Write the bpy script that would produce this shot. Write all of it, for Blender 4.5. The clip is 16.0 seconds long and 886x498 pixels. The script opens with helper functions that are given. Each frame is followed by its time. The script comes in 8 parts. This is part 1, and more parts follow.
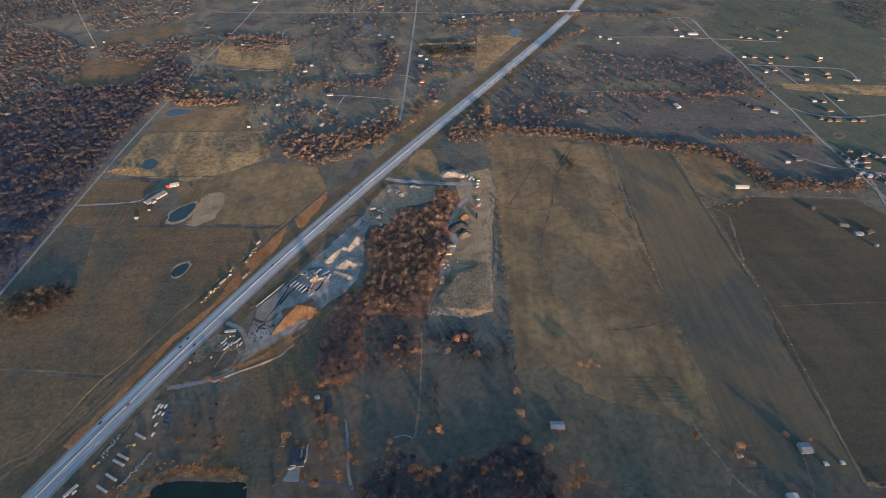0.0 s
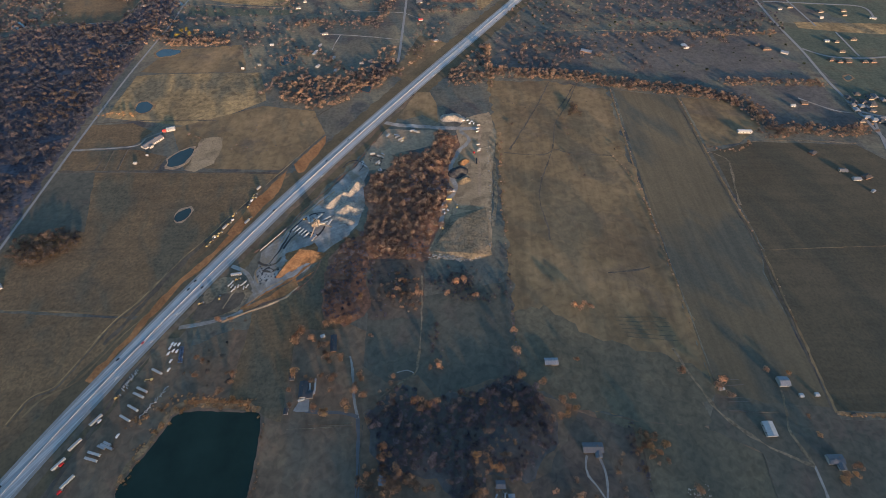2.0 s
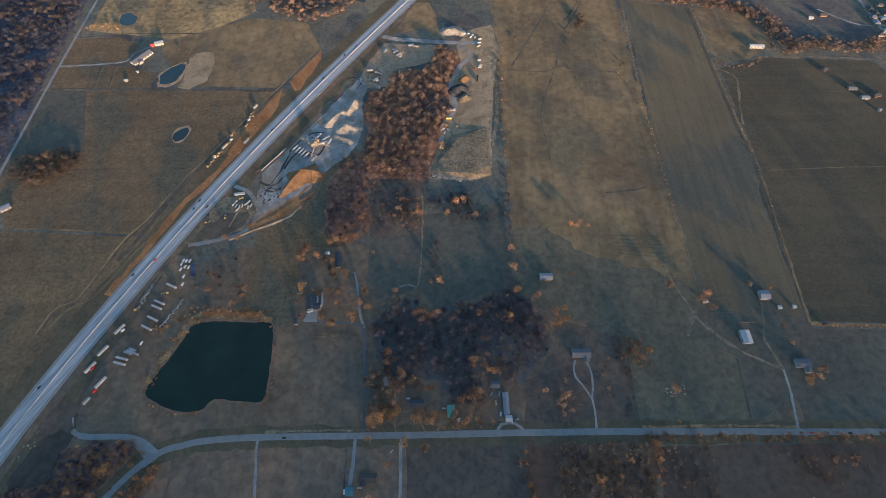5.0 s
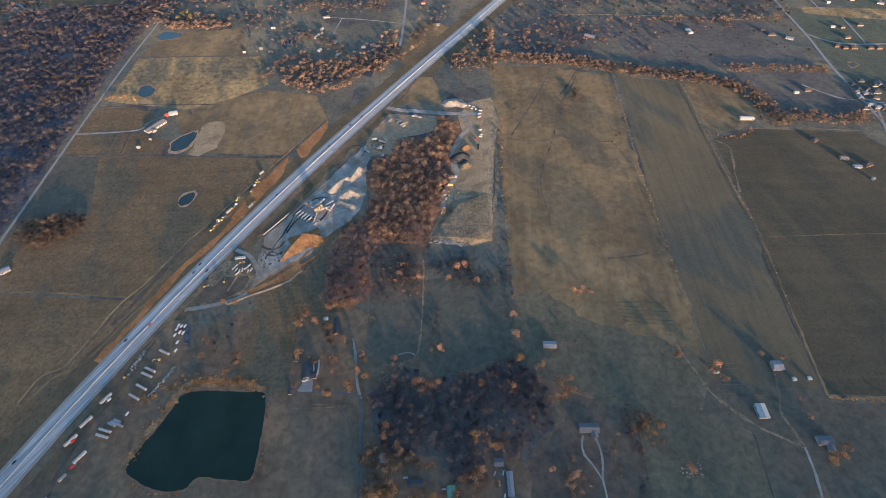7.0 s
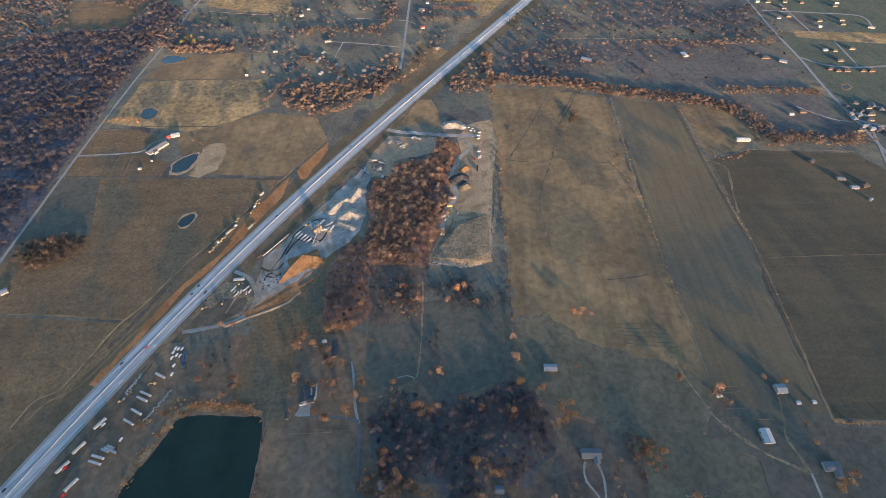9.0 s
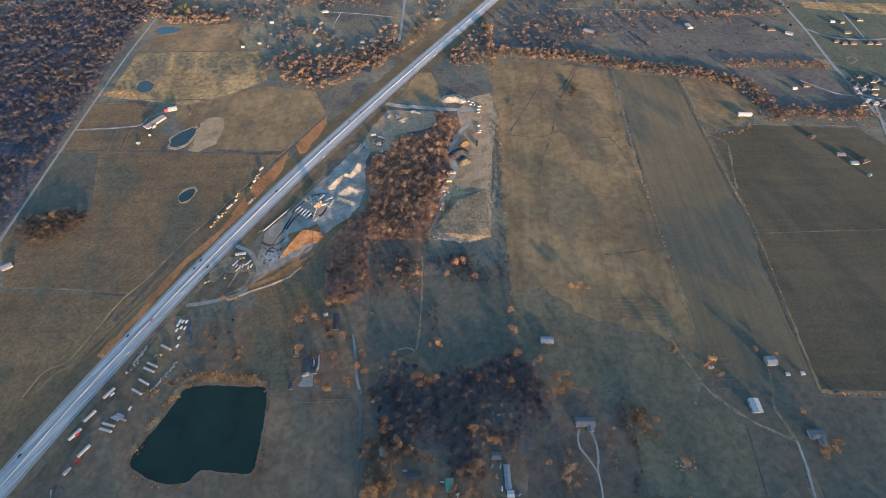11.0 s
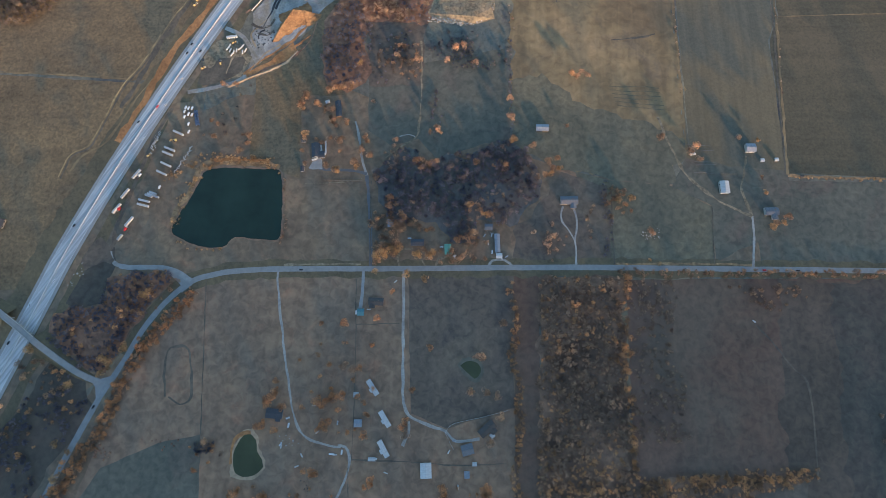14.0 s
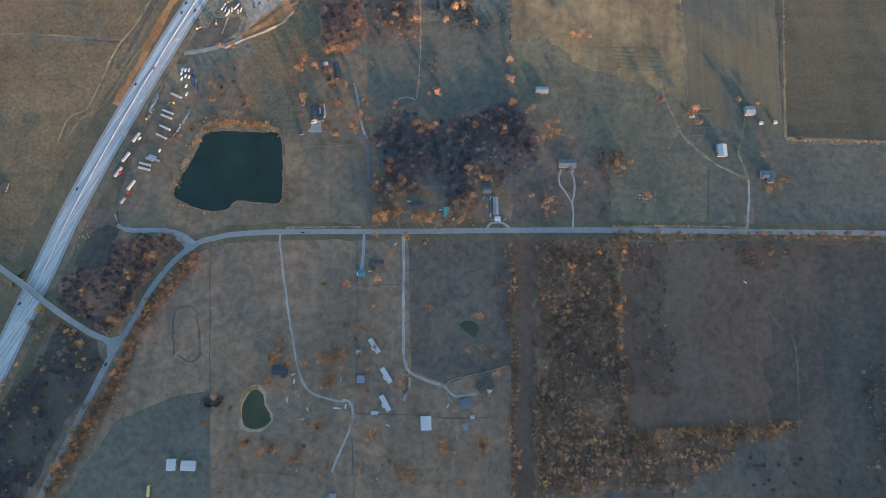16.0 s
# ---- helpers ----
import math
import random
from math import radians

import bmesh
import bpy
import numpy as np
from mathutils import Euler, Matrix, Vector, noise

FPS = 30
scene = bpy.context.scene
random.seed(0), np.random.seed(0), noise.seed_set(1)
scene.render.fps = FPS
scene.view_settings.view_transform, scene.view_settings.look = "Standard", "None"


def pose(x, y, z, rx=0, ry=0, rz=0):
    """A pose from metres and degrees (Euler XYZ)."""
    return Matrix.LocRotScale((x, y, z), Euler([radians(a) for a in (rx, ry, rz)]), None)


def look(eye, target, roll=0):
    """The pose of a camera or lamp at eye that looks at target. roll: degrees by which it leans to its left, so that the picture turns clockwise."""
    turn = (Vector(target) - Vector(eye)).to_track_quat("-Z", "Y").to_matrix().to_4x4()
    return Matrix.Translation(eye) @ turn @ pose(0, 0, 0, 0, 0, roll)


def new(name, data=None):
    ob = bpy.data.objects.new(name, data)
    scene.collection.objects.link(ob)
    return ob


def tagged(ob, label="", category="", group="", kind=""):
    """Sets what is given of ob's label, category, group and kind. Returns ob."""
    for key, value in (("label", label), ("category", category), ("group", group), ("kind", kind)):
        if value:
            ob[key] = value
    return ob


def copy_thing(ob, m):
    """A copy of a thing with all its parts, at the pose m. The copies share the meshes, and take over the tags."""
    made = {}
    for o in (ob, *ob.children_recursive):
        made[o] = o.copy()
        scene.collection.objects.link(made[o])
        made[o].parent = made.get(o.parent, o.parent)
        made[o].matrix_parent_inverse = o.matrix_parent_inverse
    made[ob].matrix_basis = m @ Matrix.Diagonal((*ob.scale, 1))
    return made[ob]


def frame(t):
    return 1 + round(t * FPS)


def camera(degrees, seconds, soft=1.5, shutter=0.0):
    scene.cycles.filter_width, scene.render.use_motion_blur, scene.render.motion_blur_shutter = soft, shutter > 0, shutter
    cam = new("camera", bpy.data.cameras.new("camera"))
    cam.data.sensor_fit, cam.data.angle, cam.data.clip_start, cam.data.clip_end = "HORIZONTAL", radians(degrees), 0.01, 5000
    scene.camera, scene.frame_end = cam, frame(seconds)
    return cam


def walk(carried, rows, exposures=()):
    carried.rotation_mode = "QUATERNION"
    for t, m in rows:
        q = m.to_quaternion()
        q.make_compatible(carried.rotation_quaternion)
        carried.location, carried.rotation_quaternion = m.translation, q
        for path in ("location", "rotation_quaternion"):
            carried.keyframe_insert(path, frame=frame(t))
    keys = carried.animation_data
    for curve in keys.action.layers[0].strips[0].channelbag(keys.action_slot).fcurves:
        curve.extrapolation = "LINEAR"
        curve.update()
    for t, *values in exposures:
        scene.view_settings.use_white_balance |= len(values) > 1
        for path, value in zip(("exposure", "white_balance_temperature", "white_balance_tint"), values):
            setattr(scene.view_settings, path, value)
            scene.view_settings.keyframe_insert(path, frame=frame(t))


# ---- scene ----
# ================= camera =================
cam = camera(88.67, 16.0, soft=0.65)
ROWS = [
    (0, 0.00, 0.00, 543.20, 0.000, -43.979, -0.472),
    (0.5, -0.26, -2.76, 544.18, -0.050, -45.532, -0.476),
    (1, -0.54, -5.71, 545.25, -0.058, -47.697, -0.457),
    (1.5, -0.82, -8.35, 546.22, -0.069, -49.210, -0.440),
    (2, -1.09, -10.98, 547.22, -0.077, -50.527, -0.422),
    (2.5, -1.36, -14.19, 548.49, -0.090, -52.011, -0.400),
    (3, -1.65, -18.39, 550.17, -0.092, -54.333, -0.385),
    (3.5, -1.97, -23.57, 552.18, -0.075, -58.109, -0.375),
    (3.7, -2.08, -25.58, 552.97, -0.067, -59.783, -0.370),
    (4.1, -2.21, -28.38, 554.01, -0.063, -61.848, -0.370),
    (4.5, -2.15, -29.07, 554.19, -0.073, -61.809, -0.383),
    (4.9, -1.99, -28.19, 553.82, -0.081, -60.356, -0.400),
    (5.3, -1.77, -26.27, 553.21, -0.073, -58.183, -0.410),
    (5.65, -1.58, -24.16, 552.71, -0.041, -56.232, -0.405),
    (6, -1.44, -22.01, 552.45, 0.026, -54.722, -0.380),
    (6.5, -1.32, -19.57, 552.37, 0.131, -53.369, -0.335),
    (7, -1.18, -17.56, 552.56, 0.185, -52.270, -0.317),
    (7.5, -1.02, -16.09, 553.06, 0.190, -51.526, -0.324),
    (8, -0.85, -15.06, 553.78, 0.183, -50.923, -0.328),
    (8.5, -0.66, -14.17, 554.51, 0.157, -50.493, -0.333),
    (8.9, -0.48, -13.29, 554.92, 0.141, -50.108, -0.334),
    (9.3, -0.23, -12.14, 555.30, 0.127, -49.669, -0.329),
    (9.7, 0.02, -11.29, 555.77, 0.114, -49.421, -0.318),
    (10.1, 0.21, -11.28, 556.45, 0.104, -49.609, -0.299),
    (10.45, 0.28, -12.42, 557.31, 0.097, -50.324, -0.277),
    (10.8, 0.20, -15.00, 558.50, 0.092, -51.726, -0.249),
    (11, 0.08, -17.61, 559.56, 0.090, -53.097, -0.225),
    (11.5, -0.26, -24.73, 562.38, 0.074, -57.474, -0.163),
    (12, -0.57, -33.15, 565.87, 0.011, -63.651, -0.074),
    (12.5, -0.84, -41.53, 569.52, -0.062, -68.478, 0.051),
    (13, -1.01, -48.94, 572.94, -0.154, -72.267, 0.199),
    (13.5, -1.09, -54.93, 576.07, -0.264, -74.814, 0.360),
    (14, -1.11, -59.53, 578.95, -0.399, -76.902, 0.508),
    (14.5, -1.10, -62.99, 581.51, -0.542, -78.291, 0.652),
    (15, -1.00, -65.58, 583.80, -0.700, -79.432, 0.792),
    (15.5, -0.86, -67.57, 585.79, -0.857, -80.214, 0.934),
    (16, -0.70, -69.32, 587.65, -1.021, -80.845, 1.070),
]
EXPOSURES = [(0, 1.48, 5480, 10), (3.5, 1.50, 5430, 8), (7, 1.84, 5430, 10), (11.5, 2.04, 5470, 8), (14, 2.25, 5690, 9), (16, 2.43, 5800, 10)]
walk(cam, [(t, pose(x, y, z, 90 + pitch, 0, yaw) @ pose(0, 0, 0, 0, 0, roll)) for t, x, y, z, yaw, pitch, roll in ROWS],
     EXPOSURES)

# ================= light =================
SUN_AZ, SUN_EL = 153.0, 5.6          # compass degrees, y is north
SUN_POWER, SKY_POWER = 6.6, 0.15
world = bpy.data.worlds.new("sky")
scene.world = world
world.use_nodes = True
wn = world.node_tree.nodes
sky = wn.new("ShaderNodeTexSky")
sky.sky_type, sky.sun_disc = "NISHITA", False
sky.sun_elevation, sky.sun_rotation = radians(SUN_EL), radians(SUN_AZ)
sky.air_density, sky.dust_density, sky.ozone_density = 1.0, 1.0, 1.8
wn["Background"].inputs[1].default_value = SKY_POWER
world.node_tree.links.new(sky.outputs[0], wn["Background"].inputs[0])
to_sun = Vector((math.sin(radians(SUN_AZ)) * math.cos(radians(SUN_EL)), math.cos(radians(SUN_AZ)) * math.cos(radians(SUN_EL)), math.sin(radians(SUN_EL))))
sun = new("sun", bpy.data.lights.new("sun", "SUN"))
sun.data.energy, sun.data.angle, sun.data.color = SUN_POWER, radians(3.2), (1.0, 0.61, 0.325)
sun.matrix_world = look(to_sun * 3000, (0, 0, 0))


# ================= materials =================
def shader(name, rough=0.9, metal=0.0, spec=0.3):
    m = bpy.data.materials.new(name)
    m.use_nodes = True
    b = m.node_tree.nodes["Principled BSDF"]
    b.inputs["Roughness"].default_value, b.inputs["Metallic"].default_value = rough, metal
    b.inputs["Specular IOR Level"].default_value = spec
    return m, m.node_tree, b


def place_node(t, scale=(1, 1, 1), turn=0.0, local=False):
    n = t.nodes.new("ShaderNodeTexCoord" if local else "ShaderNodeNewGeometry")
    spin, mp = t.nodes.new("ShaderNodeMapping"), t.nodes.new("ShaderNodeMapping")
    spin.inputs["Rotation"].default_value, mp.inputs["Scale"].default_value = (0, 0, radians(turn)), scale
    t.links.new(n.outputs["Object" if local else "Position"], spin.inputs[0])
    t.links.new(spin.outputs[0], mp.inputs[0])
    return mp.outputs[0]


def noise_node(t, where, scale, detail=4, rough=0.55, warp=0.0):
    n = t.nodes.new("ShaderNodeTexNoise")
    n.inputs["Scale"].default_value, n.inputs["Detail"].default_value = scale, detail
    n.inputs["Roughness"].default_value, n.inputs["Distortion"].default_value = rough, warp
    t.links.new(where, n.inputs["Vector"])
    return n.outputs[0]


def ramp_node(t, fac, stops):
    r = t.nodes.new("ShaderNodeValToRGB")
    e = r.color_ramp.elements
    while len(e) < len(stops):
        e.new(0.5)
    for el, (p, c) in zip(e, stops):
        el.position, el.color = p, (*c, 1) if len(c) == 3 else c
    t.links.new(fac, r.inputs[0])
    return r.outputs[0]


def mix_node(t, fac, a, b, mode="MIX"):
    m = t.nodes.new("ShaderNodeMix")
    m.data_type, m.blend_type = "RGBA", mode
    if isinstance(fac, float):
        m.inputs[0].default_value = fac
    else:
        t.links.new(fac, m.inputs[0])
    for sock, v in ((m.inputs[6], a), (m.inputs[7], b)):
        if isinstance(v, tuple):
            sock.default_value = (*v, 1)
        else:
            t.links.new(v, sock)
    return m.outputs[2]


def bump_node(t, b, height, strength, distance):
    n = t.nodes.new("ShaderNodeBump")
    n.inputs["Strength"].default_value, n.inputs["Distance"].default_value = strength, distance
    t.links.new(height, n.inputs["Height"])
    t.links.new(n.outputs[0], b.inputs["Normal"])


def earth(name, dark, mid, light, patchy=0.012, fine=0.35, streak=None, bump=0.6, accent=None, soft=1.0, shade_bands=None):
    """Grassland or bare soil: three tones in broad patches, clumps and tufts, optional mown streaks at an angle, accent
    patches, and long greener bands painted in place of cast shadows.
    """
    m, t, b = shader(name, 0.95, spec=0.1)
    p = place_node(t)
    broad = noise_node(t, p, patchy, 5, 0.5, 0.4)
    col = ramp_node(t, broad, [(0.32, dark), (0.5, mid), (0.68, light)])
    if accent:
        tone, size, lo, hi = accent
        a = noise_node(t, p, size, 6, 0.62, 0.6)
        col = mix_node(t, ramp_node(t, a, [(lo, (0, 0, 0)), (hi, (0.85, 0.85, 0.85))]), col, tone)
    # soft shadow bands put into the ground colour, stretched roughly along the sun's heading
    if shade_bands:
        tone, amount = shade_bands
        w = noise_node(t, place_node(t, (0.018, 0.0060, 1), -20), 1.0, 4, 0.5, 0.4)
        col = mix_node(t, ramp_node(t, w, [(0.49, (0, 0, 0)), (0.62, (amount, amount, amount))]), col, tone)
    clump = noise_node(t, p, 0.055, 4, 0.55, 0.4)
    col = mix_node(t, 0.42 * soft, col, ramp_node(t, clump, [(0.33, (0.55, 0.55, 0.57)), (0.52, (1, 1, 1)), (0.7, (1.38, 1.30, 1.16))]), "MULTIPLY")
    tuft = noise_node(t, p, fine * 0.42, 2, 0.55, 0.6)
    col = mix_node(t, 0.62 * soft, col, ramp_node(t, tuft, [(0.32, (0.46, 0.46, 0.48)), (0.5, (1, 1, 1)), (0.68, (1.52, 1.46, 1.36))]), "MULTIPLY")
    if streak:
        angle, size, amount = streak
        q = place_node(t, (size * 0.6, size * 0.035, 1), angle)
        s = noise_node(t, q, 1.0, 3, 0.55, 0.7)
        col = mix_node(t, 0.65 * amount, col, ramp_node(t, s, [(0.36, (0.62, 0.62, 0.62)), (0.5, (1, 1, 1)), (0.64, (1.34, 1.30, 1.22))]), "MULTIPLY")
    t.links.new(col, b.inputs["Base Color"])
    bump_node(t, b, tuft, 0.8 * bump, 0.5)
    return m


def plain(name, tone, rough=0.7, metal=0.0, vary=0.25, scale=0.8, streak=0.0, spec=0.4, bump=0.0):
    """A made surface with blotches, weather streaks and per-object variety."""
    m, t, b = shader(name, rough, metal, spec)
    p = place_node(t, local=True)
    n = noise_node(t, p, scale, 5, 0.65)
    lo, hi = 1 - vary, 1 + vary
    col = mix_node(t, 1.0, tone, ramp_node(t, n, [(0.3, (lo, lo, lo)), (0.7, (hi, hi, hi))]), "MULTIPLY")
    if streak:
        s = noise_node(t, place_node(t, (3.0, 0.25, 0.25), 0, True), 1.0, 3)
        col = mix_node(t, streak, col, ramp_node(t, s, [(0.4, (0.6, 0.58, 0.55)), (0.6, (1.1, 1.1, 1.1))]), "MULTIPLY")
    info = t.nodes.new("ShaderNodeObjectInfo")
    col = mix_node(t, 0.5, col, ramp_node(t, info.outputs["Random"], [(0, (0.8, 0.8, 0.8)), (1, (1.2, 1.18, 1.15))]), "MULTIPLY")
    t.links.new(col, b.inputs["Base Color"])
    r = t.nodes.new("ShaderNodeMapRange")
    r.inputs[3].default_value, r.inputs[4].default_value = max(0.02, rough - 0.12), min(1, rough + 0.12)
    t.links.new(n, r.inputs[0])
    t.links.new(r.outputs[0], b.inputs["Roughness"])
    if bump:
        bump_node(t, b, n, bump, 0.05)
    return m


def twig_material(name, dull, warm, bright):
    m, t, b = shader(name, 0.85, spec=0.15)
    p = place_node(t)
    a = noise_node(t, p, 0.05, 3, 0.6)
    f = noise_node(t, p, 0.11, 2, 0.5)
    col = ramp_node(t, a, [(0.36, dull), (0.52, warm), (0.68, bright)])
    col = mix_node(t, 0.8, col, ramp_node(t, f, [(0.3, (0.36, 0.36, 0.38)), (0.5, (1, 1, 1)), (0.7, (1.75, 1.62, 1.45))]), "MULTIPLY")
    g = t.nodes.new("ShaderNodeNewGeometry")
    col = mix_node(t, 0.25, col, ramp_node(t, g.outputs["Random Per Island"], [(0, (0.6, 0.6, 0.6)), (1, (1.35, 1.3, 1.25))]), "MULTIPLY")
    t.links.new(col, b.inputs["Base Color"])
    thin, both = t.nodes.new("ShaderNodeBsdfTranslucent"), t.nodes.new("ShaderNodeMixShader")
    both.inputs[0].default_value = 0.5
    t.links.new(col, thin.inputs[0])
    t.links.new(b.outputs[0], both.inputs[1])
    t.links.new(thin.outputs[0], both.inputs[2])
    t.links.new(both.outputs[0], t.nodes["Material Output"].inputs[0])
    return m


M = {}
# grass tones cooled towards blue so that far ground carries painted haze
M["prairie"] = earth("dormant prairie grass cooled for haze", (0.082, 0.083, 0.071), (0.137, 0.122, 0.091), (0.198, 0.174, 0.116), 0.006, accent=((0.062, 0.056, 0.059), 0.010, 0.53, 0.63), shade_bands=((0.082, 0.097, 0.091), 0.75), soft=0.6)
M["rough_pasture"] = earth("rough tan pasture", (0.138, 0.099, 0.058), (0.192, 0.137, 0.074), (0.246, 0.169, 0.090), 0.008, 0.2, (4, 0.09, 0.45), 0.9, ((0.124, 0.097, 0.071), 0.012, 0.53, 0.72), 0.5, shade_bands=((0.089, 0.087, 0.064), 0.5))
M["hay"] = earth("cut hay field", (0.111, 0.091, 0.059), (0.133, 0.106, 0.066), (0.152, 0.119, 0.072), 0.004, 0.6, (2, 0.15, 0.4), 0.25, soft=0.3, shade_bands=((0.076, 0.080, 0.067), 0.75))
# darker, cooler hay: shade over the wide eastern field is in the colour
M["hay_dark"] = earth("olive brown hay field darkened for shade", (0.078, 0.064, 0.042), (0.093, 0.077, 0.050), (0.107, 0.086, 0.056), 0.004, 0.6, (90, 0.12, 0.25), 0.25, soft=0.4, shade_bands=((0.067, 0.062, 0.045), 0.7))
M["brown_field"] = earth("brown winter field", (0.120, 0.085, 0.050), (0.152, 0.106, 0.060), (0.182, 0.125, 0.068), 0.006, 0.5, (88, 0.12, 0.28), 0.35, ((0.104, 0.083, 0.057), 0.012, 0.53, 0.68), 0.7, shade_bands=((0.086, 0.085, 0.063), 0.75))
M["golden"] = earth("golden dry grass", (0.186, 0.135, 0.073), (0.270, 0.190, 0.094), (0.337, 0.235, 0.113), 0.01, 0.25, (80, 0.12, 0.35), 0.8, shade_bands=((0.097, 0.096, 0.073), 0.75))
M["green"] = earth("thin green winter pasture", (0.083, 0.080, 0.063), (0.100, 0.093, 0.071), (0.119, 0.107, 0.080), 0.010, 0.3, None, 0.3, ((0.115, 0.088, 0.069), 0.014, 0.53, 0.68), soft=0.55)
M["olive"] = earth("olive grass lot", (0.123, 0.088, 0.059), (0.154, 0.111, 0.074), (0.185, 0.133, 0.084), 0.012, 0.25, (3, 0.1, 0.15), 0.4, ((0.217, 0.131, 0.081), 0.03, 0.52, 0.70), soft=0.6, shade_bands=((0.106, 0.097, 0.076), 0.7))
M["scrub"] = earth("dark brush ground", (0.133, 0.079, 0.056), (0.192, 0.111, 0.072), (0.274, 0.146, 0.092), 0.015, 0.3, None, 0.9)
M["heath"] = earth("purple brown old field", (0.093, 0.059, 0.042), (0.116, 0.071, 0.050), (0.138, 0.088, 0.062), 0.006, 0.3, (3, 0.07, 0.2), 0.4, ((0.111, 0.083, 0.060), 0.005, 0.48, 0.62), soft=0.5)
M["dark_sward"] = earth("dark slate green sward", (0.061, 0.054, 0.044), (0.073, 0.062, 0.049), (0.089, 0.073, 0.056), 0.008, 0.3, (3, 0.07, 0.2), 0.4, ((0.086, 0.061, 0.049), 0.008, 0.50, 0.66), soft=0.5)
M["dim_sward"] = earth("dim brown green sward", (0.075, 0.057, 0.043), (0.093, 0.068, 0.050), (0.113, 0.081, 0.059), 0.008, 0.3, (3, 0.07, 0.2), 0.4, ((0.099, 0.073, 0.055), 0.008, 0.50, 0.66), soft=0.5)
M["ditch_soil"] = earth("dark wet ditch soil", (0.078, 0.064, 0.050), (0.100, 0.083, 0.063), (0.134, 0.107, 0.078), 0.03, 0.5, None, 0.6, soft=0.5)
M["verge"] = earth("mown verge", (0.088, 0.073, 0.047), (0.108, 0.087, 0.054), (0.130, 0.102, 0.060), 0.02, 0.5, (-30, 0.3, 0.2), 0.3, soft=0.45)
M["soil"] = earth("graded orange soil", (0.220, 0.108, 0.046), (0.286, 0.139, 0.059), (0.340, 0.172, 0.074), 0.03, 0.6, (-30, 0.4, 0.4), 0.4, soft=0.6)
M["reed"] = earth("rusty reed margin", (0.16, 0.105, 0.060), (0.23, 0.150, 0.082), (0.30, 0.20, 0.105), 0.05, 0.5, None, 1.0)
M["gravel"] = earth("pale crushed gravel", (0.195, 0.180, 0.162), (0.265, 0.245, 0.220), (0.37, 0.345, 0.31), 0.04, 0.8, (60, 0.25, 0.35), 0.5, ((0.20, 0.165, 0.120), 0.022, 0.50, 0.62), soft=0.45)
M["yard"] = earth("yard gravel and mud", (0.222, 0.162, 0.098), (0.290, 0.213, 0.128), (0.366, 0.272, 0.169), 0.03, 0.8, None, 0.5, ((0.175, 0.131, 0.082), 0.05, 0.52, 0.62), soft=0.4)
M["tan_soil"] = earth("bare tan soil", (0.243, 0.174, 0.114), (0.308, 0.222, 0.142), (0.372, 0.273, 0.180), 0.03, 0.4, None, 0.4, ((0.215, 0.161, 0.111), 0.03, 0.52, 0.66), soft=0.5)
M["fill"] = earth("earth fill", (0.138, 0.113, 0.075), (0.187, 0.148, 0.097), (0.224, 0.176, 0.118), 0.03, 0.6, (3, 0.25, 0.3), 0.5)
M["sand"] = earth("orange sand", (0.16, 0.09, 0.045), (0.21, 0.12, 0.058), (0.26, 0.15, 0.075), 0.08, 0.7, (-30, 0.5, 0.35), 0.4, soft=0.5)
M["limestone"] = earth("pale limestone", (0.228, 0.197, 0.160), (0.289, 0.252, 0.202), (0.344, 0.302, 0.242), 0.08, 0.7, None, 0.6)
M["dark_agg"] = earth("dark aggregate", (0.035, 0.035, 0.038), (0.05, 0.05, 0.052), (0.07, 0.068, 0.066), 0.1, 0.8, None, 0.5)
M["asphalt"] = plain("worn asphalt", (0.085, 0.086, 0.088), 0.75, 0, 0.2, 0.15)
def pavement(name, tone, heading):
    """Concrete slabs with long wheel streaks along the road, joints' stains and fine grit."""
    m, t, b = shader(name, 0.55, spec=0.5)
    streak = noise_node(t, place_node(t, (0.004, 0.42, 1), -heading), 1.0, 3, 0.55)
    blotch = noise_node(t, place_node(t), 0.05, 5, 0.6)
    col = mix_node(t, 0.9, tone, ramp_node(t, streak, [(0.34, (0.68, 0.68, 0.70)), (0.5, (1, 1, 1)), (0.66, (1.28, 1.27, 1.24))]), "MULTIPLY")
    col = mix_node(t, 0.6, col, ramp_node(t, blotch, [(0.35, (0.8, 0.8, 0.8)), (0.65, (1.15, 1.14, 1.12))]), "MULTIPLY")
    t.links.new(col, b.inputs["Base Color"])
    return m


M["concrete_road"] = pavement("weathered concrete pavement", (0.305, 0.305, 0.302), 60.0)
M["shoulder"] = plain("asphalt shoulder", (0.215, 0.205, 0.19), 0.7, 0, 0.2, 0.2)
M["chip_seal"] = plain("grey chip seal", (0.211, 0.203, 0.191), 0.8, 0, 0.16, 0.15)
M["lane_paint"] = plain("worn road paint", (0.44, 0.43, 0.41), 0.6, 0, 0.3, 0.5)
M["lane_paint_y"] = plain("worn yellow road paint", (0.38, 0.33, 0.22), 0.6, 0, 0.3, 0.5)
M["concrete"] = plain("concrete", (0.38, 0.36, 0.33), 0.8, 0, 0.2, 0.6, 0.3)
M["white_metal"] = plain("white ribbed metal roofing", (0.38, 0.37, 0.355), 0.45, 0.0, 0.1, 0.3, 0.3)
M["grey_metal"] = plain("galvanised roofing", (0.20, 0.21, 0.23), 0.5, 0.1, 0.15, 0.3, 0.4)
M["shingle"] = plain("grey shingle", (0.055, 0.055, 0.06), 0.9, 0, 0.25, 0.9, 0.2)
M["brown_shingle"] = plain("brown shingle", (0.060, 0.052, 0.047), 0.9, 0, 0.25, 0.9, 0.2)
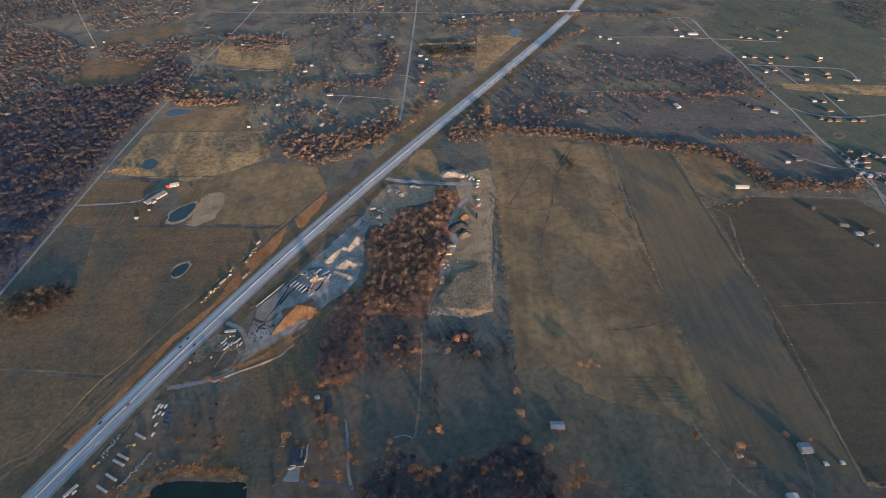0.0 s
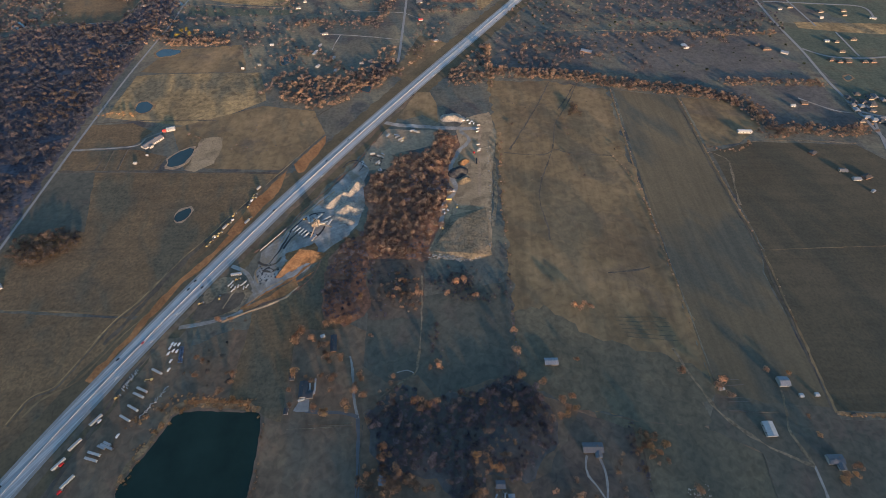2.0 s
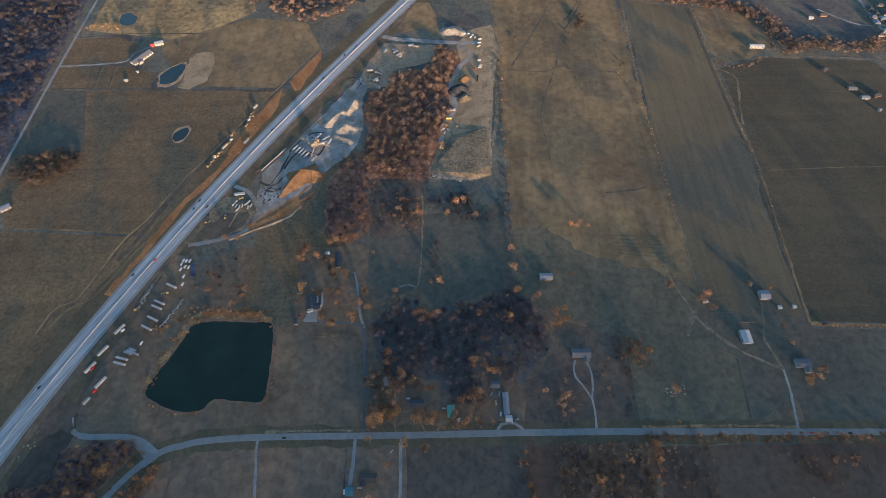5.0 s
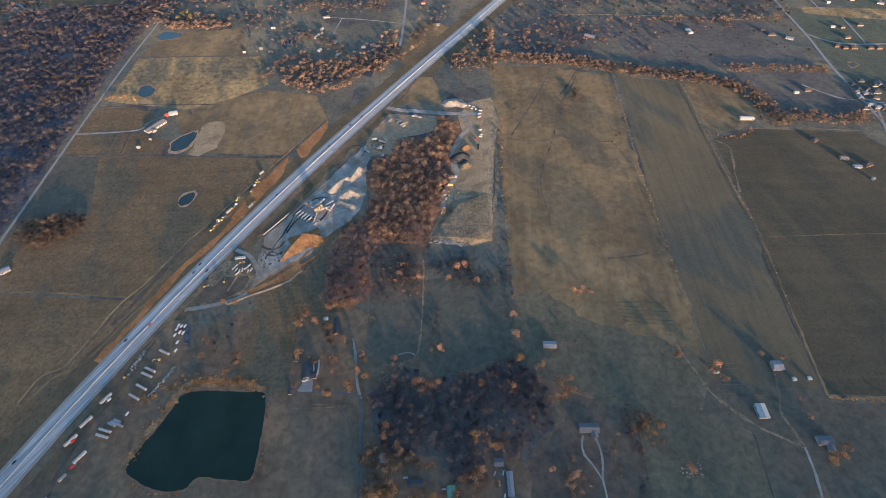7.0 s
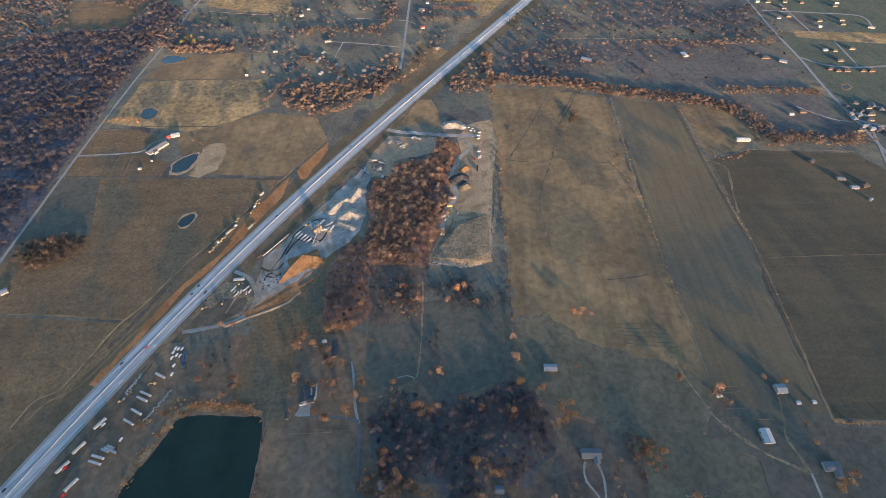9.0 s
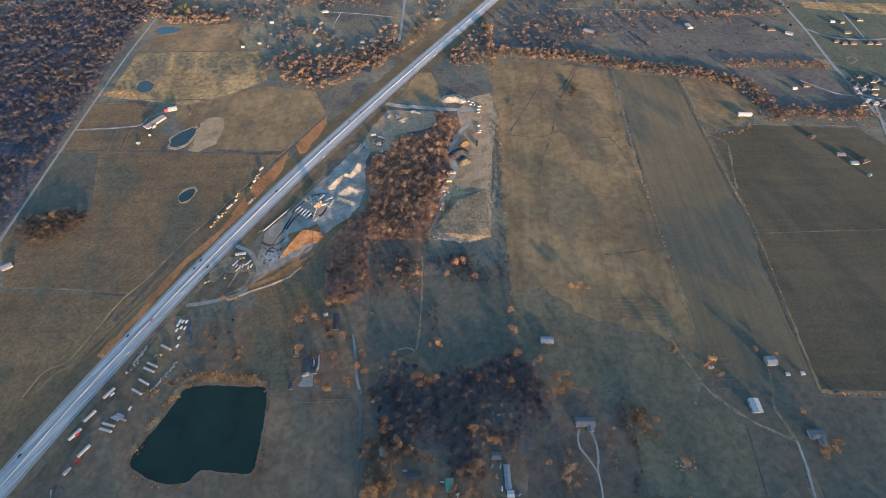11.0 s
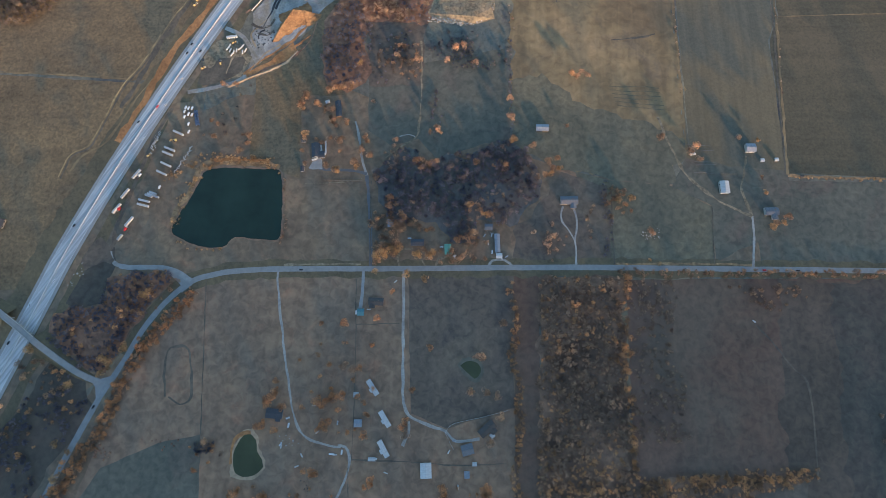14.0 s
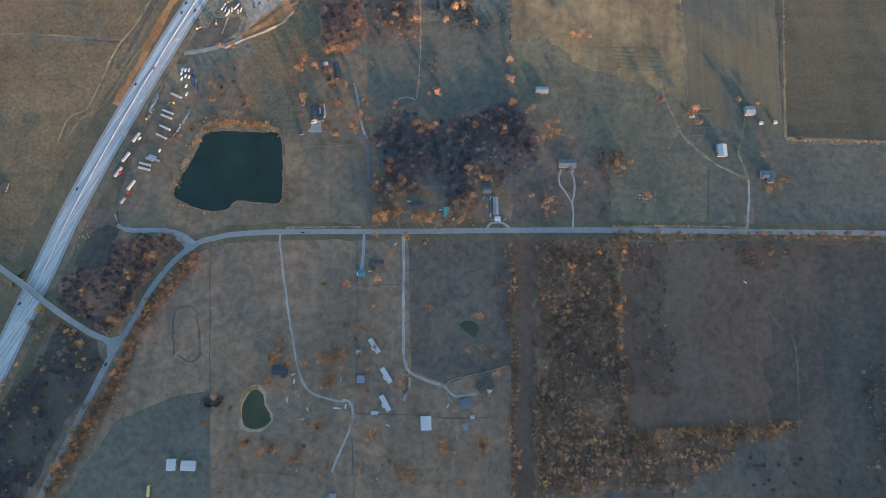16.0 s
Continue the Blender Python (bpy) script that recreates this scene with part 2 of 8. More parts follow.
M["light_shingle"] = plain("pale grey shingle", (0.120, 0.120, 0.128), 0.9, 0, 0.2, 0.9, 0.2)
M["green_metal"] = plain("green metal roofing", (0.13, 0.26, 0.18), 0.45, 0, 0.15, 0.3, 0.2)
M["teal_metal"] = plain("teal metal roofing", (0.072, 0.168, 0.180), 0.45, 0, 0.15, 0.3, 0.2)
M["red_metal"] = plain("red metal roofing", (0.50, 0.06, 0.045), 0.5, 0, 0.15, 0.3, 0.2)
M["white_wall"] = plain("white siding", (0.288, 0.276, 0.258), 0.7, 0, 0.1, 0.6, 0.2)
M["tan_wall"] = plain("tan siding", (0.211, 0.173, 0.131), 0.8, 0, 0.15, 0.6, 0.2)
M["brick_wall"] = plain("brown brick", (0.168, 0.106, 0.073), 0.9, 0, 0.2, 1.5)
M["pane"] = plain("dark window glass", (0.03, 0.035, 0.04), 0.08, 0, 0.05, 0.5, spec=0.6)
M["door"] = plain("painted door", (0.25, 0.22, 0.2), 0.6)
M["tyre"] = plain("tyre rubber", (0.025, 0.025, 0.026), 0.9)
M["steel"] = plain("dull steel", (0.30, 0.30, 0.30), 0.5, 0.6)
M["mast_steel"] = plain("weathered mast steel", (0.16, 0.15, 0.14), 0.7, 0.2)
M["yellow"] = plain("machine yellow", (0.55, 0.38, 0.13), 0.5, 0, 0.15, 0.8)
M["car_white"] = plain("white car paint", (0.5, 0.5, 0.5), 0.25, 0, 0.03)
M["car_black"] = plain("black car paint", (0.02, 0.02, 0.022), 0.2, 0, 0.03)
M["car_red"] = plain("red car paint", (0.45, 0.03, 0.03), 0.25, 0, 0.03)
M["car_blue"] = plain("blue car paint", (0.05, 0.075, 0.13), 0.3, 0, 0.1)
M["car_grey"] = plain("silver car paint", (0.38, 0.39, 0.40), 0.25, 0.3, 0.03)
M["trailer_white"] = plain("dirty white trailer", (0.36, 0.355, 0.34), 0.55, 0, 0.15, 0.5, 0.3)
M["wood"] = plain("grey fence wood", (0.132, 0.110, 0.088), 0.9, 0, 0.2, 2)
M["white_fence"] = plain("white rail fence", (0.432, 0.420, 0.396), 0.6, 0, 0.1, 2)
M["rubble"] = plain("broken concrete", (0.30, 0.275, 0.245), 0.9, 0, 0.25, 1.0)
M["twig_rust"] = twig_material("rust coloured twigs", (0.082, 0.071, 0.067), (0.128, 0.102, 0.085), (0.193, 0.148, 0.109))
M["twig_grey"] = twig_material("grey brown twigs", (0.250, 0.181, 0.134), (0.397, 0.260, 0.174), (0.643, 0.380, 0.205))
# bluish dark tones put the far woods' shade and haze into the twigs
M["twig_dark"] = twig_material("dark grey twigs blued for shade", (0.055, 0.061, 0.082), (0.085, 0.087, 0.106), (0.197, 0.151, 0.130))
M["twig_gold"] = twig_material("golden leaves", (0.274, 0.176, 0.096), (0.404, 0.255, 0.130), (0.532, 0.332, 0.166))
M["cedar"] = twig_material("dark cedar", (0.020, 0.028, 0.018), (0.030, 0.038, 0.022), (0.05, 0.055, 0.03))
M["willow"] = twig_material("yellow green leaves", (0.12, 0.11, 0.03), (0.20, 0.17, 0.04), (0.28, 0.22, 0.06))
M["twig_orange"] = twig_material("orange brown twigs", (0.198, 0.133, 0.091), (0.308, 0.192, 0.122), (0.415, 0.269, 0.166))
M["old_field"] = earth("purplish brown old field", (0.085, 0.078, 0.074), (0.105, 0.096, 0.087), (0.132, 0.117, 0.103), 0.006, 0.3, None, 0.4, ((0.132, 0.122, 0.093), 0.008, 0.50, 0.64), soft=0.6)
M["lane_gravel"] = earth("grey lane gravel", (0.212, 0.193, 0.173), (0.258, 0.238, 0.208), (0.306, 0.281, 0.247), 0.05, 0.8, None, 0.4, soft=0.5)
M["meadow"] = earth("grey green meadow", (0.073, 0.083, 0.064), (0.089, 0.099, 0.072), (0.105, 0.114, 0.081), 0.008, 0.4, (3, 0.08, 0.25), 0.4, ((0.100, 0.090, 0.064), 0.008, 0.52, 0.66), soft=0.6)
M["scrub_lot"] = earth("scrubby brown grass", (0.094, 0.075, 0.058), (0.115, 0.089, 0.067), (0.140, 0.107, 0.076), 0.012, 0.3, None, 0.4, ((0.081, 0.064, 0.054), 0.02, 0.5, 0.66), soft=0.6)
M["twig_russet"] = twig_material("russet twigs", (0.174, 0.130, 0.109), (0.266, 0.191, 0.137), (0.398, 0.271, 0.182))
# floor colour carries the bluish shade of the west forest
M["forest_floor"] = earth("leaf litter darkened blue for shade", (0.056, 0.058, 0.072), (0.080, 0.079, 0.093), (0.116, 0.104, 0.109), 0.02, 0.3, None, 0.8)
M["rust_grass"] = earth("rusty dry grass", (0.164, 0.111, 0.076), (0.189, 0.126, 0.083), (0.216, 0.140, 0.089), 0.012, 0.25, (3, 0.1, 0.25), 0.4, ((0.264, 0.142, 0.086), 0.03, 0.55, 0.74), soft=0.6, shade_bands=((0.138, 0.111, 0.084), 0.6))
M["twig_amber"] = twig_material("amber twigs", (0.319, 0.171, 0.091), (0.486, 0.251, 0.125), (0.608, 0.327, 0.163))
M["dark_floor"] = earth("dark brush litter", (0.101, 0.066, 0.046), (0.146, 0.093, 0.062), (0.216, 0.132, 0.085), 0.02, 0.3, None, 0.8)
M["twig_tan"] = twig_material("tan brown twigs", (0.274, 0.163, 0.089), (0.458, 0.259, 0.130), (0.689, 0.380, 0.178))
M["twig_plum"] = twig_material("purplish grey twigs", (0.078, 0.077, 0.101), (0.116, 0.108, 0.129), (0.186, 0.157, 0.170))
M["lawn"] = earth("short olive grass", (0.100, 0.091, 0.064), (0.119, 0.105, 0.073), (0.138, 0.120, 0.079), 0.006, 0.3, (4, 0.06, 0.25), 0.3, ((0.153, 0.125, 0.079), 0.010, 0.52, 0.66), soft=0.6, shade_bands=((0.085, 0.085, 0.065), 0.6))
# greyed, low-contrast tones: haze of the distance painted into the twigs
M["twig_far"] = twig_material("haze-muted grey brown twigs", (0.110, 0.094, 0.092), (0.169, 0.134, 0.122), (0.250, 0.186, 0.152))
M["bark"] = plain("grey bark", (0.13, 0.105, 0.085), 0.95, 0, 0.3, 2)


def water(name, tone):
    m, t, b = shader(name, 0.06, spec=0.2)
    p = place_node(t)
    n = noise_node(t, p, 0.03, 3)
    t.links.new(mix_node(t, 1.0, tone, ramp_node(t, n, [(0.3, (0.8, 0.8, 0.8)), (0.7, (1.2, 1.2, 1.2))]), "MULTIPLY"), b.inputs["Base Color"])
    w = noise_node(t, p, 0.8, 3)
    bump_node(t, b, w, 0.15, 0.05)
    return m


M["lake"] = water("deep green water", (0.016, 0.028, 0.020))
M["pond_green"] = water("algae green water", (0.050, 0.054, 0.027))
M["pond_blue"] = water("slate blue pond water", (0.026, 0.043, 0.044))


# ================= builders =================
def part(name, bm, material, parent=None, label=""):
    me = bpy.data.meshes.new(name)
    bm.to_mesh(me)
    bm.free()
    for mt in material if isinstance(material, (list, tuple)) else (material,):
        me.materials.append(mt)
    ob = new(name, me)
    if parent is not None:
        ob.parent = parent
    return tagged(ob, label)


def raw(name, verts, faces, materials, index=None, parent=None):
    """A mesh from numpy corners and triangles."""
    me = bpy.data.meshes.new(name)
    verts, faces = np.asarray(verts, np.float32), np.asarray(faces, np.int32)
    n = faces.shape[1]
    me.vertices.add(len(verts))
    me.vertices.foreach_set("co", verts.ravel())
    me.loops.add(faces.size)
    me.loops.foreach_set("vertex_index", faces.ravel())
    me.polygons.add(len(faces))
    me.polygons.foreach_set("loop_start", np.arange(0, faces.size, n, dtype=np.int32))
    if index is not None:
        me.polygons.foreach_set("material_index", np.asarray(index, np.int32))
    for mt in materials:
        me.materials.append(mt)
    me.update(calc_edges=True)
    ob = new(name, me)
    if parent is not None:
        ob.parent = parent
    return ob


def box(bm, x, y, z, sx, sy, sz, taper=1.0, turn=0.0):
    """A box that stands on z, centred on x and y, drawn in towards its top by taper."""
    c, s = math.cos(turn), math.sin(turn)
    v = []
    for k, zz in ((1.0, z), (taper, z + sz)):
        for ax, ay in ((-1, -1), (1, -1), (1, 1), (-1, 1)):
            px, py = ax * sx / 2 * k, ay * sy / 2 * k
            v.append(bm.verts.new((x + px * c - py * s, y + px * s + py * c, zz)))
    for f in ((3, 2, 1, 0), (4, 5, 6, 7), (0, 1, 5, 4), (1, 2, 6, 5), (2, 3, 7, 6), (3, 0, 4, 7)):
        bm.faces.new([v[i] for i in f])
    return v


def tube(bm, a, b, r0, r1, n=8):
    """A tapered round bar from a to b."""
    a, b = Vector(a), Vector(b)
    q = (b - a).to_track_quat("Z", "Y")
    rings = []
    for p, r in ((a, r0), (b, r1)):
        rings.append([bm.verts.new(p + q @ Vector((r * math.cos(2 * math.pi * i / n), r * math.sin(2 * math.pi * i / n), 0))) for i in range(n)])
    for i in range(n):
        bm.faces.new((rings[0][i], rings[0][(i + 1) % n], rings[1][(i + 1) % n], rings[1][i]))
    bm.faces.new(rings[0][::-1])
    bm.faces.new(rings[1])


def smooth_line(points, step=8.0):
    """A rounded line through the points."""
    p = [Vector((x, y)) for x, y in points]
    out = []
    for i in range(len(p) - 1):
        a, b, c, d = p[max(0, i - 1)], p[i], p[i + 1], p[min(len(p) - 1, i + 2)]
        n = max(2, int((c - b).length / step))
        for k in range(n):
            s = k / n
            out.append(0.5 * ((2 * b) + (c - a) * s + (2 * a - 5 * b + 4 * c - d) * s * s + (3 * b - a - 3 * c + d) * s ** 3))
    out.append(p[-1])
    return out


def ribbon_mesh(bm, line, width, z, thick=0.12, ragged=0.0, shift=0.0, crown=0.0):
    """A strip with real thickness along a line; z may be a number or a function of the run."""
    prev, run = None, 0.0
    for i, p in enumerate(line):
        d = (line[min(i + 1, len(line) - 1)] - line[max(i - 1, 0)]).normalized()
        if i:
            run += (p - line[i - 1]).length
        nrm = Vector((-d.y, d.x))
        zz = z(run) if callable(z) else z
        w0 = max(0.25 * width, width / 2 + ragged * noise.noise((p.x * 0.08, p.y * 0.08, 1.3)) * 2)
        w1 = max(0.25 * width, width / 2 + ragged * noise.noise((p.x * 0.08, p.y * 0.08, 7.7)) * 2)
        c = p + nrm * shift
        l, r = c + nrm * w0, c - nrm * w1
        row = [bm.verts.new((l.x, l.y, zz - thick)), bm.verts.new((l.x, l.y, zz)), bm.verts.new((c.x, c.y, zz + crown)), bm.verts.new((r.x, r.y, zz)), bm.verts.new((r.x, r.y, zz - thick))]
        if prev:
            for k in range(4):
                bm.faces.new((prev[k], prev[k + 1], row[k + 1], row[k]))
        prev = row


def strip(name, points, width, z, material, label, category="road", ragged=0.0, kind="structure", step=8.0):
    LIFT[0] += 0.0003
    bm = bmesh.new()
    ribbon_mesh(bm, smooth_line(points, step), width, z + LIFT[0], ragged=ragged)
    bmesh.ops.recalc_face_normals(bm, faces=bm.faces)
    return tagged(part(name, bm, material), label, category, "", kind)


def ragged_outline(points, step=9.0, rough=1.5):
    out = []
    n = len(points)
    for i in range(n):
        a, b = Vector(points[i]), Vector(points[(i + 1) % n])
        m = max(1, int((b - a).length / step))
        d = (b - a).normalized()
        for k in range(m):
            p = a.lerp(b, k / m)
            o = noise.noise((p.x * 0.05, p.y * 0.05, 3.1)) * rough + noise.noise((p.x * 0.2, p.y * 0.2, 9.1)) * rough * 0.4
            out.append(p + Vector((-d.y, d.x)) * o)
    return out


LIFT = [0.0]


def field(name, points, z, material, label, category="field", rough=2.0, step=9.0):
    LIFT[0] += 0.0003
    z += LIFT[0]
    bm = bmesh.new()
    bm.faces.new([bm.verts.new((p.x, p.y, z)) for p in ragged_outline(points, step, rough)])
    bmesh.ops.recalc_face_normals(bm, faces=bm.faces)
    f = bm.faces[:][0]
    if f.normal.z < 0:
        f.normal_flip()
    bmesh.ops.triangulate(bm, faces=bm.faces[:])
    return tagged(part(name, bm, material), label, category, "", "structure")


def inside(poly, x, y):
    """Which of the points lie in the polygon."""
    hit = np.zeros(len(x), bool)
    for (x0, y0), (x1, y1) in zip(poly, poly[1:] + poly[:1]):
        if y0 == y1:
            continue
        hit ^= ((y0 > y) != (y1 > y)) & (x < (x1 - x0) * (y - y0) / (y1 - y0) + x0)
    return hit


def scatter(poly, spacing, keep=0.85, seed=1, clump=0.0):
    """Uneven places in a polygon, about spacing apart."""
    r = np.random.RandomState(seed)
    a = np.array(poly, float)
    gx, gy = np.meshgrid(np.arange(a[:, 0].min(), a[:, 0].max(), spacing), np.arange(a[:, 1].min(), a[:, 1].max(), spacing))
    x, y = gx.ravel() + r.uniform(-0.5, 0.5, gx.size) * spacing * 1.1, gy.ravel() + r.uniform(-0.5, 0.5, gx.size) * spacing * 1.1
    wob = np.array([[noise.noise((px * 0.03, py * 0.03, 5.5)), noise.noise((px * 0.03, py * 0.03, 8.5))] for px, py in zip(x, y)]) * 2.2 * spacing
    ok = inside(list(map(tuple, poly)), x + wob[:, 0], y + wob[:, 1]) & (r.rand(len(x)) < keep)
    x, y = x[ok], y[ok]
    if clump:
        d = np.array([noise.noise((px * 0.02, py * 0.02, seed * 3.3)) for px, py in zip(x, y)])
        ok = d + r.uniform(-0.25, 0.25, len(x)) > clump
        x, y = x[ok], y[ok]
    return np.stack([x, y], 1)


def crown_tris(r, mid, rad, high, blades, fill):
    """Rounded crowns of small twig sprays: each crown is six or seven uneven puffs, the sprays lie round the puffs' upper sides."""
    n, lobes = len(mid), 7
    a, d = r.uniform(0, 6.28, (n, lobes)), 0.62 * np.sqrt(r.rand(n, lobes))
    d[:, 0] *= 0.3
    c = mid[:, None] + np.stack([d * np.cos(a) * rad[:, None], d * np.sin(a) * rad[:, None], high[:, None] * (0.16 - 0.42 * d ** 2 + r.uniform(-0.07, 0.07, (n, lobes)))], -1)
    size = rad[:, None] * r.uniform(0.28, 0.52, (n, lobes)) * (1.15 - 0.45 * d)
    k = r.randint(0, lobes, (n, blades))
    i = np.arange(n)[:, None]
    u = r.normal(size=(n, blades, 3))
    u[..., 2] = np.abs(u[..., 2]) * 0.95 - 0.35
    u /= np.linalg.norm(u, axis=-1, keepdims=True)
    at = c[i, k] + u * (size[i, k] * r.uniform(0.70, 1.10, (n, blades)))[..., None]
    up = u + 0.55 * r.normal(size=u.shape)
    up /= np.linalg.norm(up, axis=-1, keepdims=True)
    p = np.cross(up, r.normal(size=u.shape))
    p /= np.linalg.norm(p, axis=-1, keepdims=True) + 1e-6
    q = np.cross(up, p)
    e = (rad[:, None] * math.sqrt(fill / blades) * r.uniform(0.6, 1.35, (n, blades)))[..., None]
    tri = np.stack([at - p * e * 0.65 - q * e * 0.6, at + p * e * 0.65 - q * e * 0.6, at + q * e * 1.3], 2).reshape(-1, 3)
    tri[:, 2] = np.maximum(tri[:, 2], 0.15)
    return tri


def tree_arrays(r, xy, height, radius, blades, thin=0.075):
    """Bare trees as corners and triangles: twig sprays in lobed crowns, and tapered trunks with limbs."""
    n = len(xy)
    big = r.rand(n) ** 2
    h = height * (0.6 + 0.7 * big)
    rad = radius * (0.62 + 0.75 * big)
    base = np.concatenate([xy, np.zeros((n, 1))], 1)
    mid = base + np.stack([r.uniform(-0.1, 0.1, n) * rad, r.uniform(-0.1, 0.1, n) * rad, h * 0.62], 1)
    tri = crown_tris(r, mid, rad, h, blades, 44 * thin)
    size = np.stack([rad, rad, h * 0.40], 1)[:, None]
    faces = np.arange(len(tri)).reshape(-1, 3)
    # trunk and three limbs, each a three-sided taper
    ends = [(base, mid, 0.05)]
    for _ in range(3):
        q = r.normal(size=(n, 3))
        q[:, 2] = np.abs(q[:, 2]) + 0.6
        q /= np.linalg.norm(q, axis=1, keepdims=True)
        ends.append((base + (mid - base) * r.uniform(0.5, 0.95, (n, 1)), mid + q * size[:, 0] * 0.75, 0.025))
    tv, tf, off = [], [], len(tri)
    for a, b, w in ends:
        ring = []
        for k in range(3):
            o = np.stack([np.cos(2.1 * k) * rad, np.sin(2.1 * k) * rad, 0 * rad], 1) * w
            ring += [a + o, b + o * 0.35]
        v = np.stack(ring, 1).reshape(-1, 3)
        i = off + np.arange(n)[:, None] * 6
        for k in range(3):
            p, q = 2 * k, 2 * ((k + 1) % 3)
            tf += [np.concatenate([i + p, i + q, i + q + 1], 1), np.concatenate([i + p, i + q + 1, i + p + 1], 1)]
        tv.append(v)
        off += len(v)
    tf = np.concatenate(tf)
    return np.concatenate([tri] + tv), np.concatenate([faces, tf]), np.r_[np.zeros(len(faces), int), np.ones(len(tf), int)]


def woodland(name, xy, height, radius, blades, material, label, seed=1, thin=0.06, category="trees"):
    r = np.random.RandomState(seed)
    v, f, i = tree_arrays(r, np.asarray(xy, float), height, radius, blades, thin)
    return tagged(raw(name, v, f, (material, M["bark"]), i), label, category, "", "stuff")


def along(points, spacing, width, seed=1, keep=0.9):
    """Uneven places along a line."""
    r = np.random.RandomState(seed)
    line = smooth_line(points, spacing)
    p = np.array([(q.x, q.y) for q in line])
    p = p[r.rand(len(p)) < keep]
    return p + r.uniform(-0.5, 0.5, p.shape) * width


TREES = {}


def tree_at(kind, variant, x, y, size, label):
    """One standing tree: trunk with limbs, and a crown of twig sprays; the meshes are shared."""
    key = (kind, variant)
    if key not in TREES:
        height, radius, blades, material = {"rust": (7, 4.4, 520, "twig_orange"), "grey": (8, 4.6, 480, "twig_grey"), "gold": (8, 5.0, 560, "twig_gold"), "amber": (7, 4.4, 520, "twig_amber"), "willow": (9, 5, 500, "willow")}[kind]
        r = np.random.RandomState(variant + 31 * len(kind))
        v, f, i = tree_arrays(r, np.zeros((1, 2)), height, radius, 1)
        t = raw("trunk", v[3:], f[i == 1] - 3, (M["bark"],))
        v = crown_tris(r, np.array([[0, 0, height * 0.62]]), np.array([radius]), np.array([height]), blades, 3.2)
        c = raw("crown", v, np.arange(len(v)).reshape(-1, 3), (M[material],))
        TREES[key] = (c.data, t.data)
        bpy.data.objects.remove(c)
        bpy.data.objects.remove(t)
    e = new("tree")
    e.matrix_world = pose(x, y, 0, 0, 0, (x * 37 + y * 11) % 360) @ Matrix.Scale(size, 4)
    for nm, me in zip(("crown", "trunk"), TREES[key]):
        new(nm, me).parent = e
    return tagged(e, label, "tree", "standing trees")


# ================= ground =================
bm = bmesh.new()
N = 170


def shade_ridge(x, y):
    """Height of the ground: level fields, and a long ridge far to the south, added out of view to hold part of the low
    sun off the nearest fields.
    """
    if y > -700:
        return 0.0
    up = min(1.0, (-700 - y) / 1500)
    up = up * up * (3 - 2 * up)
    crest = 280 + 14 * noise.noise((x * 0.0025, 3.0, 0.5)) + 5 * noise.noise((x * 0.012, 7.0, 0.5))
    far = max(0.0, min(1.0, (-2300 - y) / 1500))
    return up * crest * (1 - 0.6 * far)


def grid_step(k, lo, hi):
    """Finer steps near the middle of the sheet."""
    u = 2 * k / N - 1
    return (lo + hi) / 2 + (hi - lo) / 2 * (0.35 * u + 0.65 * u ** 3)


grid = [[bm.verts.new((x, y, shade_ridge(x, y))) for y in (grid_step(j, -7200, 6400) for j in range(N + 1))] for x in (grid_step(i, -6400, 7000) for i in range(N + 1))]
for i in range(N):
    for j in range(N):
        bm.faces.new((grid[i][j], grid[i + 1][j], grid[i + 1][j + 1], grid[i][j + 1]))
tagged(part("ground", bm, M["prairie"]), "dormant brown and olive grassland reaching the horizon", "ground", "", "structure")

# fields, each a sheet a little above the one below
field("field", [(-397, 87), (-342, 274), (-195, 335), (91, 216), (180, 183), (473, 143), (462, 54), (125, 54), (110, -412), (-609, -411), (-449, -126), (-335, 26)], 0.045, M["olive"], "olive brown grass around small farmsteads", rough=6.0)
field("field", [(-586, 71), (-547, 110), (-387, 334), (-338, 317), (-335, 26), (-449, -126), (-609, -411), (-771, -411)], 0.043, M["olive"], "olive brown grass beside the highway", rough=6.0)
field("field", [(104, 926), (239, 925), (363, 885), (347, 581), (342, 367), (337, 225), (306, 167), (229, 171), (95, 216), (99, 380)], 0.055, M["rough_pasture"], "tan rough pasture with brown hummocks", rough=12.0)
field("field", [(376, 888), (505, 856), (500, 682), (497, 531), (495, 432), (477, 390), (470, 184), (335, 183), (340, 390)], 0.05, M["hay"], "smooth brown hay field with mown streaks")
field("field", [(509, 673), (599, 702), (794, 689), (856, 585), (710, 290), (608, 177), (473, 182), (479, 390), (499, 432)], 0.05, M["hay_dark"], "wide brown winter field")
field("field", [(472, 171), (631, 169), (643, 54), (414, 54), (416, 111), (459, 119)], 0.05, M["green"], "thin green winter pasture beside the county road")
field("field", [(562, 856), (655, 834), (658, 752), (736, 746), (851, 741), (843, 819), (839, 898), (627, 899)], 0.051, M["old_field"], "purplish old field between tree belts", rough=8.0)
# sheet laid over the far corner to give its ground a hazy tint
field("field", [(929, 1399), (1153, 1111), (1729, 1924), (1094, 1942), (880, 1623)], 0.044, M["meadow"], "far farmland tinted grey green for haze", rough=30.0)
field("field", [(879, 1201), (1261, 1194), (965, 731), (881, 809), (875, 983)], 0.051, M["meadow"], "grey green lawns of far houses", rough=8.0)
field("field", [(513, 856), (616, 841), (640, 752), (571, 698), (506, 685)], 0.05, M["rough_pasture"], "brown hay meadow beside a creek")
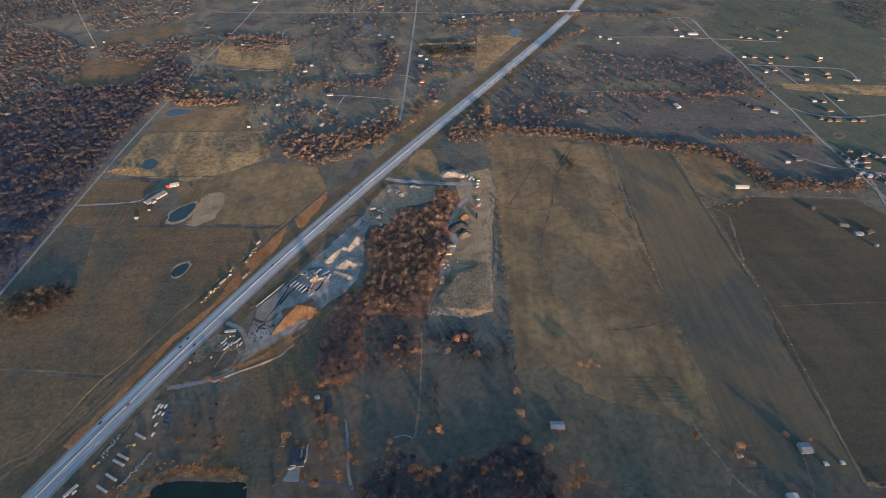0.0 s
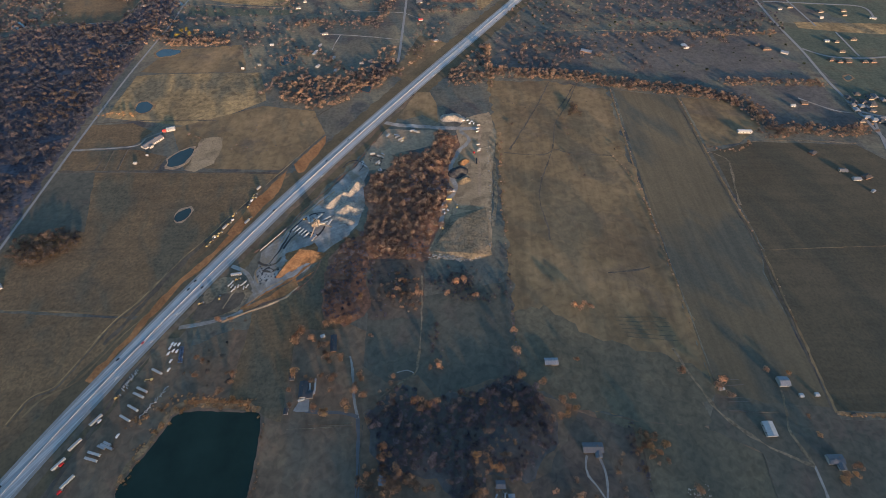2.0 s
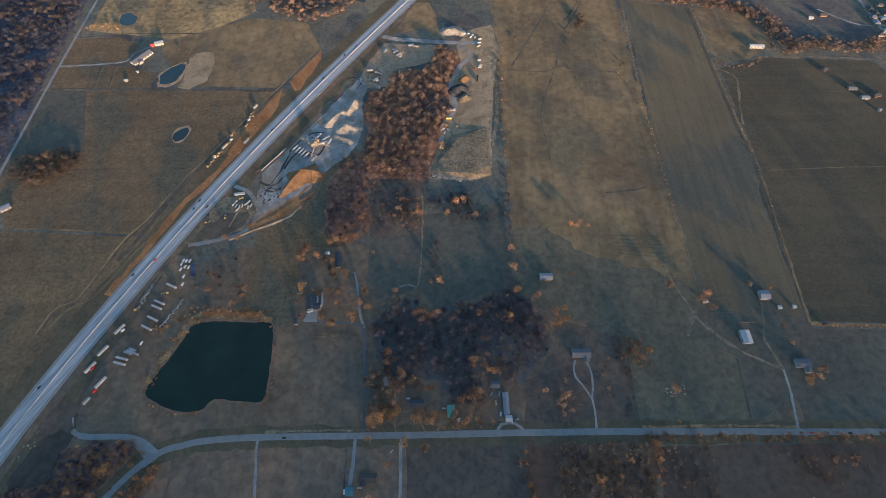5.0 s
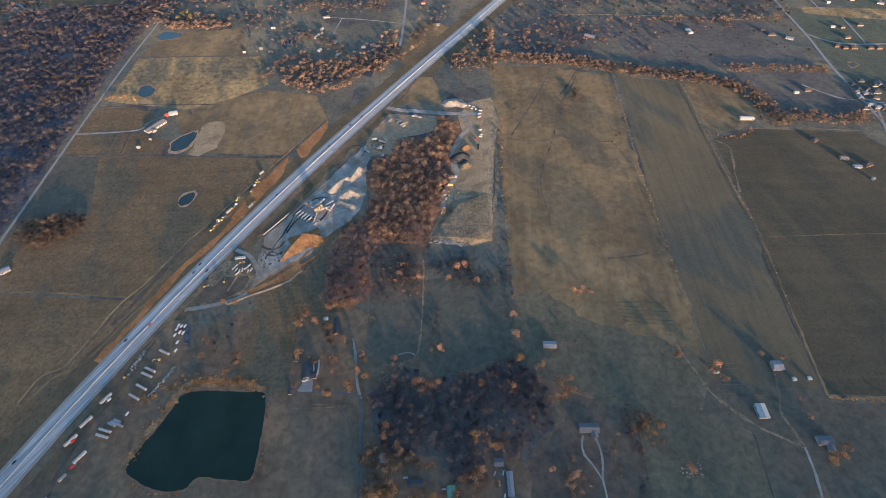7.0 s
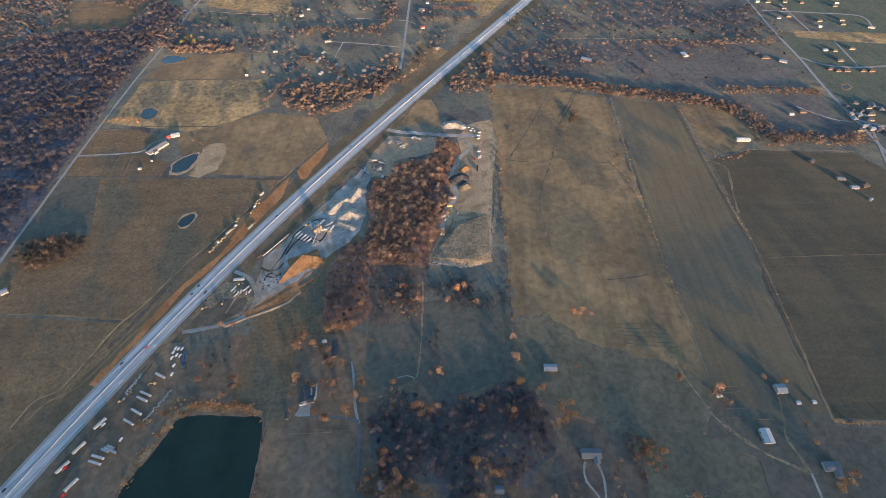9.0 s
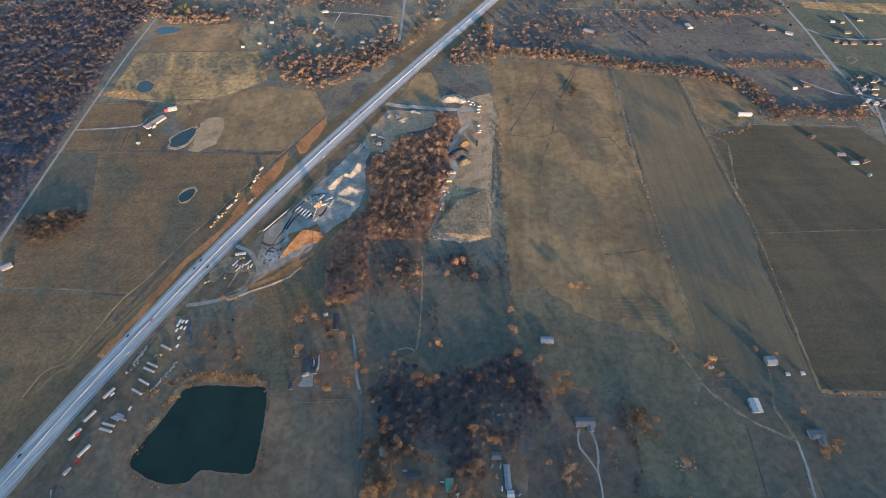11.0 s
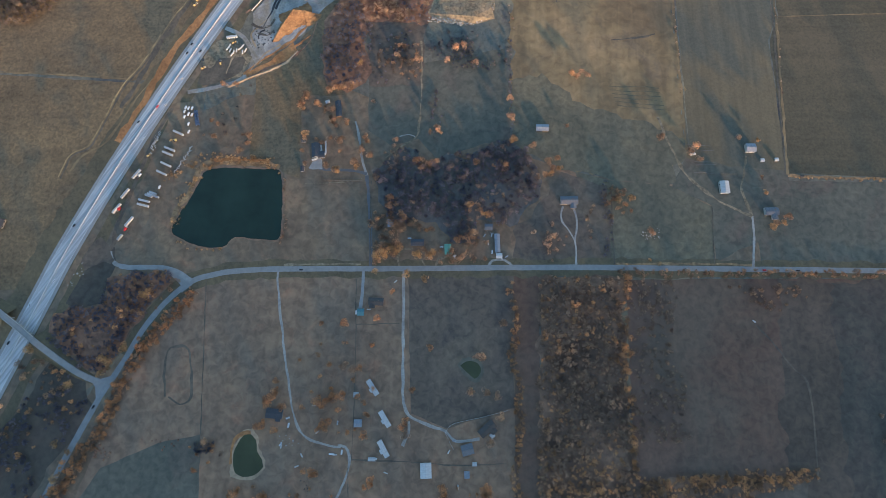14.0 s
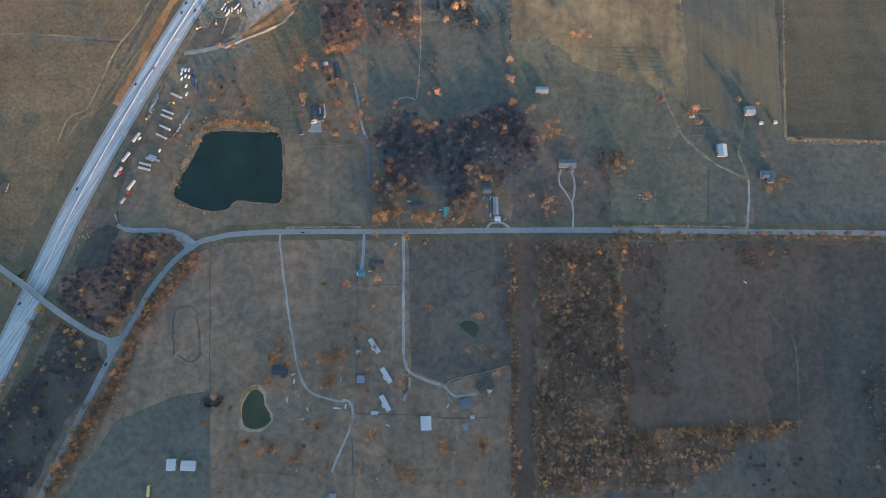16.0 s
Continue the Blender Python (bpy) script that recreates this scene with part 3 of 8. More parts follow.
field("field", [(-107, 333), (-67, 344), (91, 376), (94, 224), (60, 226), (-10, 203), (-34, 232), (-73, 222), (-104, 245)], 0.05, M["green"], "shaded green pasture with worn paths")
field("field", [(98, 322), (142, 336), (181, 305), (204, 284), (243, 267), (320, 246), (337, 225), (306, 165), (229, 171), (180, 185), (95, 216)], 0.055, M["lawn"], "short olive pasture with faint wheel tracks", rough=14.0)
field("field", [(180, 185), (229, 171), (306, 165), (361, 135), (354, 55), (223, 55), (196, 119)], 0.05, M["lawn"], "olive pasture around a farm track", rough=3.0)
field("field", [(-214, 174), (-104, 170), (-98, 111), (-96, 55), (-207, 55)], 0.05, M["olive"], "square olive lawn behind a lake")
field("field", [(-270, 370), (-205, 370), (-195, 174), (-218, 182), (-266, 195), (-268, 283)], 0.05, M["brown_field"], "narrow brown meadow above a lake")
field("field", [(-305, 37), (91, 41), (82, -352), (-454, -352), (-396, -91), (-355, 0)], 0.047, M["rust_grass"], "rusty grass around mobile homes", rough=4.0)
field("field", [(-207, 41), (-106, 41), (-105, -19), (-102, -118), (-180, -118), (-194, -62)], 0.05, M["rust_grass"], "olive house lot with trees")
field("field", [(-305, 37), (-219, 41), (-196, -91), (-186, -132), (-213, -153), (-242, -153), (-290, -153)], 0.05, M["rust_grass"], "rough olive meadow")
field("field", [(-45, 41), (91, 41), (87, -122), (5, -146), (-39, -129)], 0.05, M["scrub_lot"], "grey olive pasture with a small pond")
field("field", [(-403, -190), (-339, -163), (-290, -153), (-278, -290), (-462, -290)], 0.05, M["green"], "thin green pasture with dark weeds")
field("field", [(-396, -91), (-355, 0), (-305, 37), (-290, -153), (-374, -166)], 0.05, M["rust_grass"], "brown old field beside a road")
field("field", [(-111, -173), (75, -190), (72, -352), (-105, -352)], 0.05, M["rust_grass"], "mixed brown and green yard land")
field("field", [(236, 35), (685, 39), (735, -413), (214, -412)], 0.05, M["heath"], "dark purplish old field")
field("field", [(430, 36), (760, 38), (735, -413), (385, -412)], 0.0525, M["dim_sward"], "dim brown-green old field", rough=16.0)
field("field", [(500, 36), (760, 38), (735, -413), (462, -412)], 0.055, M["dark_sward"], "dark olive old field", rough=16.0)
field("field", [(227, -220), (325, -213), (431, -207), (422, -278), (352, -291), (219, -352)], 0.056, M["scrub_lot"], "dry golden grass at a field corner", rough=16.0)
field("field", [(93, 99), (136, 143), (160, 183), (221, 165), (221, 55), (91, 55)], 0.052, M["scrub_lot"], "purplish scrubby house lot", rough=9.0)
field("field", [(310, 162), (334, 204), (402, 193), (472, 185), (465, 111), (356, 57), (361, 135)], 0.046, M["green"], "olive farmyard grass", rough=3.0)
field("field", [(91, 41), (125, 41), (109, -352), (82, -352)], 0.06, M["heath"], "bare strip of dark soil between woods")
field("field", [(-689, 414), (-725, 627), (-634, 626), (-581, 481), (-691, 479)], 0.07, M["green"], "green winter wheat strip")
field("field", [(-725, 627), (-258, 621), (-295, 528), (-344, 441), (-411, 320), (-642, 336), (-689, 414)], 0.05, M["brown_field"], "brown pasture beside the highway")
field("field", [(-639, 331), (-409, 316), (-450, 243), (-482, 170), (-545, 20), (-665, 20), (-682, 320)], 0.05, M["brown_field"], "olive brown pasture beside the highway")
field("field", [(-709, 771), (-629, 778), (-578, 750), (-599, 705), (-710, 695)], 0.06, M["brown_field"], "brown paddock by a farm drive")
field("field", [(-710, 688), (-589, 694), (-520, 670), (-522, 633), (-701, 630)], 0.06, M["brown_field"], "fenced brown paddocks")
field("field", [(-696, 798), (-699, 962), (-630, 969), (-417, 972), (-377, 858), (-450, 797), (-511, 768), (-577, 778)], 0.05, M["golden"], "golden dry hay field")
field("field", [(-697, 979), (-676, 1056), (-631, 1084), (-498, 1105), (-451, 977), (-631, 971)], 0.05, M["rough_pasture"], "tan grey meadow")
field("field", [(-542, 759), (-378, 837), (-267, 816), (-231, 738), (-297, 629), (-477, 638)], 0.05, M["rough_pasture"], "rough brown pasture with brush")
field("field", [(-723, 1539), (-498, 1524), (-416, 1321), (-589, 1345), (-685, 1380)], 0.05, M["golden"], "far golden meadow")
field("field", [(-699, 1327), (-387, 1300), (-421, 1270), (-694, 1268)], 0.05, M["meadow"], "far green meadow")
field("field", [(-1054, 1230), (-1115, 1415), (-856, 1419), (-846, 1234)], 0.05, M["brown_field"], "far dry hay field below a mast")
field("field", [(-1086, 1464), (-1131, 1632), (-916, 1741), (-884, 1604), (-1033, 1511)], 0.05, M["brown_field"], "far brown hay field")
field("field", [(122, 1603), (236, 1600), (270, 1567), (112, 1291), (101, 1331)], 0.05, M["golden"], "far dry field beside the highway")
field("field", [(491, 1512), (876, 1493), (876, 1256), (801, 1167), (419, 1284)], 0.05, M["old_field"], "far olive pasture", rough=25.0)
field("field", [(929, 1207), (1207, 1188), (1164, 1127), (1031, 1146), (925, 1172)], 0.05, M["golden"], "far mown field behind houses")
field("field", [(134, 1163), (793, 1150), (832, 931), (665, 908), (396, 958), (119, 990)], 0.05, M["old_field"], "old field dotted with dark cedars", rough=25.0)
field("field", [(886, 977), (1093, 966), (1042, 898), (886, 893)], 0.05, M["meadow"], "far green lawn with a pond")
field("field", [(-55, 1149), (26, 1099), (-82, 933), (-124, 972), (-97, 1013)], 0.05, M["rough_pasture"], "brush meadow beside the highway")

field("field", [(-262, 322), (-215, 374), (-182, 444), (-142, 484), (-122, 470), (-140, 300), (-205, 296), (-262, 300)], 0.053, M["brown_field"], "brown meadow below a wood", rough=5.0)
field("field", [(-118, 426), (-26, 419), (-27, 358), (-32, 315), (-105, 315)], 0.052, M["scrub_lot"], "purplish brown scrub below a wood", rough=10.0)

# verges and graded strips beside the highway
HWY = [(-556, -120), (-483, 97), (-389, 314), (-279, 531), (-156, 748), (-26, 965), (107, 1182), (240, 1399), (368, 1616), (487, 1833), (591, 2050)]
HWY = [(HWY[0][0] * 6 - HWY[1][0] * 5, HWY[0][1] * 6 - HWY[1][1] * 5)] + HWY + [(HWY[-1][0] + 560, HWY[-1][1] + 1060), (HWY[-1][0] + 1800, HWY[-1][1] + 3400)]
HWY_LINE = smooth_line(HWY, 12.0)
strip("verge", HWY, 78, 0.09, M["verge"], "mown grass verge along the highway", "verge", 3.0)
for pts, lb in (([(-276, 645), (-254, 686), (-229, 734), (-226, 707), (-235, 676), (-244, 653), (-254, 624), (-262, 621)], "bare orange soil wedge beside the highway"), ([(-285, 628), (-284, 591), (-292, 558), (-306, 535), (-316, 507), (-330, 488), (-338, 470), (-349, 475), (-338, 508), (-328, 544), (-308, 582)], "graded orange soil where machines work")):
    field("graded_soil", pts, 0.14, M["soil"], lb, "soil", 2.5, 6.0)
for pts, wd, mt, lb in (([(-326, 500), (-334, 479), (-350, 447), (-370, 409), (-387, 383), (-402, 352), (-414, 319), (-425, 287), (-438, 255), (-450, 226)], 9, "soil", "narrow strip of bare brown-orange soil beside the highway"), ([(-292, 625), (-316, 577), (-353, 514), (-376, 463), (-394, 424), (-414, 383), (-430, 342), (-442, 307), (-456, 279)], 6, "ditch_soil", "dark damp swale beside the highway"), ([(-395, 438), (-417, 391), (-435, 354), (-446, 328)], 5, "rough_pasture", "tan grass strip beside the highway")):
    strip("verge_strip", pts, wd, 0.14, M[mt], lb, "verge", 2.4)
FENCE_WEST = [(-237, 733), (-293, 628), (-338, 545), (-380, 464), (-397, 435), (-417, 394), (-430, 363), (-444, 336), (-456, 319), (-465, 295), (-477, 257), (-486, 231), (-491, 220), (-513, 207), (-518, 193), (-523, 174)]
strip("grass_strip", FENCE_WEST, 1.5, 0.15, M["golden"], "thin tan grass line along the highway fence", "field edge", 0.8)
# dark strip painted beside the grass line for the fence's shade
strip("ditch", [(x + 3, y - 2) for x, y in FENCE_WEST], 2.0, 0.146, M["ditch_soil"], "dark strip drawn for shade along the highway fence", "field edge", 1.0)
bm = bmesh.new()
ribbon_mesh(bm, [p for p in HWY_LINE if -260 < p.y < 900], 9, 0.131, 0.1, 1.6, -21)
tagged(part("verge_strip", bm, M["olive"]), "dark mown grass strip beside the highway", "verge", "", "structure")

# ================= roads =================
def highway():
    """Four-lane highway: slab, shoulders, paved median with a barrier, edge and lane lines."""
    e = new("highway")
    for nm, w, z, mt in (("shoulder", 31, 0.24, M["shoulder"]), ("median", 4.6, 0.292, M["concrete_road"])):
        bm = bmesh.new()
        ribbon_mesh(bm, HWY_LINE, w, z, 0.3)
        part(nm, bm, mt, e)
    for s in (-1, 1):
        bm = bmesh.new()
        ribbon_mesh(bm, HWY_LINE, 9.0, 0.285, 0.2, 0.0, s * 6.8)
        part("carriageway", bm, M["concrete_road"], e, "pale concrete carriageway")
        for off, mt, nm in ((2.7, M["lane_paint_y"], "edge_line"), (10.9, M["lane_paint"], "edge_line")):
            bm = bmesh.new()
            ribbon_mesh(bm, HWY_LINE, 0.28, 0.30, 0.01, 0.0, s * off)
            part(nm, bm, mt, e)
        bm = bmesh.new()
        for i in range(0, len(HWY_LINE) - 1, 1):
            a, b = HWY_LINE[i], HWY_LINE[i].lerp(HWY_LINE[i + 1], 0.3)
            ribbon_mesh(bm, [a, b], 0.22, 0.30, 0.01, 0.0, s * 6.8)
        part("lane_dashes", bm, M["lane_paint"], e)
    bm = bmesh.new()
    ribbon_mesh(bm, HWY_LINE, 0.7, 1.0, 0.8)
    part("median_barrier", bm, M["white_fence"], e, "pale concrete median barrier")
    return tagged(e, "four-lane divided highway of pale worn concrete", "road", "", "structure")


highway()

SEED = {}


def turn_of(kind):
    """A running number for each kind of thing, so that no two are alike."""
    SEED[kind] = SEED.get(kind, -1) + 1
    return SEED[kind]


def road(pts, w, mt, lb):
    return strip("road", pts, w, 0.20 + 0.006 * turn_of("road"), mt, lb, "road", 0.25)


road([(836, 44), (588, 47), (402, 49), (162, 51), (-47, 49), (-211, 48), (-270, 45), (-299, 40), (-325, 31), (-355, 3), (-379, -33), (-392, -62), (-407, -91), (-418, -112), (-449, -187), (-469, -239), (-484, -279), (-508, -346)], 7.2, M["chip_seal"], "straight grey county road")
road([(-325, 32), (-334, 38), (-344, 44), (-357, 48), (-373, 50), (-392, 50), (-408, 50), (-420, 52)], 6.5, M["chip_seal"], "curved slip road beside a trailer yard")
road([(-678, 61), (-688, 260), (-698, 460), (-710, 697), (-719, 962), (-718, 1228), (-725, 1327), (-720, 1504), (-715, 1748), (-720, 2021)], 4.4, M["chip_seal"], "straight section-line road beside a wood")
road([(-104, 1016), (-101, 1086), (-98, 1421), (-95, 1795), (-96, 2004)], 6.0, M["chip_seal"], "far section road between houses")
road([(902, 1739), (887, 1533), (895, 1400), (881, 1219), (875, 1054), (863, 918), (861, 814), (856, 693), (842, 501)], 6.5, M["chip_seal"], "section road past far houses")
road([(-859, 1867), (-471, 1857), (-86, 1841), (251, 1819), (474, 1833), (710, 1807)], 6.0, M["chip_seal"], "far road crossing the highway on a bridge")
road([(553, 1571), (748, 1567), (890, 1548), (1103, 1513)], 5.0, M["chip_seal"], "far white gravel road")
road([(907, 1335), (1054, 1316), (1163, 1293), (1151, 1214)], 6.0, M["chip_seal"], "subdivision street")
road([(880, 1063), (927, 1024), (1020, 1016), (1143, 1035)], 6.0, M["chip_seal"], "subdivision street")
road([(978, 1376), (976, 1181)], 5.0, M["chip_seal"], "subdivision street")
road([(1009, 1147), (996, 1023)], 5.0, M["chip_seal"], "subdivision street")
road([(762, 850), (812, 805), (852, 793)], 4.0, M["gravel"], "pale farm lane")
road([(865, 798), (930, 769), (1030, 750)], 6.0, M["chip_seal"], "street of a housing estate")
road([(896, 829), (833, 647)], 5.0, M["chip_seal"], "street of a housing estate")

def drive(pts, w, mt, lb):
    return strip("drive", pts, w, 0.15 + 0.003 * (turn_of("drive") % 12), M[mt], lb, "drive", 1.3 if mt in ("fill", "yard") else 0.6, step=5.0)


drive([(-214, 46), (-211, 18), (-196, -62), (-188, -98), (-182, -125), (-168, -153), (-142, -164), (-121, -167)], 2.7, "lane_gravel", "long pale gravel drive")
drive([(-125, -165), (-116, -167), (-111, -176), (-111, -191), (-118, -211), (-126, -229), (-131, -242), (-134, -250)], 3.0, "lane_gravel", "worn pale track curving from a gravel drive")
drive([(-103, 46), (-104, 15), (-105, -2)], 4.0, "chip_seal", "short paved house drive")
drive([(-51, 46), (-50, -18), (-49, -104), (-46, -122), (-37, -134), (-16, -143), (2, -149), (16, -160), (44, -158)], 3.4, "lane_gravel", "long white gravel drive")
drive([(-41, -138), (-41, -150), (-45, -159), (-48, -166)], 3.2, "lane_gravel", "pale gravel spur of a drive")
drive([(-94, 52), (-97, 111), (-100, 142), (-104, 178)], 4.0, "asphalt", "dark asphalt drive")
drive([(-104, 178), (-111, 199), (-118, 240), (-123, 259)], 2.9, "lane_gravel", "pale gravel drive between trees")
drive([(-104, 180), (-126, 185), (-158, 186), (-172, 189)], 4.0, "asphalt", "dark asphalt drive to a brick house")
drive([(173, 51), (174, 72), (174, 88), (177, 104), (178, 118), (174, 133)], 2.8, "lane_gravel", "looped gravel drive")
drive([(174, 86), (168, 99), (158, 113), (158, 126), (161, 134)], 2.2, "lane_gravel", "curved arm of a looped gravel drive")
drive([(403, 50), (411, 96), (413, 121)], 3.0, "lane_gravel", "gravel farm drive")
drive([(413, 121), (373, 141), (332, 179), (319, 212), (310, 233), (302, 267)], 3.0, "fill", "worn farm track across pasture")
drive([(413, 121), (404, 155), (411, 184), (417, 208)], 3.0, "fill", "worn farm track")
drive([(-57, 52), (-59, 66), (-52, 74), (-40, 75)], 2.6, "fill", "gravel house drive")
drive([(-23, 52), (-29, 64)], 2.6, "fill", "gravel house drive")
drive([(-9, 52), (-6, 62), (9, 64), (17, 52)], 3.0, "fill", "half-round gravel drive")
drive([(59, 52), (64, 60), (80, 60), (91, 52)], 3.2, "lane_gravel", "gravel house drive")
drive([(-708, 692), (-598, 703), (-581, 730), (-550, 751)], 4.0, "gravel", "pale farm drive")
drive([(-364, 303), (-321, 313), (-296, 321), (-280, 338), (-277, 362), (-285, 382), (-302, 401), (-322, 409)], 6.0, "gravel", "haul road of crushed gravel")
drive([(394, -21), (412, -43), (433, -75), (449, -101), (441, -204)], 2.0, "scrub_lot", "faint track across an old field")
drive([(-416, 51), (-426, 55), (-434, 63), (-436, 72), (-432, 83), (-433, 100), (-417, 166), (-401, 231), (-382, 278)], 5.0, "scrub_lot", "muddy haul track beside the highway")
drive([(-405, 50), (-418, 52), (-427, 56), (-433, 64), (-435, 71)], 5.5, "lane_gravel", "gravel curve at the end of a slip road")
drive([(-110, 173), (-141, 168), (-187, 166)], 0.8, "fill", "lawn edge path")
drive([(-32, 389), (-31, 309), (-34, 258), (-38, 234), (-57, 222), (-80, 203)], 2.4, "fill", "worn two-track across pasture")
drive([(-38, 234), (-48, 239), (-61, 236)], 1.4, "lane_gravel", "curved pale path")
drive([(-312, 1161), (-197, 1145), (-103, 1124)], 3.0, "gravel", "far pale drive")
drive([(-258, 1153), (-266, 1105), (-268, 1074)], 2.5, "gravel", "far pale drive")
drive([(-96, 1275), (-53, 1240)], 2.5, "gravel", "far pale drive")
drive([(-264, 1298), (-96, 1279)], 2.5, "gravel", "far pale drive")
drive([(-856, 1271), (-861, 1371), (-849, 1423)], 3.0, "yard", "far farm lane")
drive([(-946, 1159), (-938, 1228), (-819, 1226)], 3.5, "gravel", "far farm lane")
drive([(-673, 1346), (-567, 1328), (-432, 1317)], 2.5, "yard", "far farm lane")
drive([(294, 1170), (407, 1168), (629, 1154), (756, 1135)], 3.0, "yard", "far farm lane")
drive([(-312, 1867), (-297, 1980)], 4.0, "chip_seal", "far house drive")
drive([(-441, 1870), (-431, 1998)], 4.0, "chip_seal", "far house drive")
drive([(-437, 1498), (-480, 1452), (-542, 1629), (-517, 1684)], 3.0, "chip_seal", "far house drive")
drive([(820, 1753), (901, 1751), (888, 1564)], 3.5, "gravel", "pale lane round a paddock")
drive([(820, 1753), (811, 1608)], 3.0, "gravel", "pale lane round a paddock")
drive([(860, 1752), (864, 1596)], 3.0, "gravel", "pale lane round a paddock")
drive([(505, 673), (529, 645), (516, 587), (503, 531)], 3.0, "fill", "curved field track")
drive([(599, 702), (672, 705), (796, 694)], 3.0, "fill", "field track below a creek")
drive([(495, 432), (598, 436), (761, 440)], 1.3, "rough_pasture", "faint field track")
for flare in ([(-440, -82), (-425, -91), (-408, -86), (-402, -89), (-411, -103), (-417, -119), (-422, -113), (-425, -99)], [(-359, 45), (-343, 42), (-325, 35), (-313, 38), (-324, 26), (-335, 17), (-337, 27)]):
    field("road_junction", flare, 0.175, M["chip_seal"], "flared grey road junction", "road", 0.6)

strip("verge", [(836, 44), (588, 47), (402, 49), (162, 51), (-47, 49), (-211, 48), (-270, 45), (-299, 40), (-325, 31), (-355, 3), (-379, -33), (-392, -62)], 24, 0.085, M["verge"], "mown verge along the county road", "verge", 2.5)

# wheel ruts and drains in the gravel yard
for n, (pts, w, mt) in enumerate((
    ([(-243, 461), (-243, 478), (-242, 496), (-226, 518), (-211, 523), (-195, 518)], 1.8, "dark_agg"),
    ([(-281, 424), (-262, 433), (-245, 438), (-238, 449)], 1.6, "yard"),
    ([(-262, 424), (-276, 409), (-282, 398), (-274, 377)], 2.0, "yard"),
    ([(-273, 394), (-266, 405), (-255, 400)], 1.8, "dark_agg"),
    ([(-257, 455), (-251, 478), (-237, 508), (-213, 540), (-188, 572)], 2.2, "yard"),
    ([(-294, 435), (-264, 470), (-238, 517), (-213, 559), (-182, 610), (-158, 650), (-139, 697), (-117, 744)], 1.5, "scrub"),
    ([(-224, 478), (-211, 468), (-199, 472), (-193, 490)], 1.5, "dark_agg"),
    ([(-266, 412), (-257, 437), (-249, 463), (-244, 487), (-230, 506), (-216, 519), (-198, 521)], 2.2, "dark_agg"),
    ([(-250, 442), (-244, 460), (-234, 475), (-216, 477), (-200, 469)], 1.8, "dark_agg"),
    ([(-284, 417), (-269, 409), (-256, 414), (-251, 426)], 3.2, "ditch_soil"),
    ([(-274, 401), (-259, 397), (-250, 406)], 2.4, "ditch_soil"),
    ([(-350, 357), (-339, 347), (-320, 332)], 1.2, "dark_agg"),
    ([(-340, 365), (-322, 350)], 1.2, "dark_agg"),
    ([(-315, 342), (-302, 347), (-288, 357)], 1.4, "dark_agg"),
    ([(-184, 634), (-174, 650), (-160, 655), (-145, 644), (-152, 627)], 1.6, "dark_agg"),
    ([(-297, 383), (-308, 352), (-313, 334)], 1.6, "yard"),
)):
    strip("wheel_rut", pts, w, 0.195 + 0.003 * n, M[mt], "dark wheel rut in pale gravel", "track", 1.4, step=4.0)

# tracks and ditches in the big pasture, fence-line grass strips
def edge_strip(pts, w, mt, lb):
    return strip("grass_strip" if mt != "scrub" else "ditch", pts, w, 0.11, M["ditch_soil" if mt == "scrub" else mt], lb, "field edge", 1.2, step=6.0)


edge_strip([(369, 888), (347, 581), (344, 468), (342, 367), (336, 216)], 3.0, "rough_pasture", "rusty grass strip along a fence")
edge_strip([(375, 879), (352, 578), (348, 465), (345, 365), (340, 216)], 1.6, "prairie", "worn track along a fence")
edge_strip([(500, 848), (494, 678), (492, 528), (490, 429), (467, 180)], 2.2, "scrub", "dark furrow along a fence")
edge_strip([(506, 852), (500, 682), (497, 531), (495, 432), (470, 180)], 3.0, "rough_pasture", "rusty grass strip along a fence")
edge_strip([(470, 179), (539, 176), (632, 174)], 3.5, "reed", "rusty hedge grass between fields")
edge_strip([(-388, 380), (-402, 350), (-435, 294), (-467, 227), (-494, 208), (-509, 183)], 2.5, "rough_pasture", "fence line in tall grass")
edge_strip([(239, 920), (193, 813), (128, 684)], 2.6, "scrub", "dark winding ditch")
edge_strip([(117, 675), (185, 667), (215, 683), (240, 673), (318, 663)], 1.8, "scrub", "dark winding ditch")
edge_strip([(293, 908), (265, 854), (240, 812)], 1.8, "scrub", "dark winding ditch")
edge_strip([(301, 915), (264, 833), (228, 762), (209, 683), (176, 595), (166, 545), (170, 491), (170, 456)], 1.5, "scrub", "dark winding ditch")
edge_strip([(246, 391), (277, 394), (312, 401)], 2.0, "scrub", "short dark ditch")
edge_strip([(-700, 628), (-504, 627), (-379, 625), (-296, 624)], 2.0, "scrub", "dark fence line")
edge_strip([(-642, 335), (-542, 331), (-448, 324)], 1.2, "rough_pasture", "tan grass fence line")
edge_strip([(-757, 765), (-708, 776), (-614, 787), (-462, 786)], 2.6, "scrub", "dark hedge line round paddocks")
edge_strip([(-637, 634), (-640, 691)], 2.6, "scrub", "dark hedge line round paddocks")
edge_strip([(-598, 635), (-602, 684), (-597, 705)], 2.6, "scrub", "dark hedge line round paddocks")
edge_strip([(-704, 631), (-550, 631), (-412, 624), (-280, 620)], 2.6, "scrub", "dark hedge line round paddocks")
edge_strip([(-532, 633), (-528, 662)], 2.6, "scrub", "dark hedge line round paddocks")
edge_strip([(-631, 971), (-528, 973), (-417, 975)], 1.6, "scrub", "dark fence line")
edge_strip([(223, 55), (313, 56), (403, 55)], 2.5, "reed", "tall roadside grass")
edge_strip([(-207, 54), (-107, 55)], 2.0, "fill", "mown road edge")
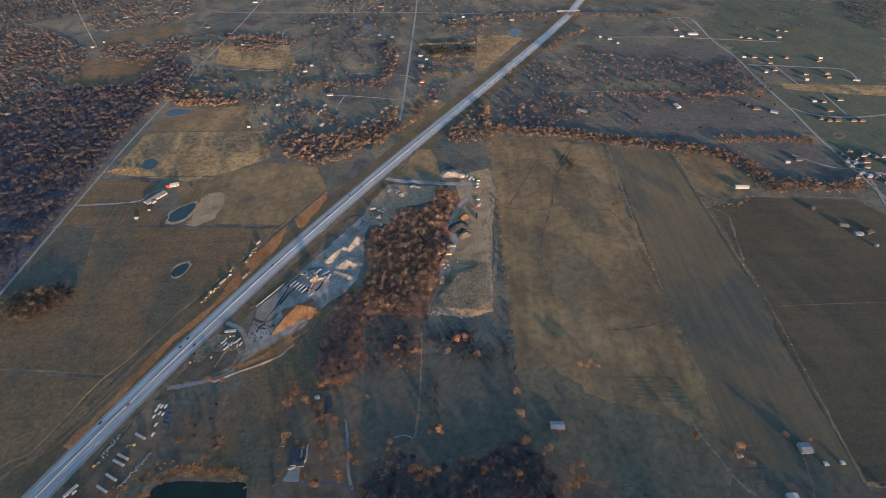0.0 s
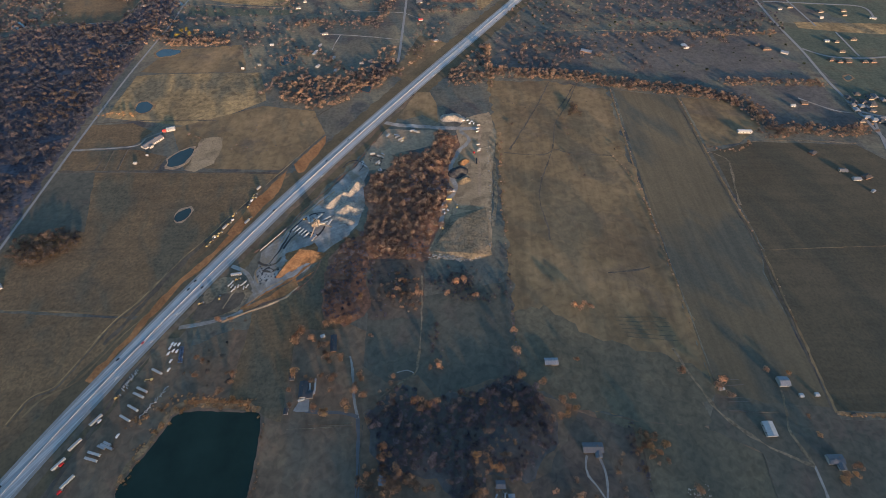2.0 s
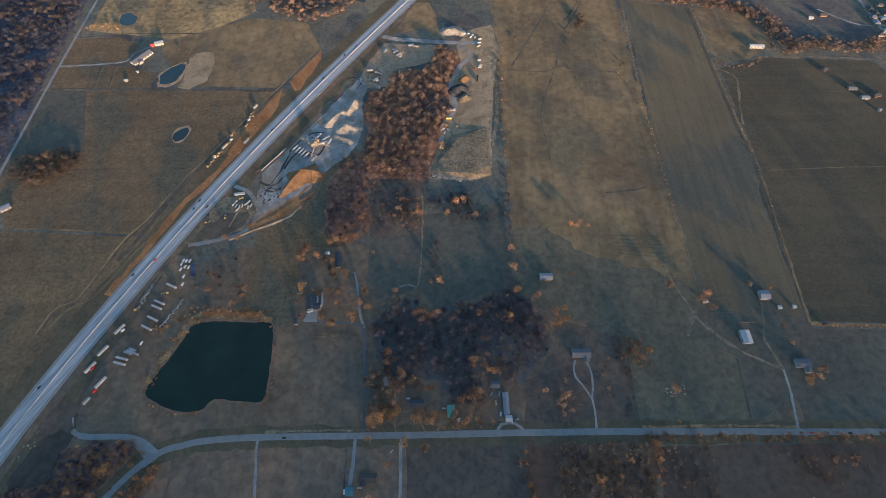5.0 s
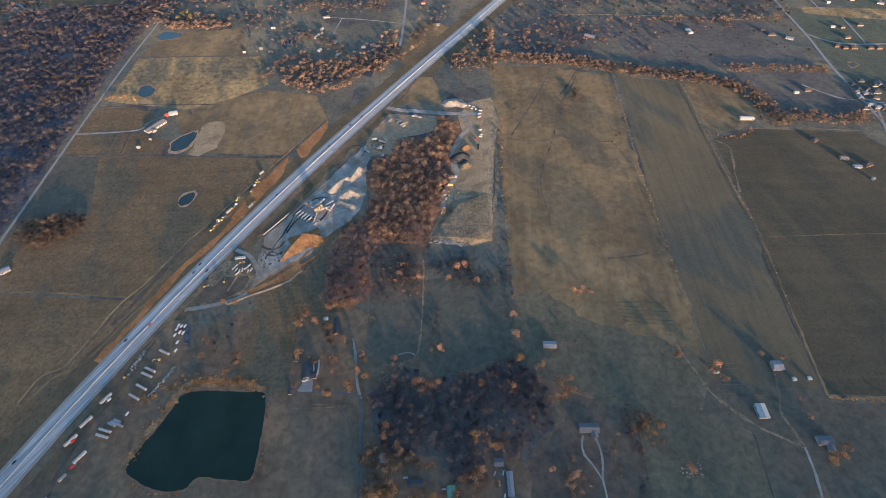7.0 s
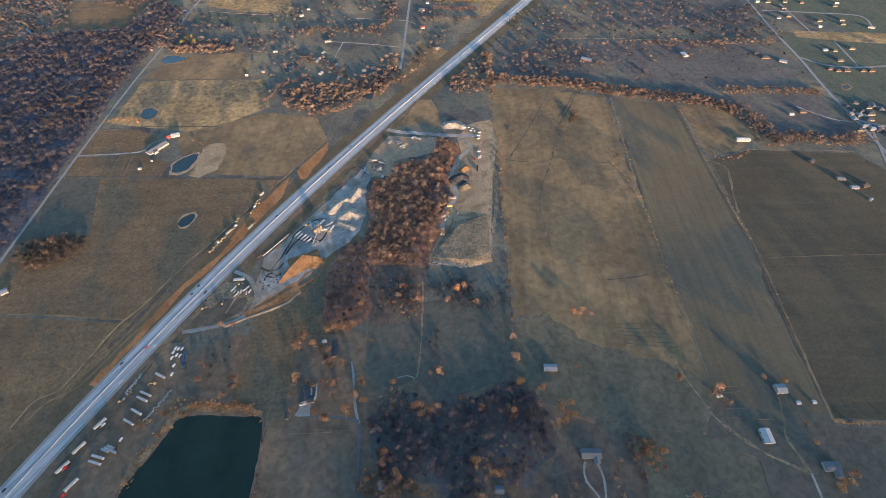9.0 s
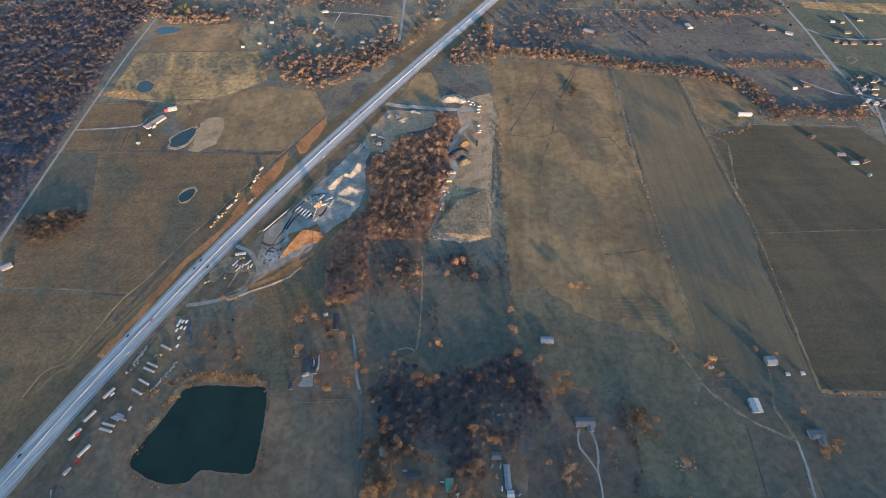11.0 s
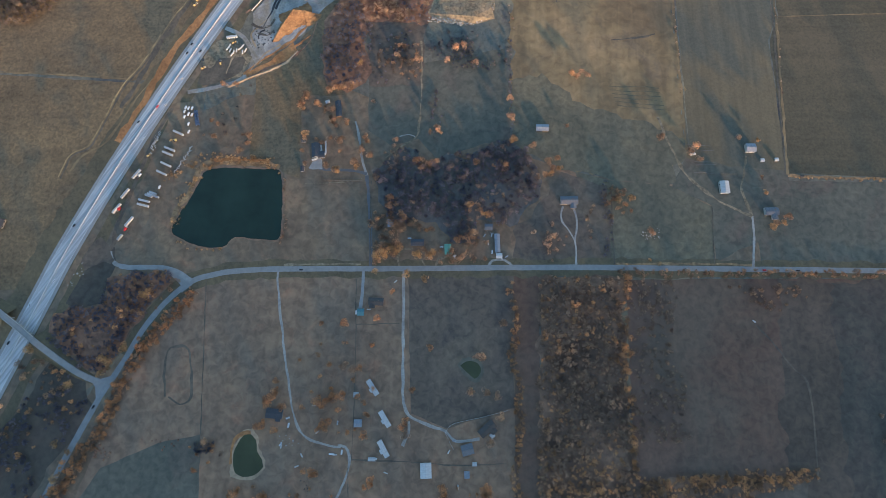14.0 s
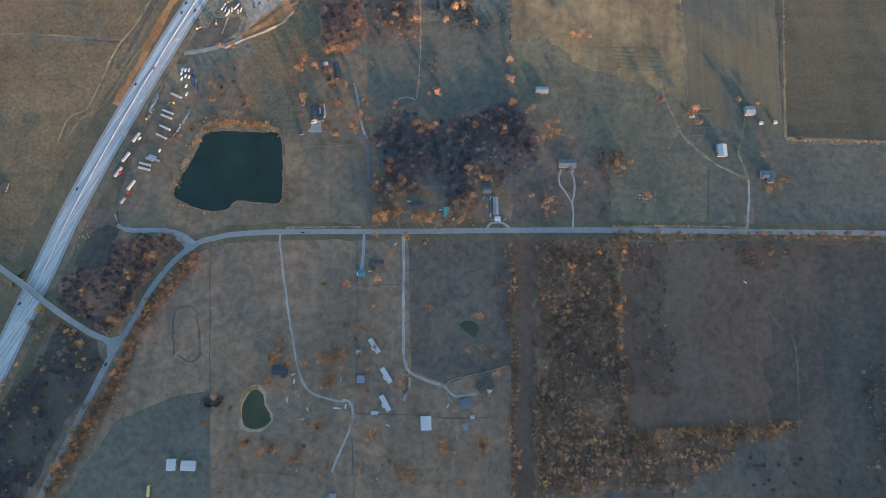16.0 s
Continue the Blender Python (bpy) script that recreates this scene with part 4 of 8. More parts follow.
edge_strip([(-263, 792), (-213, 857), (-176, 912)], 2.0, "scrub", "dark ditch")


field("apron", [(-184, 188), (-179, 198), (-175, 207), (-166, 201), (-165, 187), (-179, 186)], 0.19, M["shoulder"], "pale concrete apron beside a house", "drive", 0.8, 4.0)


for pts in [[(236, 315), (262, 314), (290, 314), (308, 312)], [(238, 309), (261, 307), (289, 307), (309, 305)], [(240, 303), (261, 301), (288, 300), (310, 298)], [(242, 297), (260, 295), (288, 294), (311, 291)], [(244, 291), (260, 289), (288, 286), (312, 284)], [(246, 285), (259, 283), (287, 280), (313, 277)]]:
    strip("windrow", pts, 0.7, 0.16, M["hay"], "pale windrow of cut hay", "hay", 0.9, step=4.0)
for pts in [[(335, 225), (371, 222)], [(344, 214), (374, 216)], [(345, 199), (369, 200)], [(346, 194), (374, 195)], [(342, 183), (360, 183)]]:
    strip("pipe_row", pts, 0.8, 0.5, M["wood"], "row of weathered poles lying in grass", "poles", 0.3, "", 4.0)


# ================= water =================
def pond(points, mt, lb, margin=4.0, bank="reed", z=0.16):
    ring = smooth_line(points + points[:1], 5.0)[:-1]
    points = [(p.x + 1.6 * noise.noise((p.x * 0.1, p.y * 0.1, 2.2)), p.y + 1.6 * noise.noise((p.x * 0.1, p.y * 0.1, 6.2))) for p in ring]
    c = sum((Vector(p) for p in points), Vector((0, 0))) / len(points)
    outer = [tuple(c + (Vector(p) - c) * (1 + margin / max(4.0, (Vector(p) - c).length))) for p in points]
    if margin:
        field("pond_bank", outer, z - 0.03, M[bank], "rusty reeds and bare bank round a pond", "bank", 5.0, 4.0)
    return field("pond", points, z, M[mt], lb, "water", 0.8, 5.0)


strip("lake_margin", [(-361, 106), (-353, 126), (-343, 150), (-334, 174), (-325, 189), (-305, 194), (-274, 195), (-243, 193), (-224, 188)], 11, 0.12, M["reed"], "wide golden reed margin of a lake", "bank", 5.0)
strip("lake_margin", [(-315, 200), (-290, 201), (-267, 200), (-248, 200), (-238, 197)], 5, 0.12, M["soil"], "bare orange shore above a lake", "bank", 2.5)
pond([(-318, 187), (-297, 188), (-274, 188), (-250, 187), (-229, 186), (-222, 182), (-218, 162), (-216, 130), (-215, 106), (-216, 92), (-222, 87), (-245, 88), (-262, 90), (-274, 90), (-282, 84), (-289, 78), (-307, 77), (-326, 80), (-342, 87), (-355, 94), (-359, 104), (-353, 118), (-341, 141), (-332, 163), (-326, 180)], "lake", "deep dark green lake with square corners", 2.0, "rust_grass")
pond([(-230, -153), (-224, -159), (-221, -171), (-214, -181), (-211, -188), (-216, -194), (-228, -200), (-240, -198), (-246, -191), (-248, -175), (-245, -163), (-238, -155)], "pond_green", "small algae-green pond", 4, "tan_soil")
strip("bank", [(-250, -186), (-251, -171), (-248, -159), (-240, -152), (-230, -150)], 4.5, 0.155, M["soil"], "bare orange bank at the head of a pond", "bank", 1.6, step=4.0)
pond([(22, -73), (28, -68), (40, -68), (46, -75), (45, -85), (39, -89), (30, -82)], "pond_green", "tiny green pond with an olive bank", 5, "green")
pond([(-645, 824), (-647, 849), (-633, 855), (-616, 842), (-614, 821), (-629, 813)], "pond_blue", "small round blue pond", 5)
pond([(-509, 643), (-514, 664), (-504, 681), (-484, 696), (-475, 693), (-478, 661), (-486, 646), (-499, 640)], "pond_blue", "pond beside a farmhouse", 4, "tan_soil")
pond([(-445, 506), (-447, 516), (-442, 526), (-430, 534), (-424, 527), (-426, 512), (-432, 505), (-439, 502)], "pond_blue", "small green-blue stock pond", 3, "tan_soil")
pond([(-695, 1062), (-687, 1084), (-640, 1078), (-649, 1056), (-680, 1048)], "pond_blue", "blue pond beside a road", 6)
pond([(-385, 1023), (-374, 1049), (-356, 1059), (-355, 1022), (-372, 1004)], "pond_blue", "dark blue pond in brush", 4)
pond([(-181, 896), (-170, 914), (-157, 905), (-161, 885)], "pond_blue", "tiny pond in a wood", 4, "scrub")
pond([(231, 1638), (256, 1655), (272, 1621), (254, 1589), (233, 1600)], "pond_blue", "far blue pond", 6)
pond([(-806, 1105), (-796, 1130), (-774, 1136), (-772, 1110), (-787, 1095)], "pond_blue", "pond in a wood", 3, "scrub")
pond([(-1138, 1210), (-1138, 1239), (-1108, 1231), (-1099, 1203), (-1119, 1193)], "pond_blue", "far pond", 3, "scrub")
pond([(-758, 1348), (-748, 1365), (-729, 1344), (-738, 1331)], "pond_blue", "far pond", 3, "scrub")
pond([(-280, 1690), (-258, 1713), (-239, 1678), (-261, 1667)], "pond_blue", "far pond", 3, "scrub")
pond([(906, 930), (922, 940), (923, 927), (907, 917)], "pond_green", "far round pond", 5, "reed")

# ================= yards and earthworks =================
field("field", [(-92, 788), (-55, 883), (-26, 883), (-12, 843), (-8, 771), (-41, 799), (-78, 781)], 0.14, M["rough_pasture"], "triangle of tan grass between highway and yard", rough=2.0)
field("yard", [(-276, 352), (-282, 396), (-284, 436), (-258, 472), (-230, 520), (-188, 590), (-149, 655), (-134, 630), (-142, 589), (-132, 536), (-138, 500), (-150, 470), (-178, 444), (-193, 425), (-203, 404), (-229, 384), (-256, 362), (-266, 352)], 0.175, M["gravel"], "pale gravel yard beside the highway", "yard", 4.0, 6.0)
field("yard", [(-351, 321), (-345, 365), (-327, 388), (-295, 382), (-277, 361), (-291, 330), (-319, 321)], 0.17, M["fill"], "brown gravel lot beside a haul road", "yard", 4.0, 6.0)
field("yard", [(-148, 651), (-138, 699), (-108, 751), (-14, 745), (-17, 698), (-47, 688), (-90, 674), (-98, 632), (-134, 626)], 0.17, M["tan_soil"], "bare tan upper yard at a wood's edge", "yard", 4.0, 6.0)
field("yard", [(26, 741), (50, 790), (98, 808), (107, 736), (92, 634), (79, 518), (78, 444), (66, 422), (38, 417), (-10, 421), (-23, 437), (-3, 490), (3, 532), (12, 588), (14, 642), (35, 697)], 0.168, M["yard"], "muddy gravel equipment yard", "yard", 2.5, 6.0)
field("yard", [(-464, 77), (-430, 77), (-424, 54), (-432, 33), (-432, 3), (-465, -4), (-480, 3), (-464, 48)], 0.14, M["dark_sward"], "bare ground beside a slip road", "yard", 2.0)
field("yard", [(-461, 81), (-451, 90), (-439, 81), (-434, 69), (-426, 58), (-432, 54), (-441, 58), (-453, 52), (-464, 45), (-472, 58)], 0.146, M["scrub_lot"], "worn dirt apron between highway and slip road", "yard", 3.0, 5.0)
field("yard", [(-433, 67), (-422, 110), (-404, 190), (-382, 282), (-348, 295), (-344, 248), (-355, 198), (-379, 166), (-393, 118), (-418, 71)], 0.12, M["olive"], "muddy trailer yard beside the highway", "yard", 7.0)
field("sand_flat", [(-472, 722), (-454, 730), (-432, 728), (-424, 704), (-423, 674), (-425, 651), (-436, 641), (-451, 627), (-472, 632), (-469, 657), (-470, 682)], 0.18, M["yard"], "bare tan earth beside a pond", "soil", 4.0, 5.0)
strip("bank", [(-511, 637), (-491, 638), (-477, 653), (-471, 681), (-469, 712)], 5, 0.185, M["tan_soil"], "pale earth bank round a pond", "bank", 1.5, step=5.0)


for pts, wd, mt, lb in (([(-115, 774), (-94, 766), (-38, 759), (18, 753), (73, 751)], 11.0, "gravel", "pale haul road between yards"), ([(34, 745), (52, 714), (33, 682), (17, 643), (15, 610), (23, 575), (2, 540), (-2, 510), (-4, 488)], 7.0, "gravel", "pale winding haul road in a yard"), ([(76, 762), (72, 690), (67, 628), (64, 556)], 5.0, "tan_soil", "worn haul track beside a channel"), ([(-2, 484), (7, 490), (18, 509), (23, 536)], 4.0, "tan_soil", "pale curved haul track round a fill")):
    strip("drive", pts, wd, 0.205, M[mt], lb, "drive", 1.2, step=5.0)


def heap(name, ridge, heights, mt, lb, seed=1, slope=0.62, steep=1.0):
    """A stockpile: loose slopes falling from a ridge line, whose height may change along it, with gullied faces."""
    line = [Vector(p) for p in ridge]
    tops = list(heights) if isinstance(heights, tuple) else [heights] * len(line)
    height = max(tops)
    reach = height / slope + 3
    xs, ys = [p.x for p in line], [p.y for p in line]
    step = max(1.2, reach / 16)
    nx, ny = int((max(xs) - min(xs) + 2 * reach) / step) + 2, int((max(ys) - min(ys) + 2 * reach) / step) + 2
    bm = bmesh.new()
    grid = {}
    for i in range(nx):
        for j in range(ny):
            q = Vector((min(xs) - reach + i * step, min(ys) - reach + j * step))
            best = -9.0
            for k in range(max(1, len(line) - 1)):
                a, b = line[k], line[min(k + 1, len(line) - 1)]
                u = 0.0 if a == b else max(0.0, min(1.0, (q - a).dot(b - a) / (b - a).length_squared))
                top = tops[k] + (tops[min(k + 1, len(line) - 1)] - tops[k]) * u
                best = max(best, top * (1 - 0.10 * ((k + u) % 1.0)) - (q - a.lerp(b, u)).length * slope * (steep if (b - a).x * (q - a).y > (b - a).y * (q - a).x else 1.0))
            best += (noise.noise((q.x * 0.09, q.y * 0.09, seed)) * 0.9 + noise.noise((q.x * 0.35, q.y * 0.35, seed + 5)) * 0.45) * min(1.3, height * 0.14)
            grid[i, j] = bm.verts.new((q.x, q.y, max(0.0, best) + 0.12)) if best > -1.2 else None
    for i in range(nx - 1):
        for j in range(ny - 1):
            f = [grid[i, j], grid[i + 1, j], grid[i + 1, j + 1], grid[i, j + 1]]
            if all(f):
                bm.faces.new(f)
    return tagged(part(name, bm, mt), lb, "pile")


heap("stockpile", [(-249, 388), (-235, 413), (-220, 434), (-204, 434)], (2.0, 6.5, 10.0, 8.0), M["sand"], "large orange sand stockpile in a gravel yard", 3, 0.40, 2.4)
heap("stockpile", [(-193, 539), (-182, 553), (-171, 564)], (4.0, 6.0, 5.0), M["limestone"], "pale limestone stockpile beside the highway", 4, 0.38)
heap("stockpile", [(-171, 523), (-161, 531), (-150, 526)], (5.0, 8.0, 6.0), M["limestone"], "pale limestone stockpile with rough slopes", 6, 0.42)
heap("stockpile", [(-162, 566), (-152, 589)], (4.0, 6.5), M["limestone"], "pale limestone stockpile at a wood's edge", 16, 0.5)
heap("stockpile", [(-178, 511), (-154, 501)], (2.5, 3.5), M["limestone"], "low spread of pale limestone on gravel", 5, 0.35)
heap("stockpile", [(9, 787), (24, 789), (37, 782)], (5.0, 6.0, 4.0), M["limestone"], "pale tan gravel stockpile at the head of a yard", 7, 0.42)
heap("stockpile", [(24, 617), (32, 622)], 9, M["dark_agg"], "dark aggregate stockpile in a yard", 8)
heap("stockpile", [(34, 595), (42, 601)], 5.5, M["fill"], "brown gravel stockpile in a yard", 9)
heap("stockpile", [(36, 645), (42, 651)], 5, M["sand"], "small tan gravel stockpile in a yard", 10)
def fill_mound():
    """A wedge of tipped fill: a ridge, a dull west slope and a broad east top that breaks off to the south."""
    bm = bmesh.new()
    v = [bm.verts.new(p) for p in [(26, 501, 5.2), (46, 427, 4.6), (-21, 436, 0.1), (74, 490, 1.6), (71, 444, 3.2), (42, 418, 0.0), (76, 427, 0.0), (13, 512, 0.1), (72, 529, 0.1)]]
    for f in ((0, 2, 1), (0, 1, 4, 3), (2, 5, 1), (1, 5, 6, 4), (0, 7, 2), (0, 3, 8), (0, 8, 7)):
        bm.faces.new([v[k] for k in f])
    bmesh.ops.triangulate(bm, faces=bm.faces[:])
    bmesh.ops.subdivide_edges(bm, edges=bm.edges[:], cuts=9, use_grid_fill=True)
    for p in bm.verts:
        p.co.z = max(0.16, 0.17 + p.co.z + 0.5 * noise.noise((p.co.x * 0.12, p.co.y * 0.12, 4.0)) + 0.3 * noise.noise((p.co.x * 0.4, p.co.y * 0.4, 9.0)))
    bmesh.ops.recalc_face_normals(bm, faces=bm.faces[:])
    return tagged(part("earth_mound", bm, M["fill"]), "wedge of grey-brown tipped earth fill in a yard", "pile")


fill_mound()
field("yard_island", [(-353, 318), (-350, 340), (-342, 365), (-326, 380), (-298, 370), (-287, 356), (-289, 341), (-301, 329), (-322, 320), (-343, 314)], 0.215, M["ditch_soil"], "dark damp ground inside a gravel loop", "ground", 3.0, 5.0)
field("yard_island", [(-348, 348), (-340, 376), (-327, 389), (-307, 391), (-292, 378), (-291, 362), (-309, 359), (-325, 359), (-336, 342)], 0.218, M["fill"], "worn tan ground under parked machines", "ground", 3.0, 5.0)
field("graded_soil", [(-285, 333), (-252, 354), (-230, 377), (-220, 386), (-213, 370), (-228, 352), (-251, 339), (-279, 324)], 0.181, M["soil"], "eroded orange slope below a stockpile", "soil", 3.0)
heap("spoil_bank", [(-306, 313), (-281, 326), (-251, 339), (-228, 352), (-214, 369)], 1.0, M["tan_soil"], "long orange spoil bank beside a yard", 13)
for pts, wd, mt in (([(-287, 332), (-272, 348), (-248, 367), (-223, 388), (-200, 416)], 3.2, "soil"), ([(-277, 334), (-253, 352), (-224, 372), (-195, 398)], 2.4, "soil"), ([(-274, 345), (-258, 367), (-238, 382)], 2.0, "tan_soil"), ([(-279, 328), (-251, 344), (-221, 359), (-196, 388), (-188, 420)], 2.2, "scrub")):
    strip("wheel_track", pts, wd, 0.2, M[mt], "eroded track below a sand stockpile", "track", 1.6, step=5.0)
strip("ditch", [(-338, -110), (-343, -82), (-342, -56), (-331, -49), (-317, -54), (-310, -82), (-307, -110), (-319, -119), (-334, -110)], 2.2, 0.12, M["ditch_soil"], "dark outline of an old earth pit in grass", "ditch", 1.2, step=4.0)
strip("ditch", [(95, 710), (95, 651), (94, 589), (88, 526), (81, 487)], 6, 0.13, M["fill"], "dark drainage channel beside a yard", "ditch", 2.0)
strip("gravel_bank", [(86, 710), (86, 648), (86, 589), (80, 526), (73, 481)], 4, 0.14, M["fill"], "pale gravel bank beside a yard", "bank", 1.5)

# ================= woods =================
W_MAIN = [(-15, 727), (33, 736), (38, 694), (18, 641), (12, 595), (6, 538), (2, 498), (-16, 449), (-23, 418), (-75, 420), (-110, 422), (-110, 375), (-110, 317), (-138, 301), (-168, 316), (-178, 376), (-174, 422), (-161, 455), (-129, 479), (-130, 528), (-139, 578), (-131, 614), (-99, 623), (-89, 665), (-25, 678)]
W_CENTRE = [(-93, 181), (-72, 207), (-48, 218), (-35, 212), (-32, 196), (-19, 181), (-9, 196), (5, 206), (36, 202), (52, 217), (69, 226), (92, 226), (113, 212), (130, 190), (130, 149), (111, 125), (88, 106), (65, 114), (46, 114), (42, 83), (12, 82), (-10, 110), (-33, 117), (-63, 117), (-84, 141)]
W_EAST = [(123, 38), (233, 38), (228, -90), (227, -200), (221, -272), (114, -278), (113, -160)]
W_EDGE = [(88, 34), (95, 34), (97, -62), (94, -160), (90, -278), (82, -290), (82, -160)]
W_ROAD = [(-404, 45), (-347, 37), (-357, 18), (-377, -4), (-398, -48), (-415, -84), (-441, -77), (-497, -33), (-493, -12), (-436, 3), (-432, 33)]
W_SW = [(-497, -91), (-479, -62), (-443, -91), (-425, -119), (-445, -160), (-468, -200), (-494, -258), (-547, -352), (-626, -352), (-581, -226), (-537, -153), (-513, -126)]
W_WEST = [(-702, 436), (-711, 550), (-723, 688), (-737, 915), (-744, 1197), (-736, 1356), (-836, 1414), (-854, 1234), (-1003, 1219), (-1107, 1186), (-1100, 1044), (-1189, 913), (-767, 351)]
W_FARM = [(-675, 436), (-683, 474), (-639, 486), (-592, 486), (-575, 459), (-583, 430), (-618, 413), (-657, 419)]
W_SE = [(219, -210), (289, -201), (359, -197), (434, -196), (427, -203), (363, -217), (347, -236), (290, -268), (215, -274)]
W_NORTH = [(-356, 901), (-291, 959), (-186, 947), (-110, 951), (-121, 923), (-178, 867), (-267, 816), (-347, 858)]
W_CROSS = [(-111, 329), (-111, 374), (-37, 411), (-31, 359), (-71, 339)]

field("wood_floor", W_MAIN, 0.14, M["scrub"], "dark leaf-littered wood floor", "ground", 9.0)
field("wood_floor", W_CENTRE, 0.14, M["old_field"], "dark leaf-littered wood floor", "ground", 9.0)
field("wood_floor", W_EAST, 0.14, M["dark_floor"], "dark brush floor", "ground", 9.0)
field("wood_floor", W_ROAD, 0.14, M["scrub"], "dark brush floor", "ground", 9.0)
field("wood_floor", W_SW, 0.10, M["dark_sward"], "dark brush floor beside a road", "ground", 9.0)
field("wood_floor", W_SE, 0.10, M["dark_floor"], "dark scrub floor at a field corner", "ground", 9.0)
field("wood_floor", W_WEST, 0.10, M["forest_floor"], "wood floor with forest shade in its colour", "ground", 9.0)

main = scatter(W_MAIN, 8.0, 0.95, 1)
dim = np.array([noise.noise((px * 0.012, py * 0.012, 14.4)) for px, py in main]) + np.random.RandomState(3).uniform(-0.4, 0.4, len(main)) + np.clip((470 - main[:, 1]) / 130, -0.25, 0.62) > 0.14
woodland("woodland", main[~dim], 8, 6.3, 300, M["twig_russet"], "dense leafless wood with rust-tipped crowns", 1, 0.046)
woodland("woodland", main[dim], 7.5, 6.0, 280, M["twig_plum"], "grey-brown trees through a rusty wood", 31, 0.046)
centre = scatter(W_CENTRE, 6.8, 0.95, 2)
warm = np.array([noise.noise((px * 0.02, py * 0.02, 24.4)) for px, py in centre]) + np.random.RandomState(4).uniform(-0.45, 0.45, len(centre)) > 0.6
pale = ~warm & (np.random.RandomState(8).rand(len(centre)) < 0.2)
woodland("woodland", centre[~warm & ~pale], 8, 5.5, 240, M["twig_plum"], "dark leafless wood behind houses", 2)
woodland("woodland", centre[pale], 8.5, 5.0, 200, M["twig_far"], "grey-topped trees through a dark wood", 42)
woodland("woodland", centre[warm], 8.5, 4.4, 170, M["twig_russet"], "rusty trees scattered through a dark wood", 32)
east = scatter(W_EAST, 5.0, 0.95, 3, -0.55)
north = np.clip((east[:, 1] + 130) / 170, -0.6, 1.0)
warm = np.array([0.6 * noise.noise((px * 0.015, py * 0.015, 34.4)) for px, py in east]) + np.random.RandomState(6).uniform(-0.5, 0.5, len(east)) - 0.12 * north > 0.16
dusk = ~warm & (np.random.RandomState(26).uniform(-0.9, 0.9, len(east)) < north)
woodland("woodland", east[~warm & ~dusk], 5.5, 3.7, 110, M["twig_grey"], "low grey-brown scrub wood", 3)
woodland("woodland", east[dusk], 5.5, 3.7, 110, M["twig_russet"], "dull purplish scrub wood", 43)
woodland("woodland", east[warm], 5.8, 3.6, 120, M["twig_tan"], "tan crowns through a scrub wood", 33)
woodland("woodland", scatter(W_EDGE, 4.6, 0.95, 4), 5.5, 3.4, 130, M["twig_tan"], "rusty tree row along a bare strip", 4)
roadside = scatter(W_ROAD, 5.8, 0.92, 5, -0.5)
warm = np.random.RandomState(15).rand(len(roadside)) < 0.10
woodland("woodland", roadside[~warm], 6, 4.2, 130, M["twig_plum"], "brush wood between roads", 5)
woodland("woodland", roadside[warm], 6, 4.0, 130, M["twig_tan"], "rust-topped shrubs in a brush wood", 35)
southwest = scatter(W_SW, 6.2, 0.85, 6, -0.08)
warm = np.random.RandomState(16).rand(len(southwest)) < 0.15
woodland("woodland", southwest[~warm], 6, 4.2, 120, M["twig_plum"], "open brush beside a road", 6)
woodland("woodland", southwest[warm], 6, 4.0, 120, M["twig_tan"], "rust-topped shrubs in open brush", 36)
west = scatter(W_WEST, 8.2, 0.95, 7, -0.42)
rusty = np.array([noise.noise((px * 0.012, py * 0.012, 4.4)) for px, py in west]) + np.random.RandomState(7).uniform(-0.35, 0.35, len(west)) > 0.36
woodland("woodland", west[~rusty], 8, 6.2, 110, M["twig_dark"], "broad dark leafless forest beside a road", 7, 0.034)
woodland("woodland", west[rusty], 8, 6.0, 110, M["twig_rust"], "brown-tipped trees scattered through dark forest", 17, 0.036)
woodland("woodland", scatter(W_FARM, 6.6, 0.95, 8), 9, 5.4, 140, M["twig_rust"], "oval rust-coloured copse in a field", 8)
corner = scatter(W_SE, 5.2, 0.92, 9, -0.6)
warm = (np.random.RandomState(18).rand(len(corner)) < 0.25) | (corner[:, 1] > corner[:, 1].max() - 26)
woodland("woodland", corner[warm], 5, 3.6, 120, M["twig_tan"], "tan scrub row at a field corner", 9)
woodland("woodland", corner[~warm], 5, 3.6, 110, M["twig_grey"], "grey-brown scrub at a field corner", 39)
woodland("woodland", scatter(W_NORTH, 8.0, 0.9, 10), 6, 5.4, 130, M["twig_russet"], "rusty wood beside the highway", 10)
woodland("woodland", scatter(W_CROSS, 7.5, 0.55, 11), 5, 3.6, 100, M["twig_rust"], "thin brush at a wood's edge", 11)

def hedge(pts, wd, sp, ht, mt, lb):
    n = turn_of("hedge")
    q = np.concatenate([along(pts, sp * 0.9, wd, 40 + n + k) for k in range(max(1, int(wd / 7)))])
    return woodland("tree_belt", q, ht, ht * 0.5 + 1.2, 190, M[mt], lb, 60 + n, 0.056)


hedge([(218, 169), (215, 144), (218, 121), (218, 89), (214, 66)], 10, 4.5, 5, "twig_plum", "dark scrubby hedge between lots")
hedge([(202, 136), (193, 113), (195, 89)], 8, 6, 4, "twig_russet", "thin rusty scrub beside a drive")
hedge([(227, -207), (291, -204), (362, -199), (435, -197)], 15, 3.2, 4.5, "twig_tan", "golden scrub row along a field edge")
hedge([(110, 973), (173, 956), (275, 948), (370, 919), (452, 896), (556, 873), (628, 841), (648, 790), (654, 752)], 44, 3.6, 6, "twig_russet", "broad creek-side tree belt")
hedge([(19, 950), (110, 969), (103, 1072), (103, 969), (108, 940)], 12, 6, 8, "twig_russet", "rusty tree belt beside the highway")
